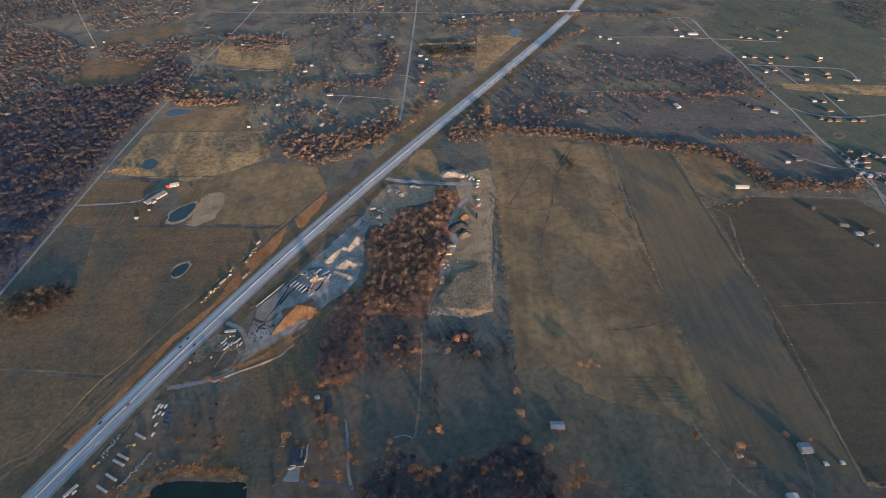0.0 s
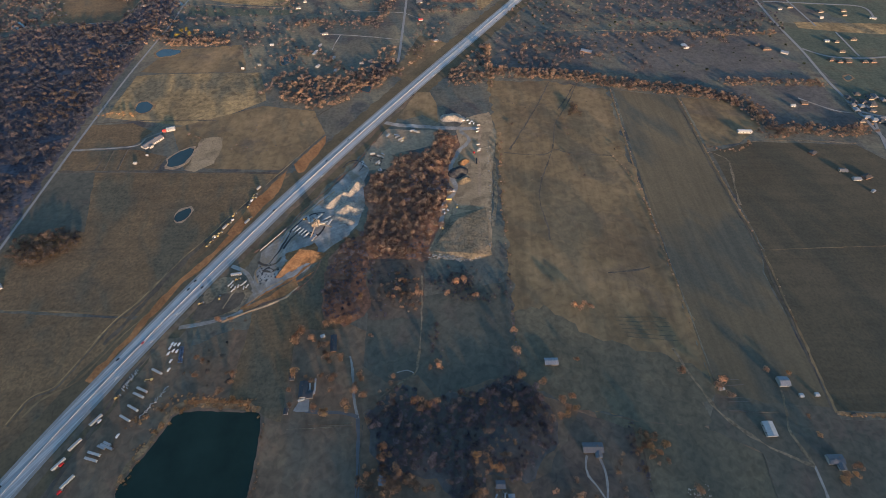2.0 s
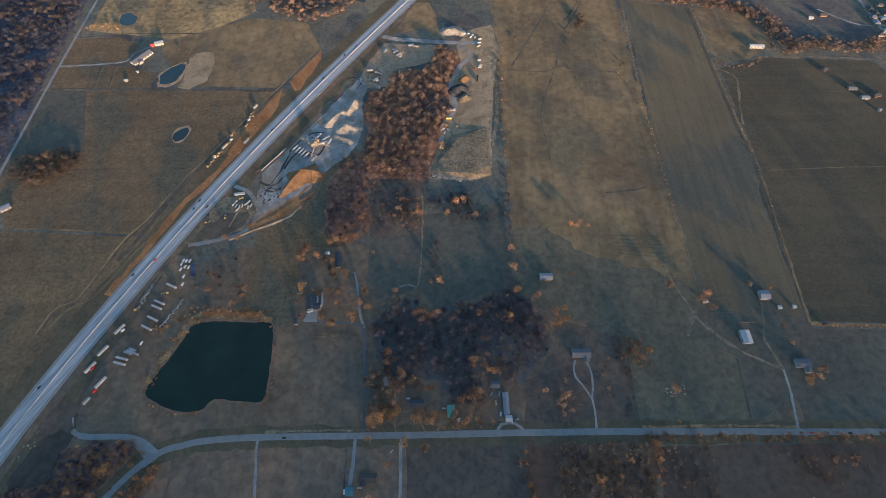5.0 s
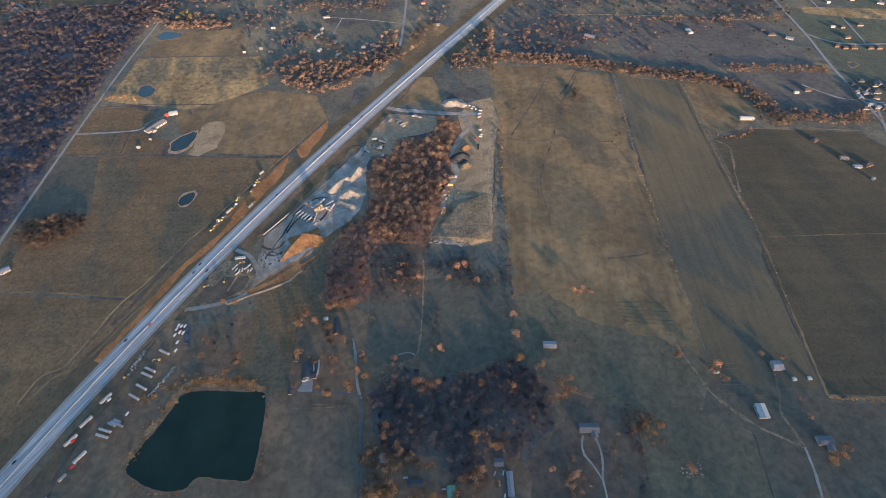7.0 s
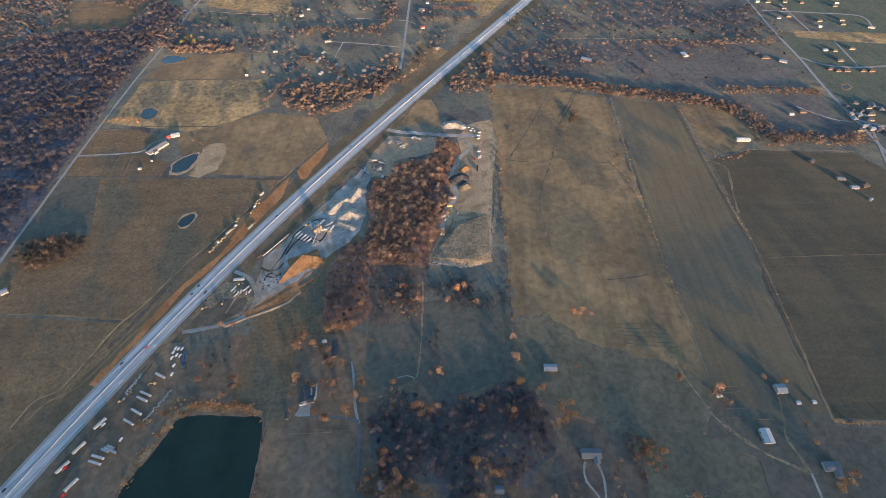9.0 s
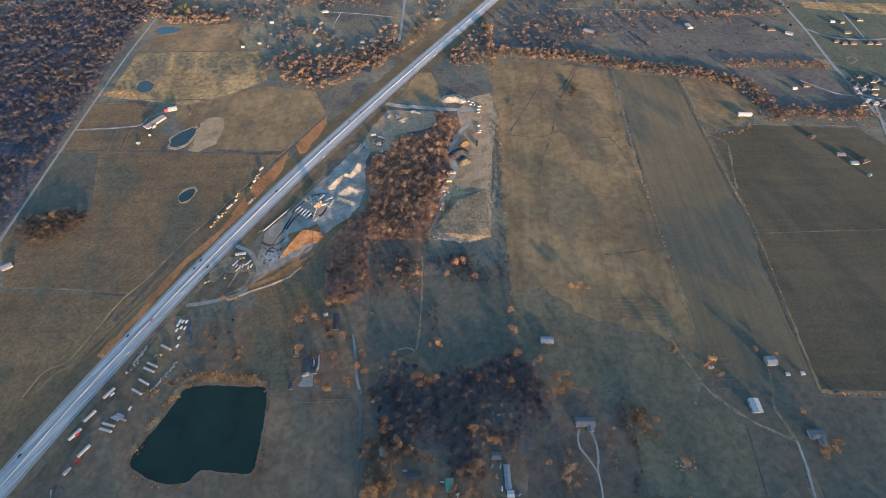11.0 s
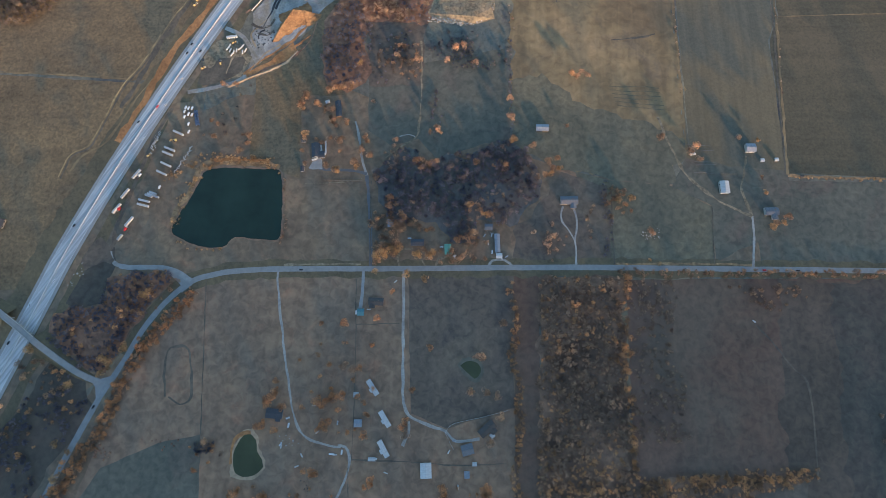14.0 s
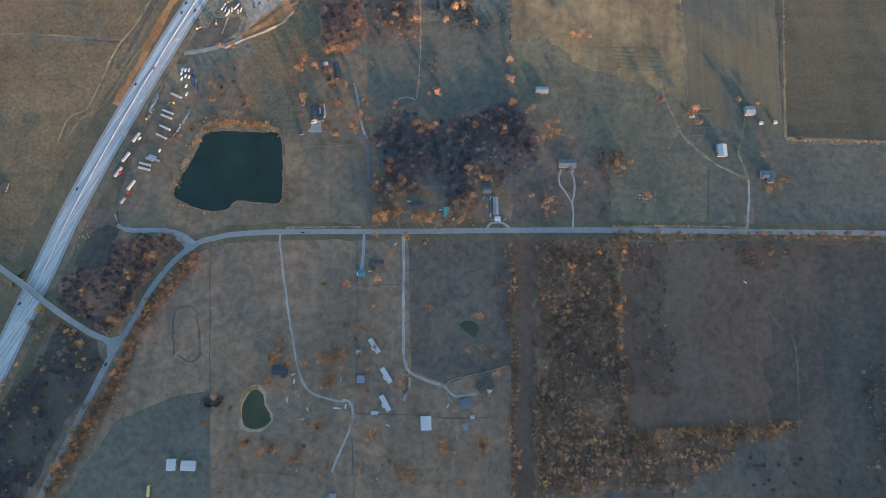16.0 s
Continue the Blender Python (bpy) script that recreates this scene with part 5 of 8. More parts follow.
hedge([(637, 724), (712, 742), (772, 729), (842, 736)], 36, 4.0, 6, "twig_russet", "tree belt along a creek")
hedge([(511, 688), (539, 673), (571, 685), (594, 702)], 8, 5, 5, "twig_russet", "low hedge round a meadow")
hedge([(632, 913), (744, 912), (840, 905)], 30, 4.0, 5, "twig_russet", "straight tree belt")
hedge([(113, 737), (105, 589), (100, 457), (100, 411)], 10, 7, 3.2, "twig_russet", "tree row beside a yard")
hedge([(97, 389), (96, 327), (96, 266), (96, 228)], 4, 6, 3.5, "twig_plum", "thin dark hedge between pastures")
hedge([(235, 38), (231, -18), (227, -90), (226, -187)], 7, 4, 7, "twig_tan", "golden tree row at a wood's edge")
hedge([(229, 45), (311, 42), (401, 43), (499, 43), (611, 43)], 9, 3.6, 5, "twig_orange", "rusty brush along a county road")
hedge([(-321, 17), (-338, -6), (-360, -33), (-377, -60), (-389, -87), (-395, -107), (-405, -135), (-421, -167), (-438, -198), (-452, -229), (-463, -250), (-470, -269)], 18, 2.3, 5, "twig_amber", "rusty brush along a road")
hedge([(-321, 17), (-338, -6), (-360, -33), (-377, -60), (-389, -87), (-395, -107), (-405, -135), (-421, -167), (-438, -198), (-452, -229), (-463, -250), (-470, -269)], 15, 3.4, 3.5, "twig_russet", "dull undergrowth below roadside brush")
hedge([(-441, -170), (-454, -210), (-468, -242), (-481, -268)], 5, 7.0, 6, "twig_tan", "tan bushes strung along a road")
hedge([(-710, 802), (-671, 808), (-633, 802)], 9, 5, 5, "twig_gold", "golden reeds beside a pond")
hedge([(-706, 1136), (-644, 1120), (-576, 1129), (-540, 1105)], 14, 6, 8, "twig_far", "tree belt beside a pond")
hedge([(-388, 879), (-366, 948), (-319, 972), (-300, 901)], 22, 7, 7, "twig_far", "rusty brush in a pasture")
hedge([(-122, 946), (-86, 982), (-54, 1025)], 10, 6.5, 8, "twig_russet", "tree belt beside the highway")
hedge([(318, 666), (339, 603), (344, 545), (344, 468)], 3, 12, 2.5, "twig_grey", "thin brush along a fence")
hedge([(369, 885), (358, 717), (347, 581), (344, 468), (342, 367), (338, 305)], 3, 11, 2.0, "twig_russet", "rusty bushes strung along a fence")
hedge([(506, 852), (500, 682), (497, 531), (495, 432), (483, 304)], 3, 13, 2.0, "twig_russet", "rusty bushes strung along a fence")
hedge([(-372, 174), (-343, 192), (-320, 203), (-274, 200), (-235, 195)], 14, 4.5, 3, "twig_gold", "golden reeds at the head of a lake")
hedge([(-359, 109), (-349, 147), (-336, 176), (-324, 192), (-295, 198), (-251, 197), (-223, 185)], 14, 4, 2.2, "twig_gold", "golden reeds round a lake")
hedge([(-214, 174), (-210, 110), (-213, 82)], 4, 5, 2.5, "twig_orange", "rusty reeds round a lake")
hedge([(-348, 85), (-325, 75), (-291, 74)], 5, 6, 3, "twig_gold", "golden reeds at the foot of a lake")
hedge([(474, 177), (539, 174), (607, 172)], 3, 9, 3, "twig_gold", "low golden hedge")
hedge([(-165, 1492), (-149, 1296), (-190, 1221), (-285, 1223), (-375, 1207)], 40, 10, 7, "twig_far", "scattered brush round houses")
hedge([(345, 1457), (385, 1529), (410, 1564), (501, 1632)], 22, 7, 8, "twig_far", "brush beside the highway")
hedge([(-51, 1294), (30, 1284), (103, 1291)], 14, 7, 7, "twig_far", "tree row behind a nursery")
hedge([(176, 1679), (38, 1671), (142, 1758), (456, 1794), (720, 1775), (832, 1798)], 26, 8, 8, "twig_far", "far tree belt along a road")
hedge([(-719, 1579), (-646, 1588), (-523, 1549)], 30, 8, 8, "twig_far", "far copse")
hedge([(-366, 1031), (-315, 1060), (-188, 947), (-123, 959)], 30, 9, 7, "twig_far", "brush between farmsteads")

# far brush, spread wide
def far_wood(poly, sp, kp, mt, lb, cl):
    n = turn_of("far_wood")
    # far woods swap to the twig colours that hold painted haze and shade
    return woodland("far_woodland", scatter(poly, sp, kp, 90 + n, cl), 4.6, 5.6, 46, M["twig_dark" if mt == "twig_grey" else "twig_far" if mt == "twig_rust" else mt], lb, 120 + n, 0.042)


far_wood([(-932, 1638), (-501, 1617), (-474, 1499), (-695, 1508), (-866, 1483)], 13, 0.8, "twig_rust", "rusty far wood", -0.1)
far_wood([(-545, 1807), (-126, 1796), (-108, 1295), (-378, 1383)], 15, 0.75, "twig_grey", "dark far brush among houses", -0.1)
far_wood([(-217, 968), (-113, 1013), (-84, 985), (-155, 885), (-232, 893)], 11, 0.75, "twig_rust", "rusty brush above the highway", -0.1)
far_wood([(-62, 1367), (116, 1364), (102, 1271), (-66, 1248)], 12, 0.7, "twig_rust", "rusty brush behind a nursery", -0.1)
far_wood([(85, 1098), (115, 1082), (89, 943), (16, 890), (10, 944)], 11, 0.7, "twig_rust", "rusty brush beside the highway", -0.1)
far_wood([(-502, 2015), (-49, 2164), (-86, 1828), (-461, 1805)], 20, 0.7, "twig_rust", "far rusty gardens", 0.0)
far_wood([(-1763, 1657), (-1398, 1638), (-1180, 1529), (-1019, 1274), (-1107, 1186), (-1100, 1044), (-1231, 964)], 12.5, 0.9, "twig_grey", "far dark forest", -0.3)
far_wood([(-1984, 2312), (-982, 2281), (-895, 1938), (-1236, 1850), (-1585, 1740)], 17, 0.85, "twig_grey", "far dark forest", -0.2)
far_wood([(-1077, 1441), (-868, 1446), (-772, 1382), (-826, 1350), (-996, 1387)], 12, 0.8, "twig_rust", "rusty far wood edge", -0.3)
far_wood([(-50, 2253), (544, 2235), (371, 1784), (120, 1416), (-36, 1334)], 22, 0.6, "twig_rust", "far brush beside the highway", 0.0)
far_wood([(664, 2325), (1965, 2285), (1620, 1578), (1042, 1592), (945, 1769), (561, 1717)], 24, 0.7, "twig_grey", "far woods and gardens", 0.05)
far_wood([(197, 1329), (495, 1454), (888, 1315), (847, 1166), (436, 1004), (133, 989)], 17, 0.55, "twig_rust", "open brush in an old field", 0.0)
far_wood([(118, 1163), (411, 1124), (495, 975), (131, 973)], 14, 0.5, "twig_grey", "brush above a creek", 0.05)
far_wood([(-791, 1308), (-690, 1347), (-483, 1264), (-452, 1092), (-663, 1112), (-714, 1129)], 17, 0.6, "twig_grey", "brush beside a road", 0.0)
far_wood([(677, 1279), (946, 1399), (859, 1133), (779, 1151)], 14, 0.8, "twig_grey", "far dark copse", -0.1)
far_wood([(-4539, 2488), (-1984, 2312), (-1100, 1044), (-1484, 765)], 26, 0.8, "twig_grey", "far forest beyond the road", 0.0)
far_wood([(-1515, 1642), (-1453, 1727), (-1247, 1583), (-1093, 1457), (-1099, 1390), (-1055, 1231), (-1079, 1145), (-1125, 1083)], 11, 0.9, "twig_rust", "rusty wood below a far mast", -0.25)
far_wood([(-1792, 2040), (-1515, 1642), (-1465, 1745), (-1384, 1850), (-1318, 2011)], 13, 0.9, "twig_grey", "far dark forest", -0.35)
far_wood([(-1318, 2011), (-1020, 2003), (-920, 1806), (-1116, 1678), (-1162, 1634), (-1286, 1753)], 13, 0.85, "twig_rust", "far rusty wood round a hay field", -0.15)
far_wood([(-1075, 1433), (-1068, 1528), (-847, 1574), (-771, 1450), (-836, 1415), (-923, 1417)], 11, 0.9, "twig_rust", "rusty tree belt between hay fields", -0.3)
far_wood([(-948, 1153), (-909, 1221), (-717, 1250), (-692, 1206), (-718, 1106), (-834, 1164)], 10, 0.9, "twig_russet", "rusty tree belt below a hay field", -0.25)
far_wood([(-743, 1409), (-758, 1546), (-564, 1567), (-521, 1440), (-681, 1471)], 11, 0.85, "twig_rust", "rusty tree belt above a meadow", -0.25)
far_wood([(-695, 1122), (-667, 1181), (-546, 1162), (-523, 1112), (-652, 1087)], 9, 0.9, "twig_russet", "rusty trees behind a pond", -0.4)
far_wood([(-559, 1251), (-417, 1255), (-314, 1054), (-329, 992), (-448, 983)], 14, 0.45, "twig_rust", "open brush round small farms", 0.0)
far_wood([(-485, 1335), (-245, 1416), (-130, 1250), (-140, 1178), (-339, 1182), (-440, 1219)], 14, 0.7, "twig_rust", "rusty brush round houses", -0.05)
far_wood([(-471, 1860), (-171, 1853), (-144, 1459), (-316, 1426), (-424, 1617)], 17, 0.7, "twig_grey", "dark far gardens", -0.1)
far_wood([(-205, 981), (-119, 1105), (-96, 1007), (-114, 941), (-169, 904)], 10, 0.9, "twig_russet", "rusty wood above the highway", -0.25)
far_wood([(-68, 1212), (29, 1247), (12, 1142), (-45, 1049), (-84, 1035)], 12, 0.85, "twig_rust", "rusty brush behind a red barn", -0.15)
far_wood([(21, 970), (99, 1101), (115, 1086), (108, 924), (35, 908)], 9, 0.9, "twig_russet", "rusty trees below the highway", -0.3)
far_wood([(480, 1400), (788, 1394), (916, 1307), (874, 1194), (643, 1192), (430, 1203)], 15, 0.7, "twig_plum", "low purplish brush in an old field", -0.1)
far_wood([(400, 1141), (542, 1166), (718, 1152), (860, 1166), (843, 1133), (676, 1123), (516, 1132)], 9, 0.8, "twig_russet", "rusty tree row across an old field", -0.2)
far_wood([(125, 1061), (331, 1170), (397, 1071), (292, 973), (116, 958)], 14, 0.6, "twig_rust", "open brush above a creek", 0.0)
far_wood([(1527, 1948), (1740, 1942), (1478, 1573), (1443, 1686)], 16, 0.85, "twig_grey", "far dark woods", -0.3)


def brush(poly, sp, kp, mt, lb, cl, ht):
    n = turn_of("brush")
    return woodland("brush", scatter(poly, sp, kp, 190 + n, cl), ht, ht * 0.75 + 0.7, 150, M[mt], lb, 220 + n, 0.056)


brush([(-7, 389), (46, 389), (50, 371), (26, 364), (-2, 373)], 4.5, 0.8, "twig_dark", "dark scrub patch in pasture", -0.1, 2.5)
brush([(79, 380), (99, 385), (98, 349), (82, 353)], 4.5, 0.7, "twig_dark", "dark scrub beside a fence", -0.1, 3)
brush([(-109, 408), (-31, 408), (-32, 356), (-41, 318), (-101, 318)], 8, 0.6, "twig_plum", "purplish scrub below a wood", -0.05, 3)
brush([(-294, -165), (-285, -159), (-274, -166), (-275, -175), (-286, -177), (-293, -173)], 3.2, 0.95, "twig_dark", "dark round brush heap in green pasture", -0.9, 2.5)
brush([(339, 30), (457, 30), (474, 14), (424, -2), (381, 11)], 6, 0.7, "twig_orange", "rusty scrub beside a county road", -0.1, 4)
brush([(-25, 305), (6, 309), (13, 275), (-6, 224), (-22, 241)], 6, 0.6, "twig_plum", "low dark scrub beside a track", 0.05, 2.5)
brush([(-15, 411), (64, 411), (83, 379), (76, 338), (10, 344), (-23, 369)], 4.5, 0.7, "twig_dark", "dark low shrubs in pasture", -0.02, 3)
brush([(-76, 389), (-31, 389), (-30, 327), (-67, 335), (-83, 362)], 7, 0.6, "twig_orange", "rusty brush beside a worn track", 0.0, 4)
brush([(221, 159), (240, 159), (250, 127), (233, 103), (214, 111)], 6, 0.7, "twig_orange", "rusty brush beside a yard", -0.1, 5)
brush([(115, 103), (165, 111), (151, 57), (110, 57)], 8, 0.6, "twig_grey", "grey brush beside a house", -0.05, 5)
brush([(150, 127), (164, 87), (140, 60), (134, 95)], 8, 0.7, "twig_grey", "grey brush beside a drive", -0.1, 6)
brush([(242, 34), (303, 34), (288, -62), (295, -160), (231, -160)], 6, 0.75, "twig_russet", "thin purplish scrub spreading into a field", 0.0, 3.5)
brush([(224, -252), (442, -226), (534, -265), (520, -353), (218, -352)], 8, 0.5, "twig_rust", "open scrub in an old field", 0.05, 3.5)
brush([(528, -118), (602, -104), (593, -239), (516, -246)], 8, 0.6, "twig_russet", "dull scrub thicket in an old field", 0.0, 5)
brush([(-328, 300), (-258, 317), (-259, 207), (-313, 203), (-339, 240)], 14, 0.5, "twig_rust", "rusty shrubs above a lake", 0.0, 4)
brush([(-298, -153), (-256, -153), (-249, -200), (-217, -210), (-127, -207), (-125, -265), (-275, -265)], 13, 0.5, "twig_amber", "shrubs round a pond", 0.0, 4.5)
brush([(-190, -62), (-119, -33), (-59, -90), (-101, -153), (-173, -118)], 15, 0.45, "twig_amber", "garden shrubs round mobile homes", 0.0, 4.5)
brush([(-99, -200), (75, -200), (72, -352), (-95, -352)], 14, 0.5, "twig_amber", "rusty shrubs in rough grass", 0.0, 4)
brush([(-561, -91), (-514, -119), (-557, -290), (-665, -290)], 11, 0.6, "twig_grey", "brush beside the highway", 0.0, 5)
brush([(-527, 749), (-373, 816), (-260, 776), (-266, 686), (-381, 629), (-481, 651)], 14, 0.22, "twig_far", "dull brush in a rough pasture", 0.05, 3.0)
brush([(144, 854), (355, 853), (341, 650), (215, 589), (127, 619)], 14, 0.35, "twig_rust", "scattered shrubs in pasture", 0.15, 3)
brush([(267, 833), (292, 837), (282, 796), (256, 800)], 6, 0.9, "twig_rust", "rusty thicket in pasture", -0.5, 5)
brush([(-403, 33), (-359, 45), (-336, 32), (-355, 3), (-382, -26), (-402, -41)], 6, 0.4, "twig_orange", "rusty brush between roads", 0.0, 5.5)
brush([(-524, -48), (-486, -62), (-447, -91), (-486, -119), (-526, -84)], 7, 0.5, "twig_orange", "rusty brush under an overpass", 0.0, 5)
brush([(-579, 25), (-545, -4), (-543, -19), (-570, -34)], 7, 0.8, "twig_gold", "golden grass brush beside a bridge", -0.2, 4)
brush([(-94, 134), (-48, 134), (-29, 99), (-62, 64), (-92, 60)], 7, 0.6, "twig_orange", "rusty trees round small houses", -0.1, 7)
brush([(-29, 95), (58, 95), (58, 60), (-17, 58)], 7, 0.5, "twig_orange", "rusty trees behind roadside houses", -0.1, 7)
brush([(207, 53), (275, 53), (313, 55), (313, 60), (215, 58)], 6, 0.6, "twig_gold", "golden roadside brush", -0.2, 3)
woodland("cedars", scatter([(202, 1371), (895, 1400), (820, 957), (428, 977), (162, 1008)], 38, 0.6, 131, -0.3), 6, 3.4, 90, M["cedar"], "dark cedars dotted over an old field", 131, 0.12, "trees")
for pts in ([(-71, 1504), (16, 1512), (104, 1510)], [(-37, 1410), (32, 1405), (98, 1399)]):
    woodland("nursery_trees", np.concatenate([along(pts, 5, 10, 140 + k) for k in range(3)]), 8, 3.2, 60, M["willow"], "row of green-gold nursery trees", 141, 0.1)
for pts in ([(-64, 1457), (16, 1455), (101, 1453)], [(-28, 1367), (32, 1357), (96, 1356)]):
    field("nursery_bed", [(x, y + o) for o, row in ((-14, pts), (14, pts[::-1])) for x, y in row], 0.12, M["scrub"], "dark nursery bed between tree rows", "ground")

for pts in ([(-43, 1471), (34, 1474), (102, 1473)], [(-42, 1443), (33, 1446), (100, 1445)]):
    woodland("nursery_trees", np.concatenate([along(pts, 5, 9, 150 + k) for k in range(3)]), 7, 3.6, 70, M["cedar"], "dark evergreen nursery row", 142, 0.09)
hedge([(116, 1092), (115, 1004), (110, 900)], 8, 5, 7, "twig_russet", "rusty tree row running up a field edge")

# standing trees near the houses
r = np.random.RandomState(5)
LABELS = {"amber": "small amber-twigged tree standing in rough grass", "rust": "bare tree with rust-orange twigs standing in grass", "gold": "rounded tree with golden brown leaves", "grey": "leafless grey-brown tree standing in grass"}


def grove(kind, spots):
    for x, y in spots:
        tree_at(kind, r.randint(5), x, y, r.uniform(0.9, 1.7), LABELS[kind])


grove("rust", [(-199, 291), (-193, 297), (-200, 281), (-178, 284), (-162, 304), (-146, 307), (-130, 313), (-164, 274), (-152, 259), (-135, 257), (-166, 224), (-108, 232), (-111, 220), (-99, 206), (-122, 195), (-143, 225), (-93, 176), (-65, 228), (-37, 197), (-22, 195), (-29, 187), (44, 195), (75, 195), (123, 220), (171, 250), (431, 175), (439, 111), (455, 119)])
grove("gold", [(-417, -65), (-410, -76), (-418, -83), (-453, -95), (-457, -163), (-392, -51), (-508, -54), (-374, 17), (-450, -201)] + [(-190, 234), (-145, 182), (-119, 348), (-70, 79), (-62, 72), (-77, 68), (-88, 64), (-17, 64), (96, 228), (157, 187), (145, 179), (-24, 34), (-88, 45), (-377, 14), (-410, -69), (-47, 41), (-32, 66), (433, 229)])
grove("amber", [(-153, -22), (-123, -22), (-88, -48), (-16, -51), (-65, 19), (-83, -15), (-103, -76), (-203, -91), (-212, -118), (-201, -146), (-169, -122), (-144, -118), (-123, -108), (-147, -146), (-94, -153), (-91, -129), (-95, -115), (-38, -101), (-162, -193), (-152, -197), (-209, -223), (-238, -213), (-191, -233), (-92, -210), (-85, -207), (2, -213), (47, -213), (22, -259), (-291, -192), (-64, -236), (-39, -252)])
grove("grey", [(-121, -73), (-110, -78), (34, -103), (49, -62), (52, -104), (66, -108), (-57, -239), (-174, -233), (-98, -246), (55, -160), (69, -132), (-44, -153), (42, -62), (-280, -160), (-261, -173)])
grove("rust", [(-321, 257), (-313, 253), (-310, 313), (-294, 313), (-315, 232), (-276, 236), (-268, 223), (-278, 211), (228, 143), (232, 155), (242, 135), (222, 119), (250, 127), (274, 95), (271, 99), (124, 26), (75, -22), (300, 233)])
grove("rust", [(-192, 294), (-198, 283), (-175, 283), (-156, 273), (-153, 256), (-134, 254), (-161, 305), (-142, 309), (-131, 307), (-175, 229), (-193, 212), (-142, 212), (-105, 226), (-111, 212), (-101, 204), (-90, 172), (-71, 143), (-63, 136), (-72, 132), (-32, 199), (-18, 193), (-9, 196), (78, 196), (68, 191), (85, 190), (142, 196), (148, 187), (137, 177), (155, 200), (-70, 124), (50, 127), (62, 122)])
grove("gold", [(-118, 188), (-144, 184), (-62, 70), (-68, 74), (-56, 76), (-75, 64), (-14, 70), (-34, 67), (-23, 100), (35, 132), (55, 121), (432, 153), (432, 104), (450, 111), (233, 142), (250, 143)])
grove("grey", [(182, 331), (190, 327), (197, 334), (205, 329), (93, 292), (94, 262), (-98, 287), (-10, 249), (-18, 241), (-6, 241), (-35, 353), (-67, 362), (6, 353), (46, 349), (30, 376), (18, 371), (337, 212), (345, 218), (406, 233), (348, 200)])
for spots, kind, lo, hi in (([(-214, -113), (-206, -109), (-193, -121), (-202, -102), (-150, -113), (-138, -113), (-131, -110), (-143, -139), (-136, -137), (-140, -144), (-45, -137), (-49, -144), (-221, -144), (-215, -141), (-150, -192), (-84, -202), (-243, -216), (-204, -222), (-208, -218), (-223, -229), (-172, -228), (-182, -232), (-257, -230), (-220, -224), (-2, -209), (53, -213), (49, -222), (-49, -250), (-42, -247), (2, -226)], "amber", 1.2, 1.9), ([(-152, 308), (-196, 276), (-157, 263), (-148, 250), (-267, 233), (-156, 231), (-139, 231), (-158, 190), (-188, 193), (-87, 114), (-52, 116), (-55, 122), (-16, 101), (-25, 73)], "rust", 1.0, 1.6)):
    for x, y in spots:
        tree_at(kind, r.randint(5), x, y, r.uniform(lo, hi), LABELS[kind])
for x, y in [(-666, 1165), (-654, 1171), (-668, 1141), (-639, 1147)]:
    tree_at("willow", r.randint(3), x, y, 1.6, "round yellow-green tree beside a pond")


# ================= buildings =================
def roof_mesh(bm, L, W, wall, rise, over, hip=0.0, thick=0.25):
    """A gabled or hipped roof with thickness and overhang, its ridge along x."""
    l, w = L / 2 + over, W / 2 + over
    drop = rise * over / (W / 2)
    lo, hi = wall - drop, wall + rise
    e = [(-l, -w, lo), (l, -w, lo), (l, w, lo), (-l, w, lo), (-l + hip, 0, hi), (l - hip, 0, hi)]
    top = [bm.verts.new((x, y, z + thick)) for x, y, z in e]
    bot = [bm.verts.new((x, y, z)) for x, y, z in e]
    for f in ((0, 1, 5, 4), (2, 3, 4, 5)):
        bm.faces.new([top[i] for i in f])
        bm.faces.new([bot[i] for i in f][::-1])
    for f in ((1, 2, 5), (3, 0, 4)):
        if hip:
            bm.faces.new([top[i] for i in f])
            bm.faces.new([bot[i] for i in f][::-1])
    for a, b in ((0, 1), (1, 2), (2, 3), (3, 0)) if hip else ((0, 1), (2, 3), (1, 5), (5, 2), (3, 4), (4, 0)):
        bm.faces.new((bot[a], bot[b], top[b], top[a]))


def wall_mesh(bm, L, W, wall, rise, gable=True):
    l, w = L / 2, W / 2
    v = [bm.verts.new(p) for p in ((-l, -w, 0), (l, -w, 0), (l, w, 0), (-l, w, 0), (-l, -w, wall), (l, -w, wall), (l, w, wall), (-l, w, wall))]
    bm.faces.new((v[0], v[1], v[5], v[4]))
    bm.faces.new((v[2], v[3], v[7], v[6]))
    bm.faces.new(v[3::-1])
    if gable:
        a, b = bm.verts.new((l, 0, wall + rise)), bm.verts.new((-l, 0, wall + rise))
        bm.faces.new((v[1], v[2], v[6], a, v[5]))
        bm.faces.new((v[3], v[0], v[4], b, v[7]))
    else:
        bm.faces.new((v[1], v[2], v[6], v[5]))
        bm.faces.new((v[3], v[0], v[4], v[7]))


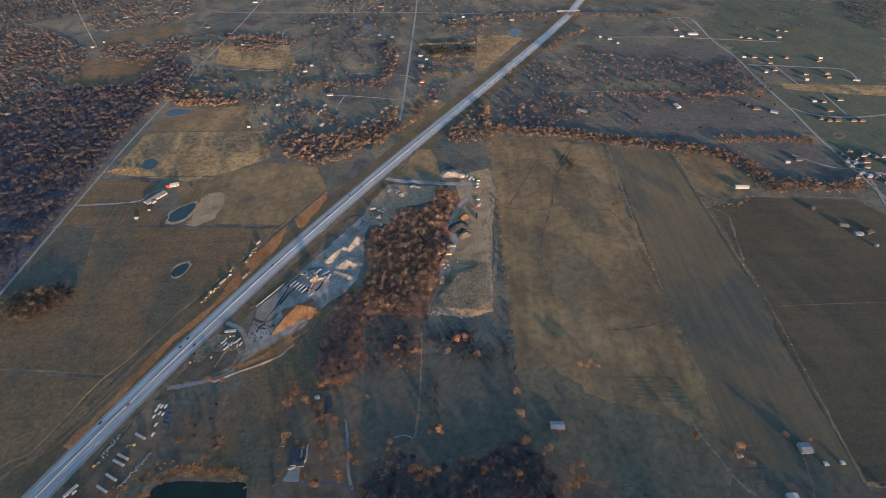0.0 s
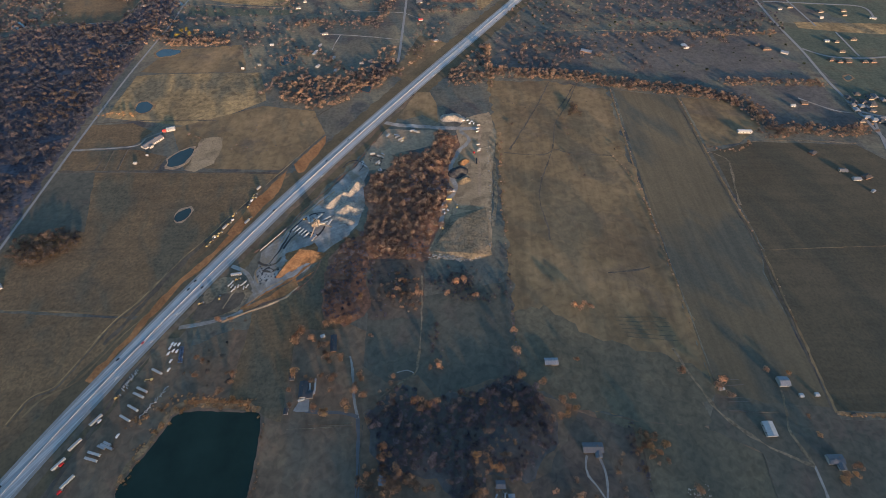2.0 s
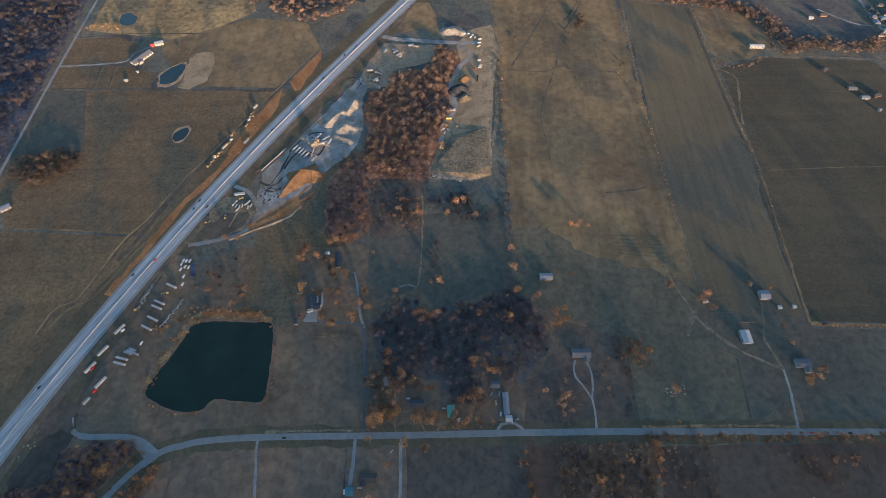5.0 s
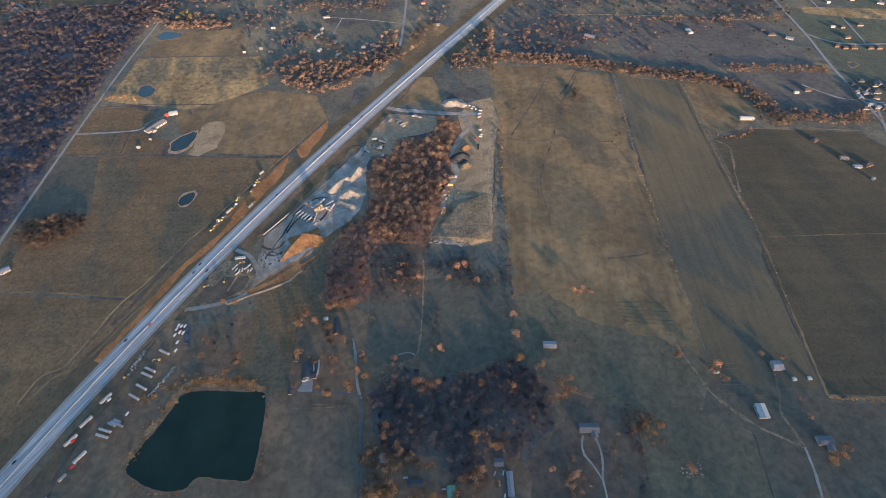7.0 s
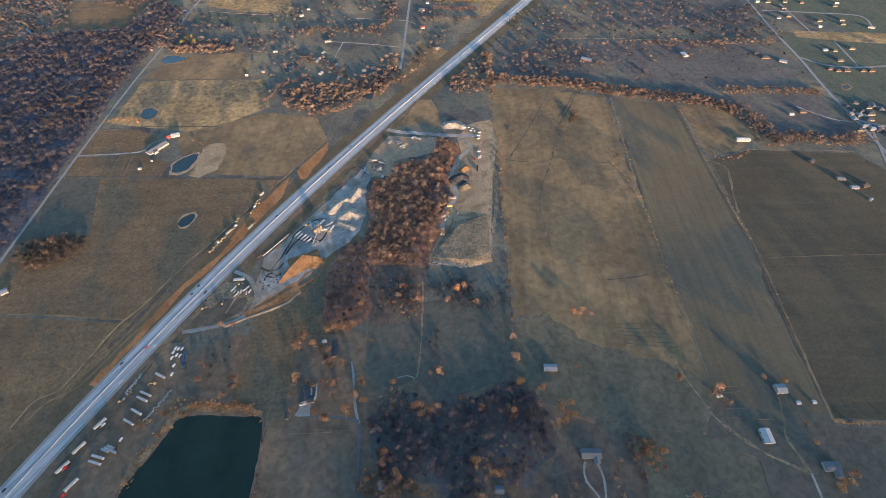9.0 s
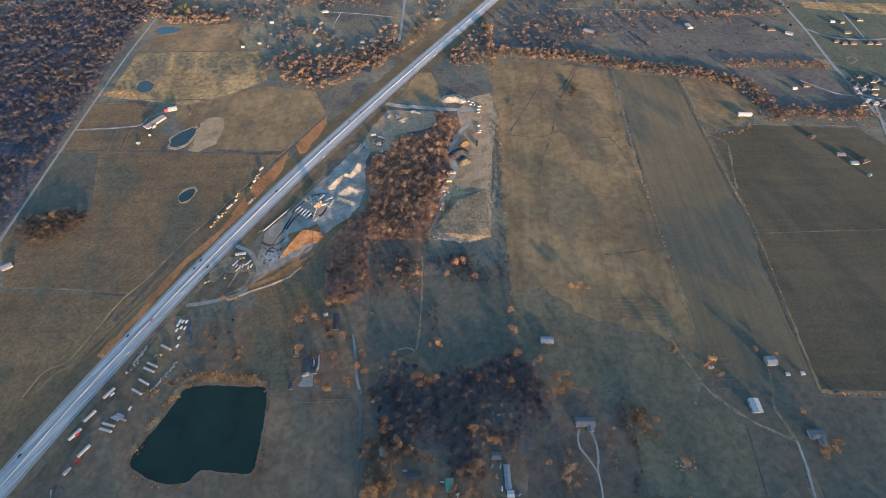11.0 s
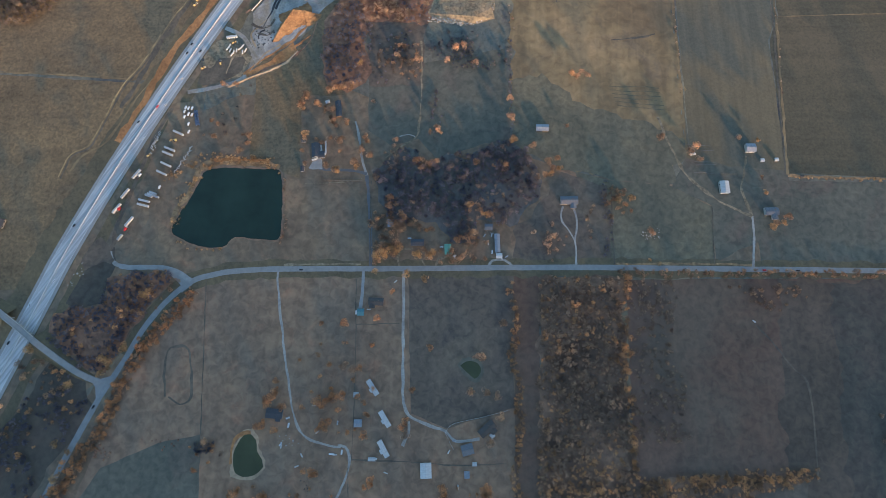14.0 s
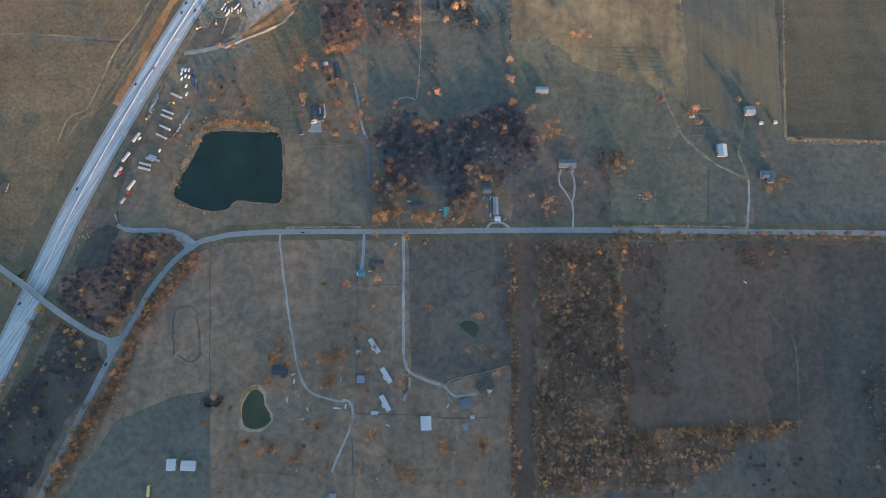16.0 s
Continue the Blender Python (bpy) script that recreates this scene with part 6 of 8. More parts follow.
def building(name, at, L, W, turn, wall, rise, roof, walls, lb, hip=0.0, wing=None, chimney=False, openings=True, cat="house", group=""):
    """A building: walls, a roof with overhang, windows, a door, and if asked a wing and a chimney."""
    e = new(name)
    L, W = L * 0.87, W * 0.87
    rise *= 0.6
    bm = bmesh.new()
    wall_mesh(bm, L, W, wall, rise, not hip)
    wo = part("wall", bm, M[walls], e)
    bm = bmesh.new()
    roof_mesh(bm, L, W, wall, rise, 0.5, hip * W / 2)
    bmesh.ops.recalc_face_normals(bm, faces=bm.faces)
    ro = part("roof", bm, M[roof], e)
    bm = bmesh.new()
    box(bm, 0, 0, wall + rise + 0.2, L + 0.9 - hip * W, 0.4, 0.12)
    part("ridge_cap", bm, M[roof], ro)
    if openings:
        n = max(1, int(L / 6))
        for i in range(n):
            x = -L / 2 + L * (i + 0.5) / n
            for s in (-1, 1):
                bm = bmesh.new()
                box(bm, x, s * (W / 2 + 0.03), wall * 0.38, 1.5, 0.1, wall * 0.4)
                part("window", bm, M["pane"], e)
        bm = bmesh.new()
        box(bm, L * 0.5 + 0.03, 0, 0.0, 0.1, min(3.0, W * 0.4), wall * 0.75)
        part("door", bm, M["door"], e)
    if chimney:
        bm = bmesh.new()
        box(bm, L * 0.2, W * 0.15, wall, 0.9, 0.7, rise + 1.0)
        part("chimney", bm, M["brick_wall"], ro)
    if wing:
        wx, wl, ww = wing[0] * 0.87, wing[1] * 0.87, wing[2] * 0.87
        bm = bmesh.new()
        wall_mesh(bm, wl, ww, wall * 0.95, rise * 0.75)
        bm2 = bmesh.new()
        roof_mesh(bm2, wl, ww, wall * 0.95, rise * 0.75, 0.5)
        bmesh.ops.recalc_face_normals(bm2, faces=bm2.faces)
        for b, nm, mt in ((bm, "wing_wall", walls), (bm2, "wing_roof", roof)):
            bmesh.ops.transform(b, matrix=pose(wx, -W / 2 - wl / 2 + 1.5, 0, 0, 0, 90), verts=b.verts)
            part(nm, b, M[mt], e)
    e.matrix_world = pose(at[0], at[1], 0.0, 0, 0, turn)
    return tagged(e, lb, cat, group)


building("pole_barn", (137.7, 247.8), 19, 10, 0, 4, 2.0, "grey_metal", "wood", "open pole barn with pale grey metal roof in pasture", cat="barn")
building("barn", (379.0, 160.7), 19, 13, 90, 4.5, 2.2, "white_metal", "white_wall", "large barn with white metal roof beside a farm track", cat="barn")
building("barn", (422.9, 218.2), 14, 13, 0, 4.5, 3.0, "grey_metal", "white_wall", "square barn with silvery metal roof", cat="barn")
building("shed", (437.4, 200.8), 5, 4.5, 0, 2.5, 0.8, "white_metal", "white_wall", "small white garden shed on grass", cat="shed", openings=False)
building("shed", (457.0, 201.7), 5, 4.5, 0, 2.5, 0.8, "white_metal", "white_wall", "small white garden shed on grass", cat="shed", openings=False)
building("farmhouse", (437.7, 127.2), 20, 11, 0, 3.2, 2.6, "light_shingle", "white_wall", "farmhouse with pale blue-grey roof at a drive's end", wing=(4, 9, 8), chimney=True)
building("shed", (487.5, 177.2), 5, 3.5, 10, 2.5, 1.0, "brown_shingle", "brick_wall", "small brown shed in a hedge", cat="shed", openings=False)
building("shed", (343.1, 209.7), 7, 3, 10, 2.5, 0.8, "white_metal", "white_wall", "white lean-to under rusty trees", cat="shed", openings=False)
building("house", (168.6, 141.9), 26, 12, 0, 3.0, 2.8, "light_shingle", "tan_wall", "long house with grey shingle roof in shade", wing=(6, 8, 8), chimney=True)
building("house", (-147.1, 276.8), 27, 8.5, 97, 3.0, 2.2, "shingle", "brick_wall", "long dark-roofed house among rusty trees", chimney=True)
building("shed", (-163.4, 288.0), 6, 4, 20, 2.5, 1.0, "white_metal", "white_wall", "small white shed under trees", cat="shed", openings=False)
building("house", (-175.0, 213.5), 23, 12, 95, 3.4, 3.4, "shingle", "white_wall", "dark-roofed house with bright white walls", wing=(-8, 9, 10), chimney=True)
# low white strips added to stand for sun on the house's walls
for pts in ([(-163, 228), (-162, 209), (-169, 208)], [(-169, 222), (-168, 213), (-174, 207), (-173, 202), (-180, 200)]):
    bm = bmesh.new()
    ribbon_mesh(bm, smooth_line(pts, 3.0), 1.8, 2.0, 1.9)
    tagged(part("porch_wall", bm, M["white_fence"]), "added white strip for sunlit walls of a dark-roofed house", "wall")
building("garage", (-192.9, 228.6), 6, 5, 0, 2.6, 1.2, "shingle", "white_wall", "small dark-roofed garage with white walls", cat="shed")
building("garage", (-191.6, 186.5), 8, 5, 90, 2.6, 1.2, "shingle", "white_wall", "small dark-roofed garage with white walls", cat="shed")
building("cottage", (-69.6, 109.8), 11, 8, 92, 2.8, 1.6, "grey_metal", "white_wall", "small house with blue-grey metal roof")
building("mobile_home", (-33.7, 83.3), 19, 9, 0, 2.8, 1.4, "shingle", "white_wall", "dark grey roofed mobile home behind a hedge")
building("house", (6.2, 74.1), 15, 9, 92, 3.0, 1.8, "green_metal", "white_wall", "house with green metal roof beside the road")
building("shed", (60.0, 104.5), 11, 9, 0, 2.8, 1.2, "light_shingle", "tan_wall", "weathered grey shed beside a wood", cat="shed")
building("mobile_home", (71.0, 82.7), 28, 7, 91, 2.8, 1.0, "grey_metal", "white_wall", "long pale mobile home beside the road")
building("shed", (73.0, 65.7), 8, 7, 0, 2.8, 1.0, "white_metal", "white_wall", "small bright white building beside the road", cat="shed")
building("house", (-85.3, 5.8), 21, 10, -3, 3.0, 2.4, "brown_shingle", "brick_wall", "brown-roofed brick house beside a drive", wing=(-5, 6, 7), chimney=True)
building("garage", (-104.1, -7.5), 9, 9, 0, 3.0, 1.4, "teal_metal", "white_wall", "square garage with teal metal roof", cat="shed")
building("mobile_home", (-202.8, -129.1), 22, 12, -5, 2.8, 1.6, "shingle", "white_wall", "dark-roofed mobile home with a white porch", wing=(6, 5, 6))
for q, a in (((-85.7, -98.9), -55), ((-69.9, -135.0), -57), ((-70.6, -168.4), -60)):
    building("mobile_home", q, 23, 6, a, 2.8, 0.9, "white_metal", "white_wall", "white single-wide mobile home with a porch", wing=(2, 4, 5), group="mobile homes")
building("shed", (-105.5, -107.3), 6, 6, 0, 2.5, 1.2, "white_metal", "tan_wall", "small pale shed under a tree", cat="shed", openings=False)
building("cabin", (-101.7, -139.9), 10, 9, 0, 2.8, 1.6, "grey_metal", "tan_wall", "small cabin with grey metal roof")
building("barn", (-19.8, -191.9), 18, 14, 92, 4.2, 2.4, "white_metal", "white_wall", "white metal barn near mobile homes", cat="barn")
building("shed", (-83.7, -179.9), 9, 4, 0, 2.5, 0.8, "white_metal", "white_wall", "long low white shed on grass", cat="shed", openings=False)
building("house", (52.8, -146.0), 24, 11, 40, 3.2, 3.0, "brown_shingle", "brick_wall", "brick house with dark brown roof", wing=(5, 7, 8), chimney=True)
building("shed", (59.0, -153.5), 5, 5, 40, 2.6, 1.0, "white_metal", "white_wall", "small white shed behind a house", cat="shed", openings=False)
building("house", (29.2, -169.1), 15, 13, 15, 3.2, 2.6, "light_shingle", "brick_wall", "square house with pale roof")
building("shed", (28.3, -196.6), 8, 6, 92, 2.6, 1.2, "grey_metal", "white_wall", "small grey shed behind a house", cat="shed", openings=False)
building("shed", (37.5, -185.2), 5, 4, 0, 2.5, 1.0, "white_metal", "white_wall", "small white shed behind a house", cat="shed", openings=False)
building("barn", (-327.8, -239.9), 14, 12, 90, 4.0, 2.0, "white_metal", "white_wall", "white metal barn in green pasture", cat="barn")
building("barn", (-307.0, -241.2), 19, 12, -2, 4.0, 2.0, "white_metal", "white_wall", "white metal barn with skylights", cat="barn")
building("shed", (-131.0, -277.1), 9, 8, 0, 2.8, 1.0, "grey_metal", "white_wall", "pale metal-roofed shed beside brush", cat="shed")
building("house", (-585.9, 108.2), 14, 12, 80, 3.0, 2.6, "brown_shingle", "tan_wall", "tan house beside the highway fields")
building("farmhouse", (-562.8, 713.5), 48, 16, 58, 3.6, 4.0, "light_shingle", "white_wall", "long white farmhouse with pale roof", wing=(-12, 8, 9), chimney=True)
building("barn", (-542.6, 755.1), 18, 11, 20, 4.0, 2.4, "white_metal", "white_wall", "white barn behind a farmhouse", cat="barn")
building("barn", (-554.1, 749.6), 7, 6, 20, 3.0, 2.0, "red_metal", "red_metal", "small red barn beside a farmhouse", cat="barn")
building("shed", (-570.4, 651.1), 6, 5, 0, 2.6, 1.2, "white_metal", "white_wall", "white shed in a paddock", cat="shed", openings=False)
building("shed", (-557.3, 674.0), 4, 3, 0, 2.4, 0.8, "white_metal", "white_wall", "tiny white shed in a paddock", cat="shed", openings=False)
building("house", (-654.7, 370.9), 16, 11, 40, 3.0, 2.4, "grey_metal", "white_wall", "grey-roofed house beside a copse")
building("poultry_barn", (595.4, 731.9), 30, 9, -2, 4.0, 2.0, "white_metal", "white_wall", "long bright white barn in a brown field", cat="barn")

def far_house(q, L, W, a, rf, wl):
    n = turn_of("far_house")
    if rf == "white_metal" and n % 2:
        rf = "grey_metal"
    word = {"red_metal": "red-roofed", "brown_shingle": "brown-roofed", "white_metal": "white-roofed", "light_shingle": "pale-roofed", "grey_metal": "grey-roofed", "shingle": "dark-roofed"}[rf]
    side = {"white_wall": "white siding", "tan_wall": "tan siding lit by low sun", "brick_wall": "brick walls"}[wl]
    building("house", q, L * 0.86, W * 0.86, a, 2.8, 2.6 if "shingle" in rf else 1.8, rf, wl, "far %s house with %s" % (word, side), 0.8 if n % 3 and "shingle" in rf else 0.0, None, "shingle" in rf)


far_house((-54.5, 1233.1), 15, 10, 10, "red_metal", "white_wall")
far_house((-136.7, 1426.0), 16, 12, 0, "brown_shingle", "tan_wall")
far_house((-63.1, 1419.9), 18, 9, -5, "white_metal", "white_wall")
far_house((-60.9, 1346.5), 22, 16, 0, "light_shingle", "white_wall")
far_house((-306.8, 1059.5), 26, 7, 70, "white_metal", "white_wall")
far_house((-300.6, 1095.9), 14, 6, 60, "white_metal", "white_wall")
far_house((-298.2, 1157.1), 20, 9, 10, "light_shingle", "white_wall")
far_house((-258.4, 1032.4), 16, 9, 70, "grey_metal", "white_wall")
far_house((-188.5, 1008.6), 14, 9, 0, "light_shingle", "white_wall")
far_house((-167.4, 1016.7), 14, 9, 0, "light_shingle", "white_wall")
far_house((-289.4, 996.5), 14, 8, 60, "grey_metal", "white_wall")
far_house((-244.9, 974.2), 16, 8, 80, "grey_metal", "tan_wall")
far_house((-397.7, 1312.5), 16, 12, 20, "light_shingle", "white_wall")
far_house((-386.1, 1353.1), 12, 8, 10, "light_shingle", "white_wall")
far_house((255.5, 1749.0), 20, 12, 0, "white_metal", "white_wall")
far_house((219.7, 1800.2), 14, 9, 0, "white_metal", "white_wall")
far_house((-231.2, 1920.0), 28, 16, 0, "brown_shingle", "tan_wall")
far_house((-175.5, 1759.7), 14, 9, 0, "light_shingle", "tan_wall")
far_house((-139.6, 1777.5), 14, 9, 0, "light_shingle", "tan_wall")
far_house((-207.9, 1604.8), 14, 9, 0, "white_metal", "white_wall")
far_house((-164.2, 1582.5), 12, 8, 0, "grey_metal", "white_wall")
far_house((-395.1, 1670.1), 12, 8, 0, "grey_metal", "white_wall")
far_house((-458.3, 1730.1), 12, 8, 0, "grey_metal", "white_wall")
far_house((45.8, 1760.4), 14, 10, 0, "brown_shingle", "tan_wall")
far_house((81.5, 1784.6), 14, 10, 0, "white_metal", "white_wall")
far_house((-823.9, 1345.4), 20, 12, 10, "light_shingle", "white_wall")
far_house((-838.6, 1333.5), 14, 9, 10, "grey_metal", "white_wall")
far_house((-1162.9, 1809.5), 26, 12, 10, "white_metal", "white_wall")
far_house((-1003.7, 1864.4), 24, 14, 20, "brown_shingle", "tan_wall")
far_house((-824.5, 1697.6), 14, 20, 60, "brown_shingle", "tan_wall")
far_house((-1125.5, 1513.0), 14, 10, 0, "white_metal", "tan_wall")
far_house((-1112.7, 1557.5), 7, 5, 0, "white_metal", "white_wall")
far_house((-1092.6, 1064.1), 16, 10, 20, "white_metal", "white_wall")
far_house((-738.8, 1984.3), 24, 14, 10, "white_metal", "white_wall")
far_house((-462.9, 988.5), 8, 6, 0, "white_metal", "white_wall")
far_house((-427.9, 1004.3), 9, 6, 0, "white_metal", "tan_wall")
far_house((-421.1, 1101.1), 12, 8, 0, "white_metal", "white_wall")
far_house((-645.7, 1527.0), 14, 9, 0, "grey_metal", "white_wall")
far_house((-585.2, 1540.6), 14, 9, 0, "grey_metal", "white_wall")
far_house((-45.1, 1393.0), 12, 7, 0, "grey_metal", "white_wall")
far_house((-14.5, 1116.0), 14, 9, 30, "grey_metal", "tan_wall")
far_house((351.7, 1057.1), 34, 16, -25, "grey_metal", "brick_wall")
far_house((597.5, 1077.0), 26, 16, 100, "white_metal", "white_wall")
far_house((790.7, 1061.4), 26, 14, 0, "brown_shingle", "brick_wall")
far_house((826.4, 1042.9), 22, 14, -30, "grey_metal", "white_wall")
far_house((777.0, 1080.0), 14, 10, 0, "brown_shingle", "brick_wall")
far_house((842.6, 1591.1), 40, 20, 0, "white_metal", "white_wall")
far_house((798.7, 1570.9), 18, 10, 0, "white_metal", "white_wall")
far_house((802.2, 1630.3), 16, 8, 0, "grey_metal", "white_wall")
far_house((554.6, 1550.5), 18, 9, 0, "white_metal", "white_wall")
far_house((528.4, 1571.9), 10, 8, 0, "grey_metal", "white_wall")
far_house((570.5, 1514.7), 10, 7, 0, "grey_metal", "white_wall")
far_house((989.5, 1561.3), 18, 12, 0, "brown_shingle", "tan_wall")
far_house((1012.2, 1550.3), 18, 12, 0, "brown_shingle", "tan_wall")
far_house((1043.9, 1539.3), 14, 10, 0, "brown_shingle", "tan_wall")
far_house((1112.4, 1553.2), 20, 12, 0, "light_shingle", "tan_wall")
far_house((1140.9, 1616.8), 14, 9, 0, "brown_shingle", "tan_wall")
far_house((1166.3, 1610.7), 14, 9, 0, "brown_shingle", "tan_wall")
far_house((918.2, 1390.3), 14, 10, 0, "white_metal", "white_wall")
far_house((948.8, 1389.6), 20, 12, 0, "brown_shingle", "tan_wall")
far_house((998.0, 1388.6), 14, 10, 0, "brown_shingle", "tan_wall")
far_house((974.0, 1346.1), 16, 10, 0, "brown_shingle", "tan_wall")
far_house((961.0, 1293.3), 18, 12, 0, "brown_shingle", "tan_wall")
far_house((929.2, 1282.1), 14, 10, 0, "light_shingle", "white_wall")
far_house((1043.1, 1383.2), 16, 12, 0, "brown_shingle", "brick_wall")
far_house((1030.8, 1264.6), 20, 14, 10, "brown_shingle", "tan_wall")
far_house((1013.9, 1227.3), 12, 8, 0, "white_metal", "white_wall")
far_house((1124.9, 1359.9), 22, 14, 20, "brown_shingle", "tan_wall")
far_house((1141.9, 1376.8), 14, 8, 0, "white_metal", "white_wall")
far_house((1094.9, 1267.2), 18, 12, 0, "brown_shingle", "tan_wall")
far_house((1083.5, 1240.8), 16, 8, 0, "brown_shingle", "tan_wall")
far_house((1148.0, 1221.0), 20, 9, -20, "white_metal", "white_wall")
far_house((957.8, 1098.6), 14, 10, 0, "grey_metal", "white_wall")
far_house((980.4, 1095.0), 14, 10, 0, "brown_shingle", "tan_wall")
far_house((1028.6, 1106.9), 20, 14, 0, "brown_shingle", "tan_wall")
far_house((966.3, 1046.4), 18, 12, 0, "brown_shingle", "tan_wall")
far_house((919.8, 1006.8), 18, 13, 0, "brown_shingle", "brick_wall")
far_house((933.7, 998.2), 16, 13, 0, "brown_shingle", "brick_wall")
far_house((954.0, 997.8), 18, 13, 0, "brown_shingle", "brick_wall")
far_house((991.8, 997.2), 18, 13, 0, "brown_shingle", "brick_wall")
far_house((1012.0, 996.9), 18, 13, 0, "brown_shingle", "brick_wall")
far_house((763.5, 829.4), 18, 13, 0, "brown_shingle", "brick_wall")
far_house((735.0, 819.4), 12, 8, 0, "white_metal", "white_wall")
far_house((695.7, 665.6), 18, 12, 30, "shingle", "brick_wall")
far_house((723.4, 614.6), 18, 12, -10, "light_shingle", "tan_wall")
far_house((735.3, 591.9), 18, 10, 0, "white_metal", "white_wall")
far_house((756.8, 597.8), 22, 14, 20, "brown_shingle", "brick_wall")
far_house((745.0, 560.1), 8, 6, 30, "white_metal", "white_wall")

# housing estate at the edge of the view
r = np.random.RandomState(9)
for x, y in scatter([(880, 868), (961, 867), (884, 740), (852, 759), (856, 809)], 19, 0.9, 21):
    building("house", (x, y), r.uniform(14, 19), r.uniform(11, 14), r.choice([0, 90]), 3.2, 3.0, ["shingle", "grey_metal", "light_shingle"][r.randint(3)], "tan_wall", "grey-roofed house in a dense estate", 0.9, group="estate houses")


# ================= vehicles and machines =================
def wheel_pair(e, xs, half, radius, width):
    for x in xs:
        for s in (-1, 1):
            bm = bmesh.new()
            tube(bm, (x, s * half - width / 2, radius), (x, s * half + width / 2, radius), radius, radius, 10)
            w = part("wheel", bm, M["tyre"], e)
            bm = bmesh.new()
            tube(bm, (x, s * half - width / 2 - 0.02, radius), (x, s * half + width / 2 + 0.02, radius), radius * 0.5, radius * 0.5, 8)
            part("rim", bm, M["steel"], w)


def car(paint, van=False):
    e = new("van" if van else "car")
    bm = bmesh.new()
    L, W = (5.6, 2.0) if van else (4.7, 1.85)
    box(bm, 0, 0, 0.35, L, W, 0.5, 0.97)
    box(bm, 0, 0, 0.85, L * 0.98, W * 0.97, 0.12, 0.95)
    bmesh.ops.bevel(bm, geom=bm.edges[:], offset=0.06, segments=1, affect="EDGES")
    part("body", bm, M[paint], e)
    bm = bmesh.new()
    box(bm, -0.2 if not van else -0.5, 0, 0.95, L * (0.55 if not van else 0.78), W * 0.92, 0.52 if not van else 1.1, 0.8 if not van else 0.92)
    cabin = part("cabin", bm, M["pane"] if not van else M[paint], e)
    bm = bmesh.new()
    box(bm, -0.2 if not van else -0.5, 0, 1.47 if not van else 2.05, L * (0.44 if not van else 0.7), W * 0.74, 0.05)
    part("roof_panel", bm, M[paint], cabin)
    wheel_pair(e, (-L * 0.31, L * 0.31), W / 2 - 0.1, 0.34, 0.24)
    for s in (-1, 1):
        bm = bmesh.new()
        box(bm, L / 2, s * W * 0.36, 0.6, 0.06, 0.35, 0.16)
        part("headlight", bm, M["car_white"], e)
    return e


def semi_trailer(paint="trailer_white", L=15.5):
    e = new("semi_trailer")
    bm = bmesh.new()
    box(bm, 0, 0, 1.15, L, 2.6, 2.8)
    bmesh.ops.bevel(bm, geom=bm.edges[:], offset=0.06, segments=1, affect="EDGES")
    part("body", bm, M[paint], e)
    bm = bmesh.new()
    for s in (-0.5, 0.5):
        box(bm, 0, s, 0.85, L * 0.96, 0.2, 0.3)
    part("chassis", bm, M["steel"], e)
    wheel_pair(e, (-L * 0.40, -L * 0.32), 1.1, 0.5, 0.45)
    for s in (-1, 1):
        bm = bmesh.new()
        box(bm, L * 0.28, s * 0.9, 0, 0.15, 0.15, 0.9)
        part("landing_leg", bm, M["steel"], e)
    return e


def tractor_unit(paint="car_white"):
    e = new("truck_tractor")
    bm = bmesh.new()
    box(bm, 2.0, 0, 0.7, 2.2, 2.0, 1.4, 0.92)
    part("hood", bm, M[paint], e)
    bm = bmesh.new()
    box(bm, -0.2, 0, 0.7, 2.6, 2.45, 2.4, 0.95)
    cab = part("cab", bm, M[paint], e)
    bm = bmesh.new()
    box(bm, 1.12, 0, 1.95, 0.08, 2.1, 0.8)
    part("windscreen", bm, M["pane"], cab)
    bm = bmesh.new()
    box(bm, -0.5, 0, 0.55, 7.2, 0.9, 0.3)
    part("chassis", bm, M["steel"], e)
    wheel_pair(e, (2.4, -2.2, -3.5), 1.05, 0.5, 0.4)
    return e


def excavator():
    e = new("excavator")
    for s in (-1, 1):
        bm = bmesh.new()
        box(bm, 0, s * 1.2, 0, 4.2, 0.6, 0.9, 0.9)
        bmesh.ops.bevel(bm, geom=bm.edges[:], offset=0.15, segments=1, affect="EDGES")
        part("track", bm, M["tyre"], e)
    bm = bmesh.new()
    box(bm, -0.6, 0, 1.0, 3.6, 2.8, 1.3, 0.95)
    part("body", bm, M["yellow"], e)
    bm = bmesh.new()
    box(bm, 1.0, 0.9, 1.2, 1.5, 1.1, 1.8, 0.92)
    part("cab", bm, M["pane"], e)
    bm = bmesh.new()
    tube(bm, (0.8, -0.2, 1.8), (4.2, -0.2, 5.0), 0.35, 0.28, 6)
    part("boom", bm, M["yellow"], e)
    bm = bmesh.new()
    tube(bm, (4.2, -0.2, 5.0), (7.0, -0.2, 2.0), 0.25, 0.2, 6)
    part("stick", bm, M["yellow"], e)
    bm = bmesh.new()
    box(bm, 7.0, -0.2, 0.9, 1.0, 1.2, 1.1, 0.8)
    part("bucket", bm, M["steel"], e)
    return e


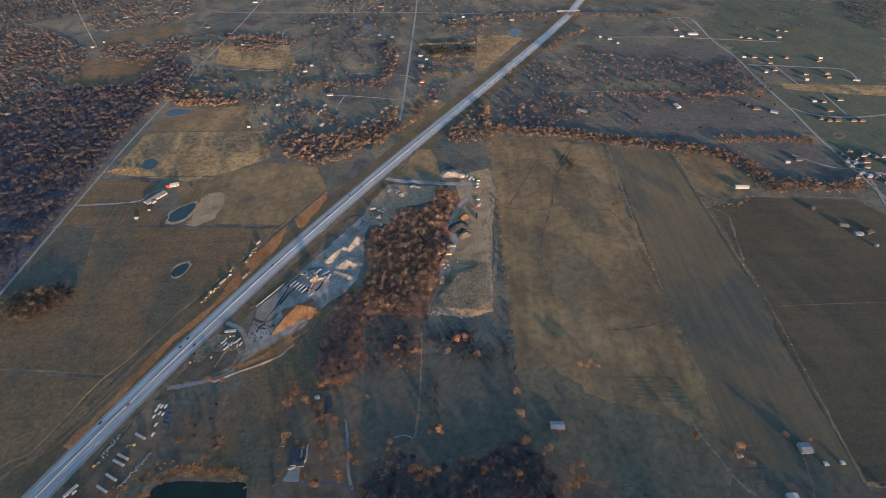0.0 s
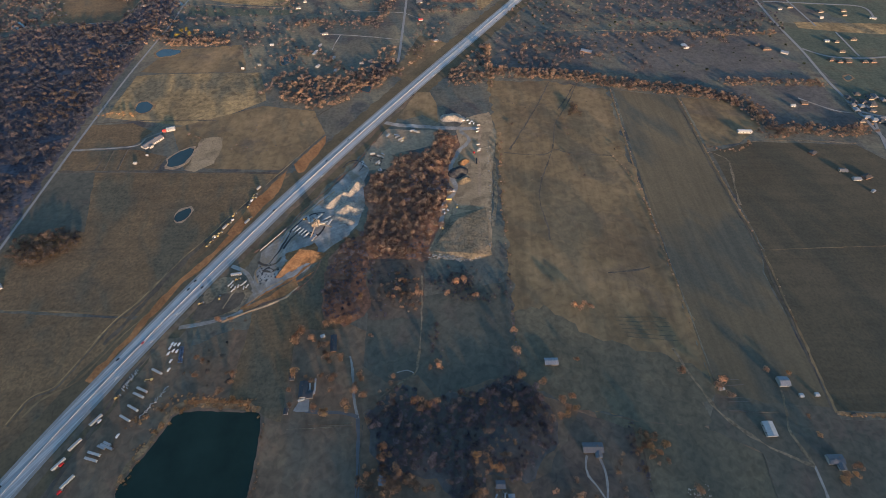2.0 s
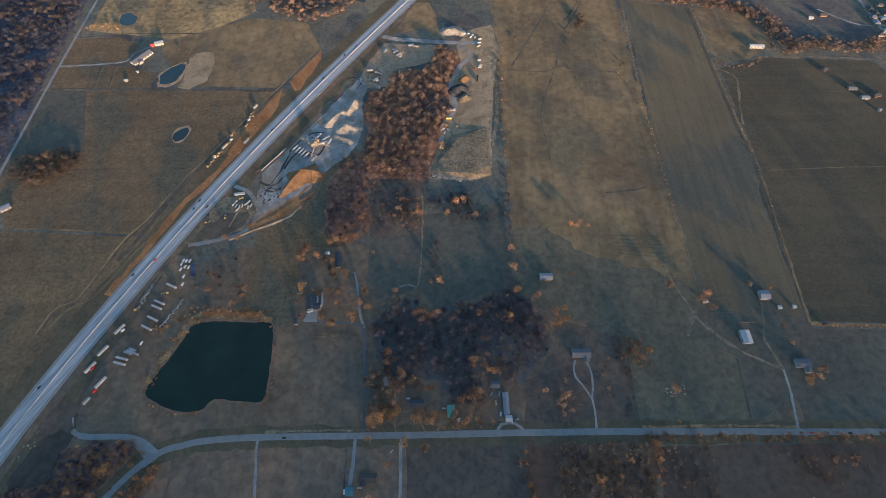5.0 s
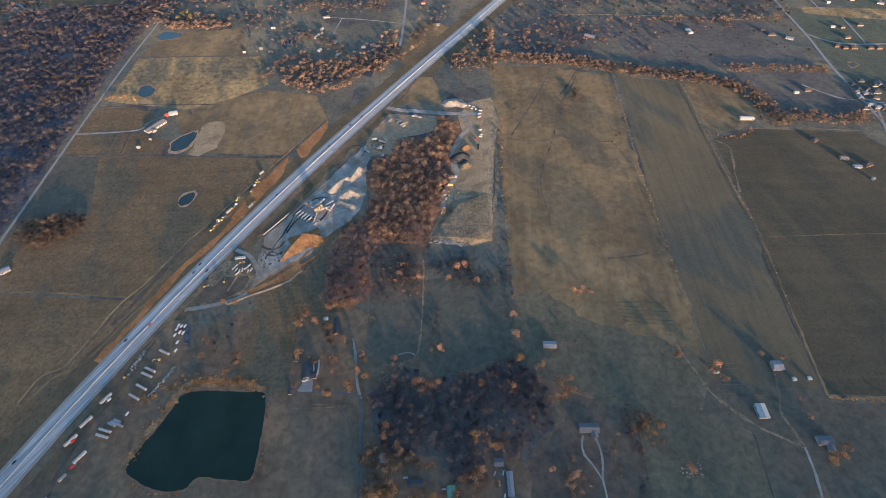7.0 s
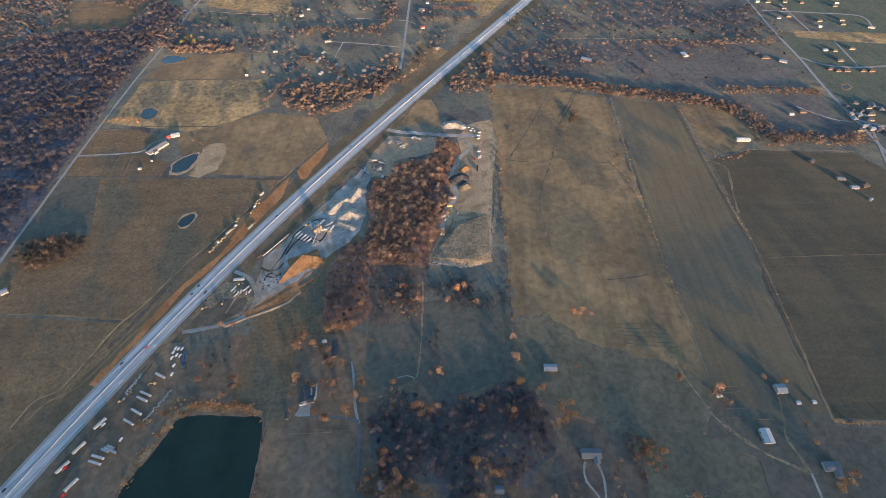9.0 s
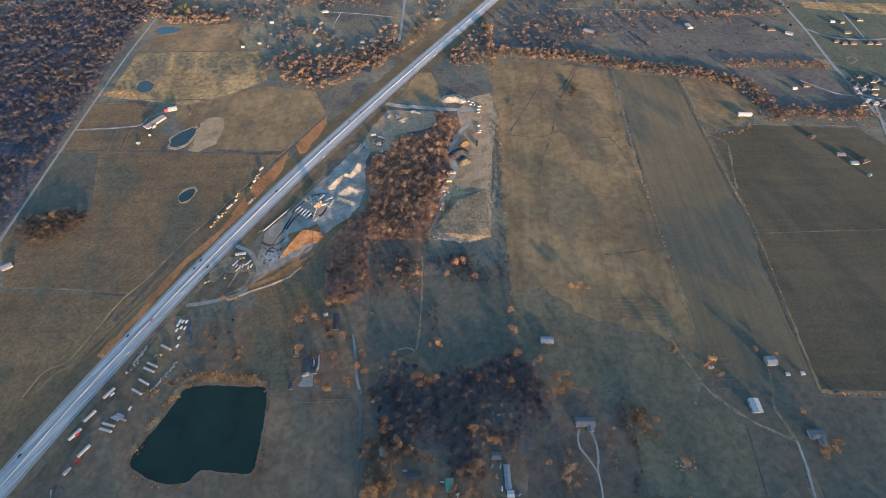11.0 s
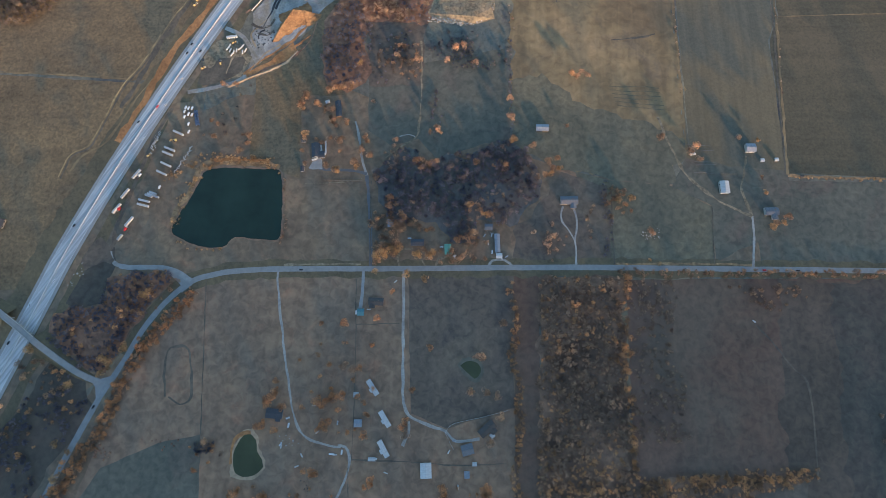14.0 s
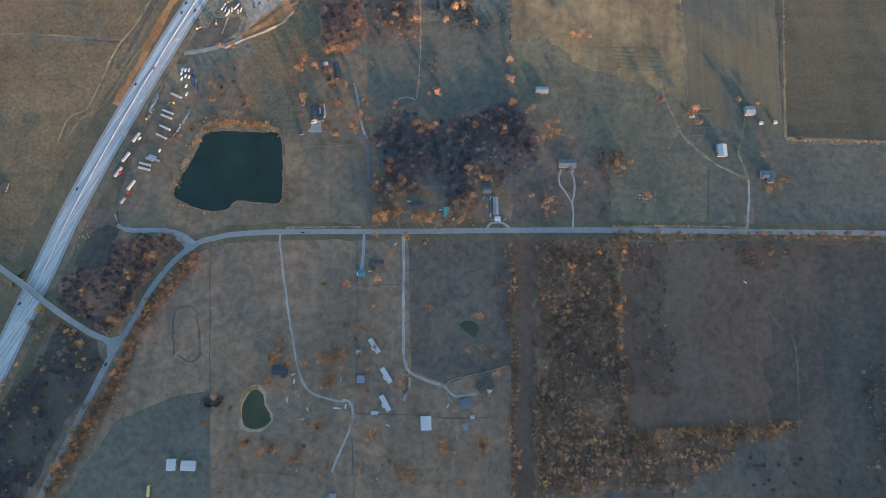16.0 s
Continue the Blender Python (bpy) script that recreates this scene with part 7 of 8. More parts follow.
def loader():
    e = new("wheel_loader")
    bm = bmesh.new()
    box(bm, -1.6, 0, 0.9, 3.4, 2.2, 1.3, 0.92)
    part("engine_hood", bm, M["yellow"], e)
    bm = bmesh.new()
    box(bm, 0.4, 0, 1.0, 1.6, 1.7, 2.2, 0.9)
    part("cab", bm, M["pane"], e)
    for s in (-1, 1):
        bm = bmesh.new()
        tube(bm, (1.0, s * 0.8, 2.0), (3.4, s * 0.8, 0.8), 0.18, 0.18, 6)
        part("lift_arm", bm, M["yellow"], e)
    bm = bmesh.new()
    box(bm, 3.9, 0, 0.3, 1.1, 2.9, 1.1, 0.8)
    part("bucket", bm, M["steel"], e)
    wheel_pair(e, (-1.8, 1.8), 1.1, 0.8, 0.6)
    return e


def site_office(paint="trailer_white", L=15.0):
    e = new("site_office")
    bm = bmesh.new()
    box(bm, 0, 0, 0.6, L, 3.4, 2.7)
    part("body", bm, M[paint], e)
    bm = bmesh.new()
    box(bm, 0, 0, 3.3, L + 0.3, 3.7, 0.15, 0.98)
    part("roof", bm, M["white_metal"], e)
    for i in range(4):
        bm = bmesh.new()
        box(bm, -L * 0.36 + L * 0.24 * i, -1.72, 1.5, 1.3, 0.08, 1.0)
        part("window", bm, M["pane"], e)
    bm = bmesh.new()
    box(bm, L * 0.1, -1.73, 0.6, 1.0, 0.08, 2.1)
    part("door", bm, M["door"], e)
    for x in (-L * 0.4, 0, L * 0.4):
        bm = bmesh.new()
        box(bm, x, 0, 0, 0.5, 2.8, 0.62)
        part("support_block", bm, M["concrete"], e)
    return e


def tank(mt="trailer_white", L=13.0, R=1.5):
    """A round tank lying on saddles."""
    e = new("storage_tank")
    bm = bmesh.new()
    tube(bm, (-L / 2, 0, R + 0.5), (L / 2, 0, R + 0.5), R, R, 16)
    t = part("shell", bm, M[mt], e)
    for s in (-1, 1):
        bm = bmesh.new()
        tube(bm, (s * L / 2, 0, R + 0.5), (s * (L / 2 + 0.5), 0, R + 0.5), R, R * 0.55, 16)
        part("end_cap", bm, M[mt], t)
        bm = bmesh.new()
        box(bm, s * L * 0.33, 0, 0, 0.5, R * 1.7, R * 0.6 + 0.2)
        part("saddle", bm, M["steel"], e)
    return e


STOCK = {}


def put(key, maker, at, turn, label, category, group="", z=0.18):
    """Places one of a kind: the first is built, the rest are copies of it."""
    m = pose(at[0], at[1], z, 0, 0, turn)
    if key not in STOCK:
        STOCK[key] = maker()
        STOCK[key].matrix_world = m
        return tagged(STOCK[key], label, category, group)
    return tagged(copy_thing(STOCK[key], m), label, category, group)


HW_DIR = 61.0
CARS = [((-426.1, 256.6), "car_black", 0), ((-403.4, 280.5), "car_red", 0), ((-392.6, 283.1), "car_white", 180), ((-416.3, 231.4), "car_white", 180), ((-488.3, 106.0), "car_black", 0), ((-500.2, 31.6), "car_white", 180), ((-525.3, 0.2), "car_white", 0), ((-541.8, -46.5), "car_black", 0), ((-367.5, 381.6), "car_black", 0), ((-353.5, 369.9), "car_black", 180), ((-372.5, 366.8), "car_black", 0), ((-375.3, 324.7), "car_white", 180)]
CARS += [((-284.7, 526.4), "car_black", 0), ((-217.6, 611.7), "car_white", 180), ((-215.9, 654.1), "car_black", 0), ((-203.2, 639.6), "car_grey", 180), ((-183.4, 716.6), "car_black", 0), ((-164.3, 743.6), "car_black", 0), ((-62.1, 872.0), "car_black", 0), ((-16.3, 957.3), "car_grey", 180), ((148.8, 1232.9), "car_black", 0), ((-18.9, 949.5), "car_white", 0), ((302.3, 1530.8), "car_white", 180), ((210.2, 1370.4), "car_grey", 0)]
for q, p, a in CARS:
    w = {"car_black": "black", "car_red": "red", "car_white": "white", "car_grey": "silver"}[p]
    put(p, lambda: car(p), q, HW_DIR - 180 + a, "%s car driving on the highway" % w, "car", "highway traffic", 0.292)
ROADCARS = (((-183.9, 47.1), "car_black", 0), ((315.8, 49.2), "car_grey", 0), ((416.7, 47.8), "car_red", 0), ((460.1, 47.1), "car_black", 180), ((-422.8, -122.0), "car_black", 60), ((-448.2, -183.9), "car_white", 60))
for q, p, a in ROADCARS:
    put(p, lambda: car(p), q, a, "car on the grey county road", "car", "road traffic", 0.21)
HOMECARS = (((-185.1, -142.6), "van_white", 85), ((-132.2, -174.5), "van_white", 0), ((-128.0, -175.2), "car_white", 0), ((-119.7, -172.5), "van_white", 85), ((-110.0, -7.5), "van_white", 90), ((-186.9, -134.4), "car_white", 20),
            ((-126.5, -139.9), "car_grey", 85), ((64.1, 71.1), "car_white", 80), ((82.7, 65.0), "car_grey", 30), ((15.2, 64.9), "car_white", 90), ((-44.3, 89.5), "car_white", 0), ((-2.1, 77.9), "car_white", 0),
            ((-80.2, -179.9), "car_white", 0), ((54.6, 93.5), "car_grey", 60), ((59.0, 83.4), "car_white", 110), ((-193.1, -163.7), "car_white", 60), ((13.8, -159.6), "car_grey", 0))
for q, p, a in HOMECARS:
    put(p, lambda: car(p.replace("van", "car"), p.startswith("van")), q, a, "white van parked beside a house" if p.startswith("van") else "%s car parked beside a house" % ("white" if "white" in p else "silver"), "van" if p.startswith("van") else "car", "parked vehicles", 0.06)

# trailer yard beside the highway
for q, a in (((-415.9, 178.2), 57), ((-426.8, 150.2), 57), ((-434.6, 129.2), 57), ((-415.2, 110.9), 57)):
    put("semi_trailer", semi_trailer, q, a, "white semi trailer parked along the highway", "trailer", "parked trailers", 0.12)
for q, a in (((-367.2, 239.1), -24), ((-376.1, 214.9), -22), ((-377.7, 208.1), -22), ((-378.0, 192.2), -25), ((-382.0, 179.8), -25), ((-399.7, 140.0), -14), ((-400.4, 133.8), -14)):
    put("semi_trailer", semi_trailer, q, a, "dirty white semi trailer in a muddy yard", "trailer", "parked trailers", 0.12)
put("tractor_white", tractor_unit, (-412.4, 176.6), 57, "white truck tractor beside a trailer", "truck", "", 0.12)
put("tractor_red", lambda: tractor_unit("car_red"), (-419.2, 101.2), 237, "red truck tractor with a trailer", "truck", "", 0.12)
put("tractor_red", None, (-432.2, 128.4), 57, "red truck tractor beside a trailer", "truck", "", 0.12)
put("box_van", lambda: semi_trailer("white_wall", 9.0), (-424.0, 89.5), 57, "short white box trailer", "trailer", "", 0.12)
for q in ((-394.7, 147.0), (-392.1, 148.6), (-389.6, 150.9), (-385.5, 146.2)):
    put("flatbed", lambda: semi_trailer("steel", 10.0), q, -20, "low grey steel flat trailer", "trailer", "flat trailers", 0.12)
for q in [(-363, 279), (-359, 278), (-354, 278), (-364, 273), (-358, 269), (-353, 268), (-363, 265), (-356, 254), (-354, 242), (-383, 160)]:
    put("van_white", None, q, 75, "white work van in a muddy yard", "van", "work vans", 0.12)
put("excavator", excavator, (-371.3, 228.6), 200, "yellow excavator in a trailer yard", "excavator", "machines", 0.12)
put("loader", loader, (-404.4, 206.4), 50, "yellow wheel loader beside the highway", "loader", "machines", 0.12)
for q, a in (((-305.7, 384.4), 20), ((-322.1, 351.0), 100), ((-346.5, 342.1), 30)):
    put("loader", None, q, a, "yellow wheel loader in a gravel lot", "loader", "machines")
put("office", site_office, (-309.7, 392.6), 8, "long white site office on blocks", "cabin", "site offices")
r = np.random.RandomState(14)
for x, y in [(-310, 371), (-305, 368), (-301, 371), (-296, 374), (-293, 378), (-292, 368), (-312, 378), (-307, 364), (-288, 371), (-314, 374)]:
    put("tank_small", lambda: tank("trailer_white", 6.0, 1.0), (x, y), r.uniform(40, 100), "short white steel tank in a yard", "tank", "small tanks")


def barrier_block():
    e = new("barrier_block")
    bm = bmesh.new()
    box(bm, 0, 0, 0, 3.8, 0.8, 0.9, 0.75)
    part("block", bm, M["concrete"], e)
    return e


for i in range(26):
    a, b = Vector((-396.2, 241.7)), Vector((-401.5, 214.0))
    p = a.lerp(b, i / 26) + Vector((r.uniform(-3, 3), 0))
    put("barrier", barrier_block, p, 150 + r.uniform(-20, 20), "loose pale concrete barrier block", "barrier", "barrier blocks", 0.12)
for i in range(22):
    a, b = Vector((-365.1, 182.3)), Vector((-346.2, 220.8))
    p = a.lerp(b, i / 22) + Vector((r.uniform(-2, 2), 0))
    put("barrier", barrier_block, p, r.uniform(0, 180), "loose pale concrete barrier block", "barrier", "barrier blocks", 0.1)
for i in range(14):
    a, b = Vector((-348.1, 273.9)), Vector((-342.7, 250.5))
    p = a.lerp(b, i / 14)
    put("bundle", lambda: tank("car_blue", 5.0, 0.6), p, r.uniform(-10, 10), "dark blue pipe section lying in a row", "pipe", "pipe sections", 0.1)


# concrete plant
def batch_plant():
    e = new("batch_plant")
    for i, (x, y) in enumerate(((0, 0), (5, 1), (1, 6))):
        bm = bmesh.new()
        tube(bm, (x, y, 5), (x, y, 15), 2.0, 2.0, 14)
        silo = part("silo", bm, M["tan_wall"], e, "tan steel silo")
        bm = bmesh.new()
        tube(bm, (x, y, 2.6), (x, y, 5), 0.4, 2.0, 14)
        part("hopper", bm, M["steel"], silo)
        for k in range(4):
            a = math.pi / 4 + k * math.pi / 2
            bm = bmesh.new()
            tube(bm, (x + 1.8 * math.cos(a), y + 1.8 * math.sin(a), 0), (x + 1.8 * math.cos(a), y + 1.8 * math.sin(a), 6), 0.15, 0.15, 5)
            part("leg", bm, M["steel"], silo)
    bm = bmesh.new()
    tube(bm, (-2, -3, 12), (-24, -16, 1.0), 0.9, 0.9, 4)
    part("conveyor", bm, M["tan_wall"], e, "tan inclined conveyor")
    bm = bmesh.new()
    tube(bm, (4, -2, 9), (18, -14, 1.0), 0.8, 0.8, 4)
    part("conveyor", bm, M["tan_wall"], e, "tan inclined conveyor")
    bm = bmesh.new()
    box(bm, -3, 8, 0, 7, 4, 6)
    part("mixer_house", bm, M["tan_wall"], e)
    for k in range(3):
        bm = bmesh.new()
        box(bm, -22 + k * 4.5, -17 + k * 1.5, 0, 4, 5, 3.2, 1.2)
        part("feed_bin", bm, M["steel"], e)
    return e


put("plant", batch_plant, (-204.3, 487.2), 40, "tan concrete batch plant with silos and conveyors", "plant")
for q in [(-240, 484), (-235, 480), (-229, 477), (-224, 474), (-219, 470)]:
    put("tank", tank, q, 57, "long white steel tank lying in a row", "tank", "storage tanks")
for q in [(-213, 502), (-208, 506), (-205, 510)]:
    put("tank", tank, q, 57, "long white steel tank beside a plant", "tank", "storage tanks")
for q, a in (((-192.1, 504.9), 40), ((-186.1, 495.9), 70), ((-196.2, 494.7), 20), ((-221.0, 502.5), 110)):
    put("semi_trailer", None, q, a, "white trailer beside a concrete plant", "trailer", "parked trailers")
for q, a in (((-209.2, 472.3), 40), ((-205.2, 465.0), 60), ((-228.0, 505.1), 10)):
    put("loader", None, q, a, "yellow wheel loader beside a plant", "loader", "machines")
bm = bmesh.new()
ribbon_mesh(bm, smooth_line([(-286, 439), (-255, 485)], 6.0), 0.8, 1.3, 1.2)
tagged(part("barrier_wall", bm, M["concrete"]), "long pale concrete barrier wall beside the highway", "wall")

# upper yard
for q, a in (((-144.7, 640.9), -28), ((-113.0, 663.4), -40), ((-120.1, 647.2), 50), ((-114.1, 625.0), -30), ((-81.7, 716.1), 40), ((-87.7, 723.2), 30), ((-106.8, 726.9), 60), ((-48.2, 739.3), -10), ((-59.5, 743.0), 20)):
    put("tank_small" if a < 0 else "flatbed", None, q, a, "old tank trailer in an upper yard" if a < 0 else "grey steel flat trailer in an upper yard", "trailer", "yard trailers")
for kind, q, a in [('tank_small', (-147, 646), 70), ('tank_small', (-141, 637), -30), ('box_van', (-118, 665), -30), ('tank_small', (-112, 672), -40), ('van_white', (-117, 646), 40), ('van_white', (-112, 628), -50), ('flatbed', (-132, 672), 10), ('van_white', (-109, 729), 60), ('flatbed', (-90, 728), -20), ('tank_small', (-78, 712), 40), ('tractor_white', (-83, 716), 40), ('flatbed', (-54, 741), -30)]:
    put(kind, None, q, a, "pale vehicle parked round a dark scrap yard", "vehicle", "yard trailers")
rocks_at = [(-142, 667), (-123, 672), (-110, 659), (-113, 634), (-131, 640)]
put("excavator", None, (-77.4, 717.8), 30, "yellow excavator among dark scrap", "excavator", "machines")
for q in [(44, 778), (52, 778), (60, 774), (64, 767), (56, 768)]:
    put("van_white", None, q, r.uniform(0, 180), "white work van at the head of a yard", "van", "work vans")
for q in [(73, 761), (71, 750), (70, 740), (69, 699), (70, 684), (69, 679)]:
    put("tank_small", None, q, r.uniform(0, 30), "white steel tank along a yard edge", "tank", "small tanks")
put("tractor_red", None, (59.9, 674.0), 120, "red truck tractor in a yard", "truck")
put("scrap", lambda: semi_trailer("car_black", 14.0), (62.9, 647.8), 88, "dark steel trailer in a yard", "trailer")
put("office", None, (14.5, 569.2), 0, "long white site office at a wood's edge", "cabin", "site offices")
put("yellow_bin", lambda: semi_trailer("yellow", 9.0), (10.3, 548.1), 0, "yellow container trailer at a wood's edge", "trailer")
for q in [(1, 536), (6, 532), (1, 525), (8, 524), (3, 517), (-1, 495), (-4, 485), (-1, 484), (24, 532)]:
    put("loader" if r.rand() < 0.3 else "van_white", None, q, r.uniform(0, 180), "site vehicle parked at a wood's edge", "vehicle", "site vehicles")

# machines on the cut along the highway
for kind, q, a in [('box_van', (-323, 580), 60), ('loader', (-326, 564), 50), ('tractor_white', (-328, 549), 60), ('loader', (-330, 536), 80), ('loader', (-326, 557), 20), ('flatbed', (-322, 500), 60), ('loader', (-320, 508), 50), ('tractor_white', (-348, 504), 40), ('loader', (-351, 496), 50), ('box_van', (-355, 488), 60), ('loader', (-360, 476), 40), ('tractor_white', (-365, 467), 45), ('loader', (-368, 458), 60), ('excavator', (-362, 469), 200), ('loader', (-371, 449), 50), ('excavator', (-349, 514), 60)]:
    put(kind, None, q, a, {"loader": "yellow earth mover working along the highway cut", "excavator": "yellow excavator working along the highway cut", "tractor_white": "white dump truck on the highway cut", "box_van": "pale tipper trailer on the highway cut", "flatbed": "low grey trailer on the highway cut"}[kind], "machine", "earth movers", 0.17)


# ================= rocks and rubble =================
def rocks(name, xy, size, mt, lb, seed):
    rr = np.random.RandomState(seed)
    ico = [(0, 0, 1), (0.9, 0, 0.2), (0.1, 0.95, 0.15), (-0.85, 0.1, 0.25), (0, -0.9, 0.2), (0, 0, -0.4)]
    tri = [(0, 1, 2), (0, 2, 3), (0, 3, 4), (0, 4, 1), (5, 2, 1), (5, 3, 2), (5, 4, 3), (5, 1, 4)]
    v, f = [], []
    for x, y in xy:
        s, a = size * rr.uniform(0.4, 1.3), rr.uniform(0, 6.3)
        b = len(v)
        for px, py, pz in ico:
            px, py, pz = px * rr.uniform(0.7, 1.3), py * rr.uniform(0.6, 1.2), pz * rr.uniform(0.6, 1.1)
            v.append((x + s * (px * math.cos(a) - py * math.sin(a)), y + s * (px * math.sin(a) + py * math.cos(a)), 0.3 + s * pz * 0.6))
        f += [(p + b, q + b, w + b) for p, q, w in tri]
    return tagged(raw(name, v, f, (mt,)), lb, "rocks", "", "stuff")


q = np.concatenate([along([(-19, 426), (12, 422), (38, 420), (60, 431), (73, 451)], 1.2, 9, 70 + k) for k in range(3)] + [along([(53, 463), (62, 459), (67, 445)], 2.0, 14, 75)])
rocks("rubble", q, 1.6, M["rubble"], "pale broken concrete along a fill's edge", 3)
q = along([(88, 710), (87, 635), (85, 560), (78, 494)], 3.0, 6, 80)
rocks("rubble", q, 1.2, M["rubble"], "pale rubble along a spoil bank", 4)
rocks("rubble", along([(-483, 26), (-470, 41), (-465, 56)], 2.5, 8, 84), 1.3, M["rubble"], "pale rubble beside a slip road", 5)
rocks("scrap", scatter(rocks_at, 3.2, 0.7, 85), 1.5, M["dark_agg"], "dark scrap heaped in an upper yard", 16)
rocks("scrap", scatter([(-284, 402), (-265, 418), (-240, 392), (-259, 371), (-276, 376)], 4, 0.6, 86), 1.6, M["dark_agg"], "dark scrap and timber on pale gravel", 6)
rocks("scrap", scatter([(-257, 464), (-230, 518), (-202, 521), (-214, 508), (-250, 495)], 4.5, 0.6, 87), 1.5, M["dark_agg"], "dark scrap round a concrete plant", 7)
rocks("weeds", scatter([(-364, -163), (-340, -153), (-308, -156), (-311, -170), (-360, -170)], 5, 0.4, 88), 1.6, M["scrub"], "dark weed clumps in green pasture", 8)
rocks("brush_pile", along([(-413, -166), (-405, -172), (-398, -175)], 1.0, 14, 89), 2.4, M["scrub"], "dark brush pile in green pasture", 9)

# tanks, scrap and fence lines round the small farmsteads
for n, q in enumerate([(-156, -120), (-150, -150), (-192, -166), (-167, -176), (-67, -195), (-172, -188), (7, -172), (18, -210), (393, -18), (-94, -4), (-61, 32), (64, 94), (76, 63), (-19, 63), (15, 66)]):
    put("gas_tank", lambda: tank("white_metal", 4.2, 0.75), q, 40 * n, "small white gas tank on grass", "tank", "gas tanks", 0.06)
rocks("scrap", scatter([(-169, -199), (-162, -200), (-154, -220), (-161, -221)], 2.2, 0.6, 301), 1.0, M["dark_agg"], "dark scrap lying in grass", 31)
rocks("scrap", scatter([(-197, -153), (-185, -154), (-171, -161), (-184, -168), (-195, -164)], 3.2, 0.5, 302), 0.9, M["rubble"], "pale household clutter beside a mobile home", 32)
rocks("scrap", scatter([(51, 103), (68, 111), (69, 95), (57, 86)], 3.0, 0.6, 303), 0.9, M["rubble"], "pale clutter beside a shed", 33)
rocks("scrap", scatter([(263, 102), (286, 105), (287, 91), (266, 89)], 2.6, 0.7, 304), 1.2, M["rubble"], "pale rubble and timber heap in pasture", 34)
for n, pts in enumerate(([(-108, -181), (-44, -183), (21, -187), (75, -185)], [(-112, 35), (-108, -90), (-108, -181)], [(-110, -23), (-55, -21)], [(-305, 33), (-290, -153)], [(-112, -190), (-106, -278)], [(361, 135), (353, 55)], [(-98, 170), (-95, 55)], [(227, 159), (223, 55)])):
    strip("fence_line", pts, 0.9, 0.19 + 0.003 * n, M["ditch_soil"], "dark weedy fence line between lots", "field edge", 0.7, step=5.0)

# ================= overpass, masts, fences =================
OVER = [(-691, 75), (-625, 33), (-576, 3), (-535, -23), (-495, -52), (-448, -82), (-421, -93)]
line = smooth_line(OVER, 8.0)
mid = Vector((-528.7, -26.9))


def deck_height(p):
    d = (p - mid).length
    return 0.25 + 6.6 * max(0.0, min(1.0, (130 - d) / 105))


def overpass():
    e = new("overpass")
    bm = bmesh.new()
    prev = None
    for i, p in enumerate(line):
        d = (line[min(i + 1, len(line) - 1)] - line[max(i - 1, 0)]).normalized()
        nr = Vector((-d.y, d.x))
        z = deck_height(p)
        row = [bm.verts.new((*(p + nr * s), zz)) for s, zz in ((3.6, z - 0.9), (3.6, z), (-3.6, z), (-3.6, z - 0.9))]
        if prev:
            for k in range(4):
                bm.faces.new((prev[k], prev[(k + 1) % 4], row[(k + 1) % 4], row[k]))
        prev = row
    bmesh.ops.recalc_face_normals(bm, faces=bm.faces)
    part("deck", bm, M["chip_seal"], e, "grey asphalt bridge deck")
    near = [p for p in line if (p - mid).length < 30]
    for s in (-3.4, 3.4):
        bm = bmesh.new()
        ribbon_mesh(bm, [p for p in near], 0.35, 7.75, 0.95, 0.0, s)
        part("parapet", bm, M["concrete"], e)
    d = (near[-1] - near[0]).normalized()
    for k in (-1, 1):
        for s in (-2.4, 0, 2.4):
            c = mid + d * k * 17.0 + Vector((-d.y, d.x)) * s
            bm = bmesh.new()
            tube(bm, (c.x, c.y, 0.2), (c.x, c.y, 6.0), 0.5, 0.5, 8)
            part("pier", bm, M["concrete"], e)
    return tagged(e, "grey road overpass across the highway with concrete parapets", "bridge")


overpass()
for k in (-1, 1):
    half = [p for p in line if 20 < (p - mid).length < 130 and (p.x - mid.x) * k > 0]
    bm = bmesh.new()
    prev = None
    for i, p in enumerate(half):
        d = (half[min(i + 1, len(half) - 1)] - half[max(i - 1, 0)]).normalized()
        nr = Vector((-d.y, d.x))
        z = deck_height(p) - 0.95
        w = 5.0 + max(0.0, z) * 1.6
        row = [bm.verts.new((*(p + nr * s), zz)) for s, zz in ((w, 0.0), (5.0, max(0.02, z)), (-5.0, max(0.02, z)), (-w, 0.0))]
        if prev:
            for j in range(3):
                bm.faces.new((prev[j], prev[j + 1], row[j + 1], row[j]))
        prev = row
    bmesh.ops.recalc_face_normals(bm, faces=bm.faces)
    tagged(part("embankment", bm, M["verge"]), "grassy road embankment beside the highway", "embankment", "", "structure")


def far_bridge():
    e = new("far_bridge")
    a, b = Vector((431.2, 1827.4)), Vector((516.5, 1831.8))
    bm = bmesh.new()
    ribbon_mesh(bm, [a, a.lerp(b, 0.5), b], 10, 7.0, 1.2)
    part("deck", bm, M["concrete"], e)
    d = (b - a).normalized()
    for t in (0.3, 0.5, 0.7):
        c = a.lerp(b, t)
        bm = bmesh.new()
        box(bm, c.x, c.y, 0, 1.0, 7, 5.9)
        part("pier", bm, M["concrete"], e)
    return tagged(e, "far pale concrete bridge across the highway", "bridge")


far_bridge()


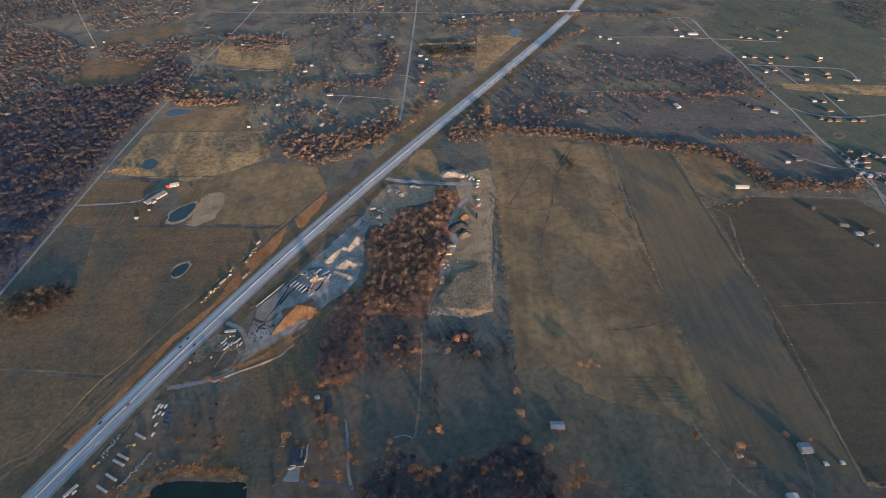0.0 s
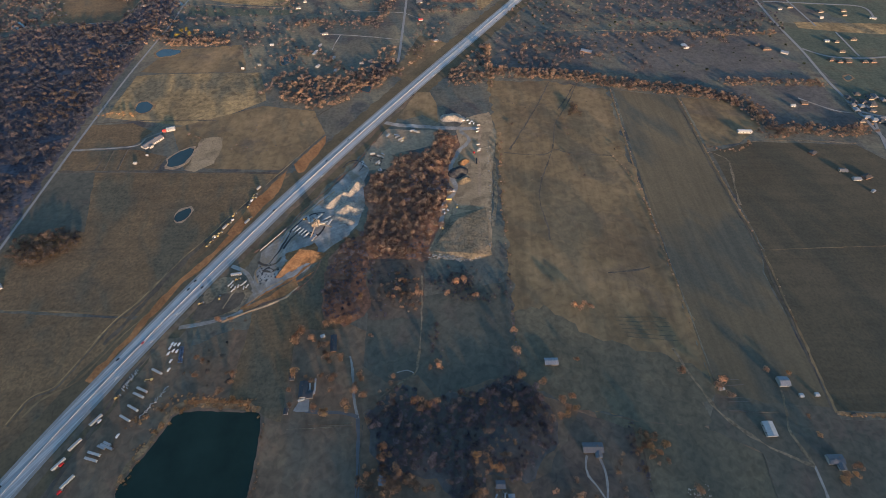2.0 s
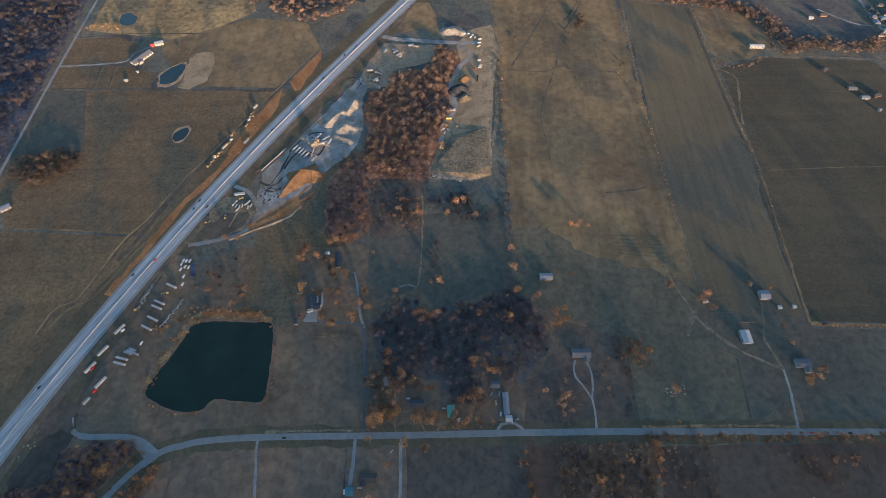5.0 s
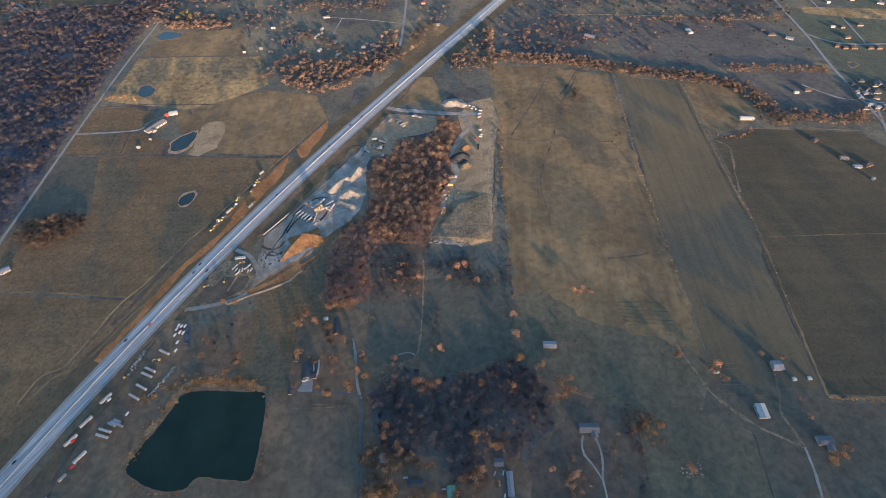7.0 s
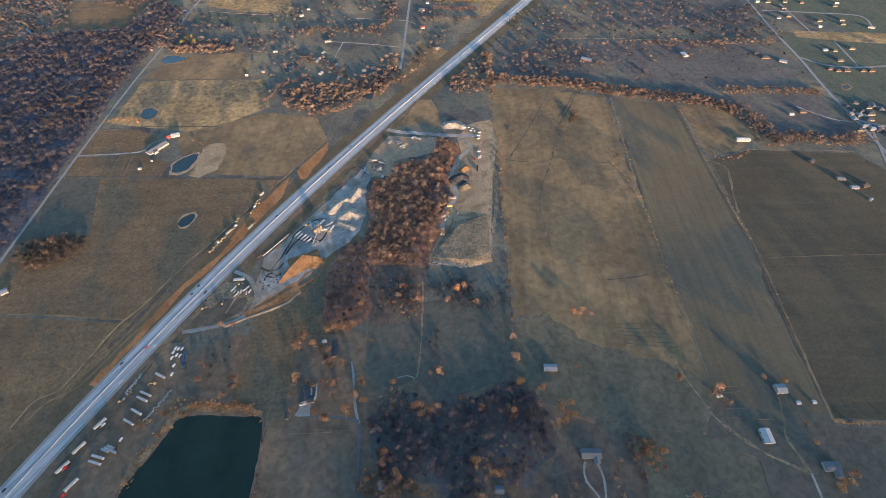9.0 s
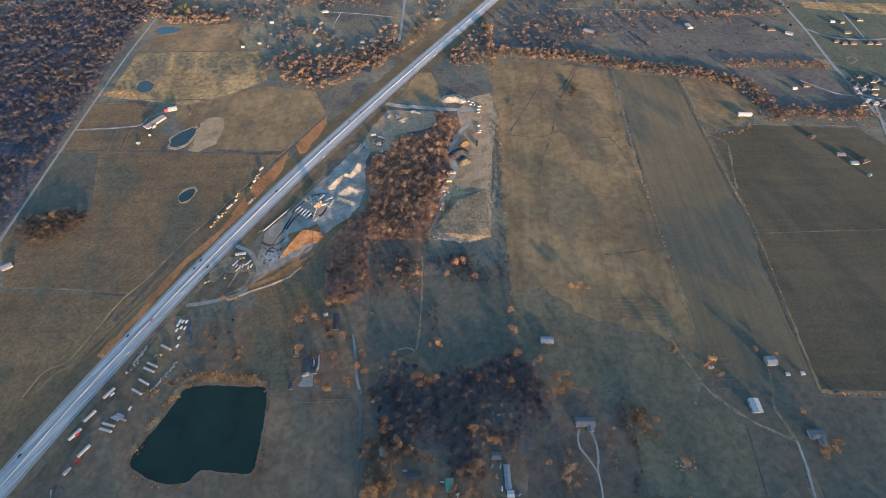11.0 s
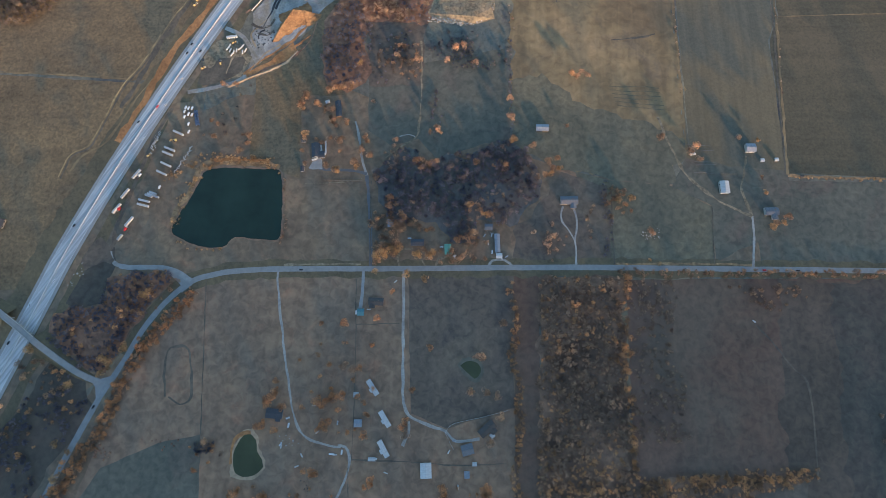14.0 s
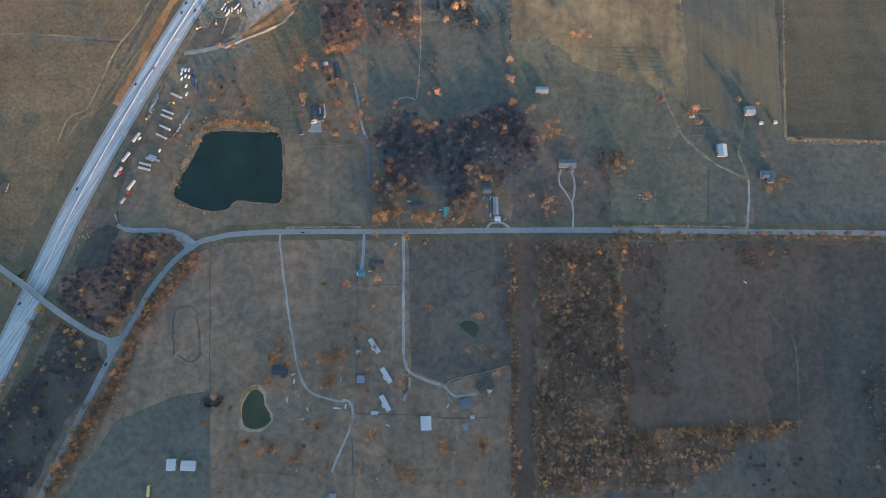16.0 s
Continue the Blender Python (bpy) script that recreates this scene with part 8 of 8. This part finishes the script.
def mast(at, height, lb):
    """A lattice mast with guy wires and a hut's anchor blocks."""
    e = new("radio_mast")
    x, y = at
    for k in range(3):
        a = 2.1 * k
        bm = bmesh.new()
        tube(bm, (x + 0.9 * math.cos(a), y + 0.9 * math.sin(a), 0), (x + 0.9 * math.cos(a), y + 0.9 * math.sin(a), height), 0.16, 0.12, 5)
        part("leg", bm, M["mast_steel"], e)
    bm = bmesh.new()
    n = int(height / 3)
    for i in range(n):
        a0, a1 = 2.1 * (i % 3), 2.1 * ((i + 1) % 3)
        tube(bm, (x + 0.9 * math.cos(a0), y + 0.9 * math.sin(a0), i * 3), (x + 0.9 * math.cos(a1), y + 0.9 * math.sin(a1), i * 3 + 3), 0.08, 0.08, 4)
    part("lattice", bm, M["mast_steel"], e)
    for k in range(3):
        a = 2.1 * k + 0.5
        bm = bmesh.new()
        for f in (0.5, 0.95):
            tube(bm, (x, y, height * f), (x + height * 0.55 * math.cos(a), y + height * 0.55 * math.sin(a), 0), 0.05, 0.05, 4)
        part("guy_wire", bm, M["steel"], e)
        bm = bmesh.new()
        box(bm, x + height * 0.55 * math.cos(a), y + height * 0.55 * math.sin(a), 0, 2, 2, 0.8)
        part("anchor_block", bm, M["mast_steel"], e)
    return tagged(e, lb, "mast")


mast((-1109.9, 1507.8), 150, "tall guyed lattice mast catching low sun")
mast((-1098.1, 1338.6), 60, "slender guyed lattice mast in a wood")


def rail_fence(points, mt, lb, gap=4.0, high=1.3):
    e = new("fence")
    ln = smooth_line(points, gap)
    for p in ln:
        bm = bmesh.new()
        box(bm, p.x, p.y, 0, 0.25, 0.25, high)
        part("post", bm, M[mt], e)
    for z in (0.45, 0.85, 1.25):
        bm = bmesh.new()
        ribbon_mesh(bm, ln, 0.14, z + 0.09, 0.18)
        part("rail", bm, M[mt], e)
    return tagged(e, lb, "fence")


rail_fence([(3, -151), (12, -141), (48, -133), (80, -125)], "white_fence", "white rail fence along a house lot")
rail_fence([(3, -151), (8, -161), (13, -170)], "white_fence", "white rail fence along a house lot")
for pts in ([(-242, -269), (-242, -249)], [(-242, -249), (-206, -251), (-176, -253)], [(-176, -253), (-176, -269)]):
    rail_fence(pts, "mast_steel", "grey pipe fence round a riding pen")
rail_fence([(354, 183), (371, 181), (400, 181)], "wood", "grey wooden pasture fence by a barn", 4.0)
rail_fence([(-162, 171), (-133, 170), (-110, 170)], "wood", "grey wooden lawn fence", 4.0)
rail_fence([(-627, 688), (-620, 631)], "wood", "dark wooden paddock fence", 5.0)
rail_fence([(-602, 691), (-594, 631)], "wood", "dark wooden paddock fence", 5.0)
put("feeder", lambda: semi_trailer("yellow", 12.0), (-352.8, -270.0), 92, "yellow flat rack inside a riding pen", "rack", "", 0.06)
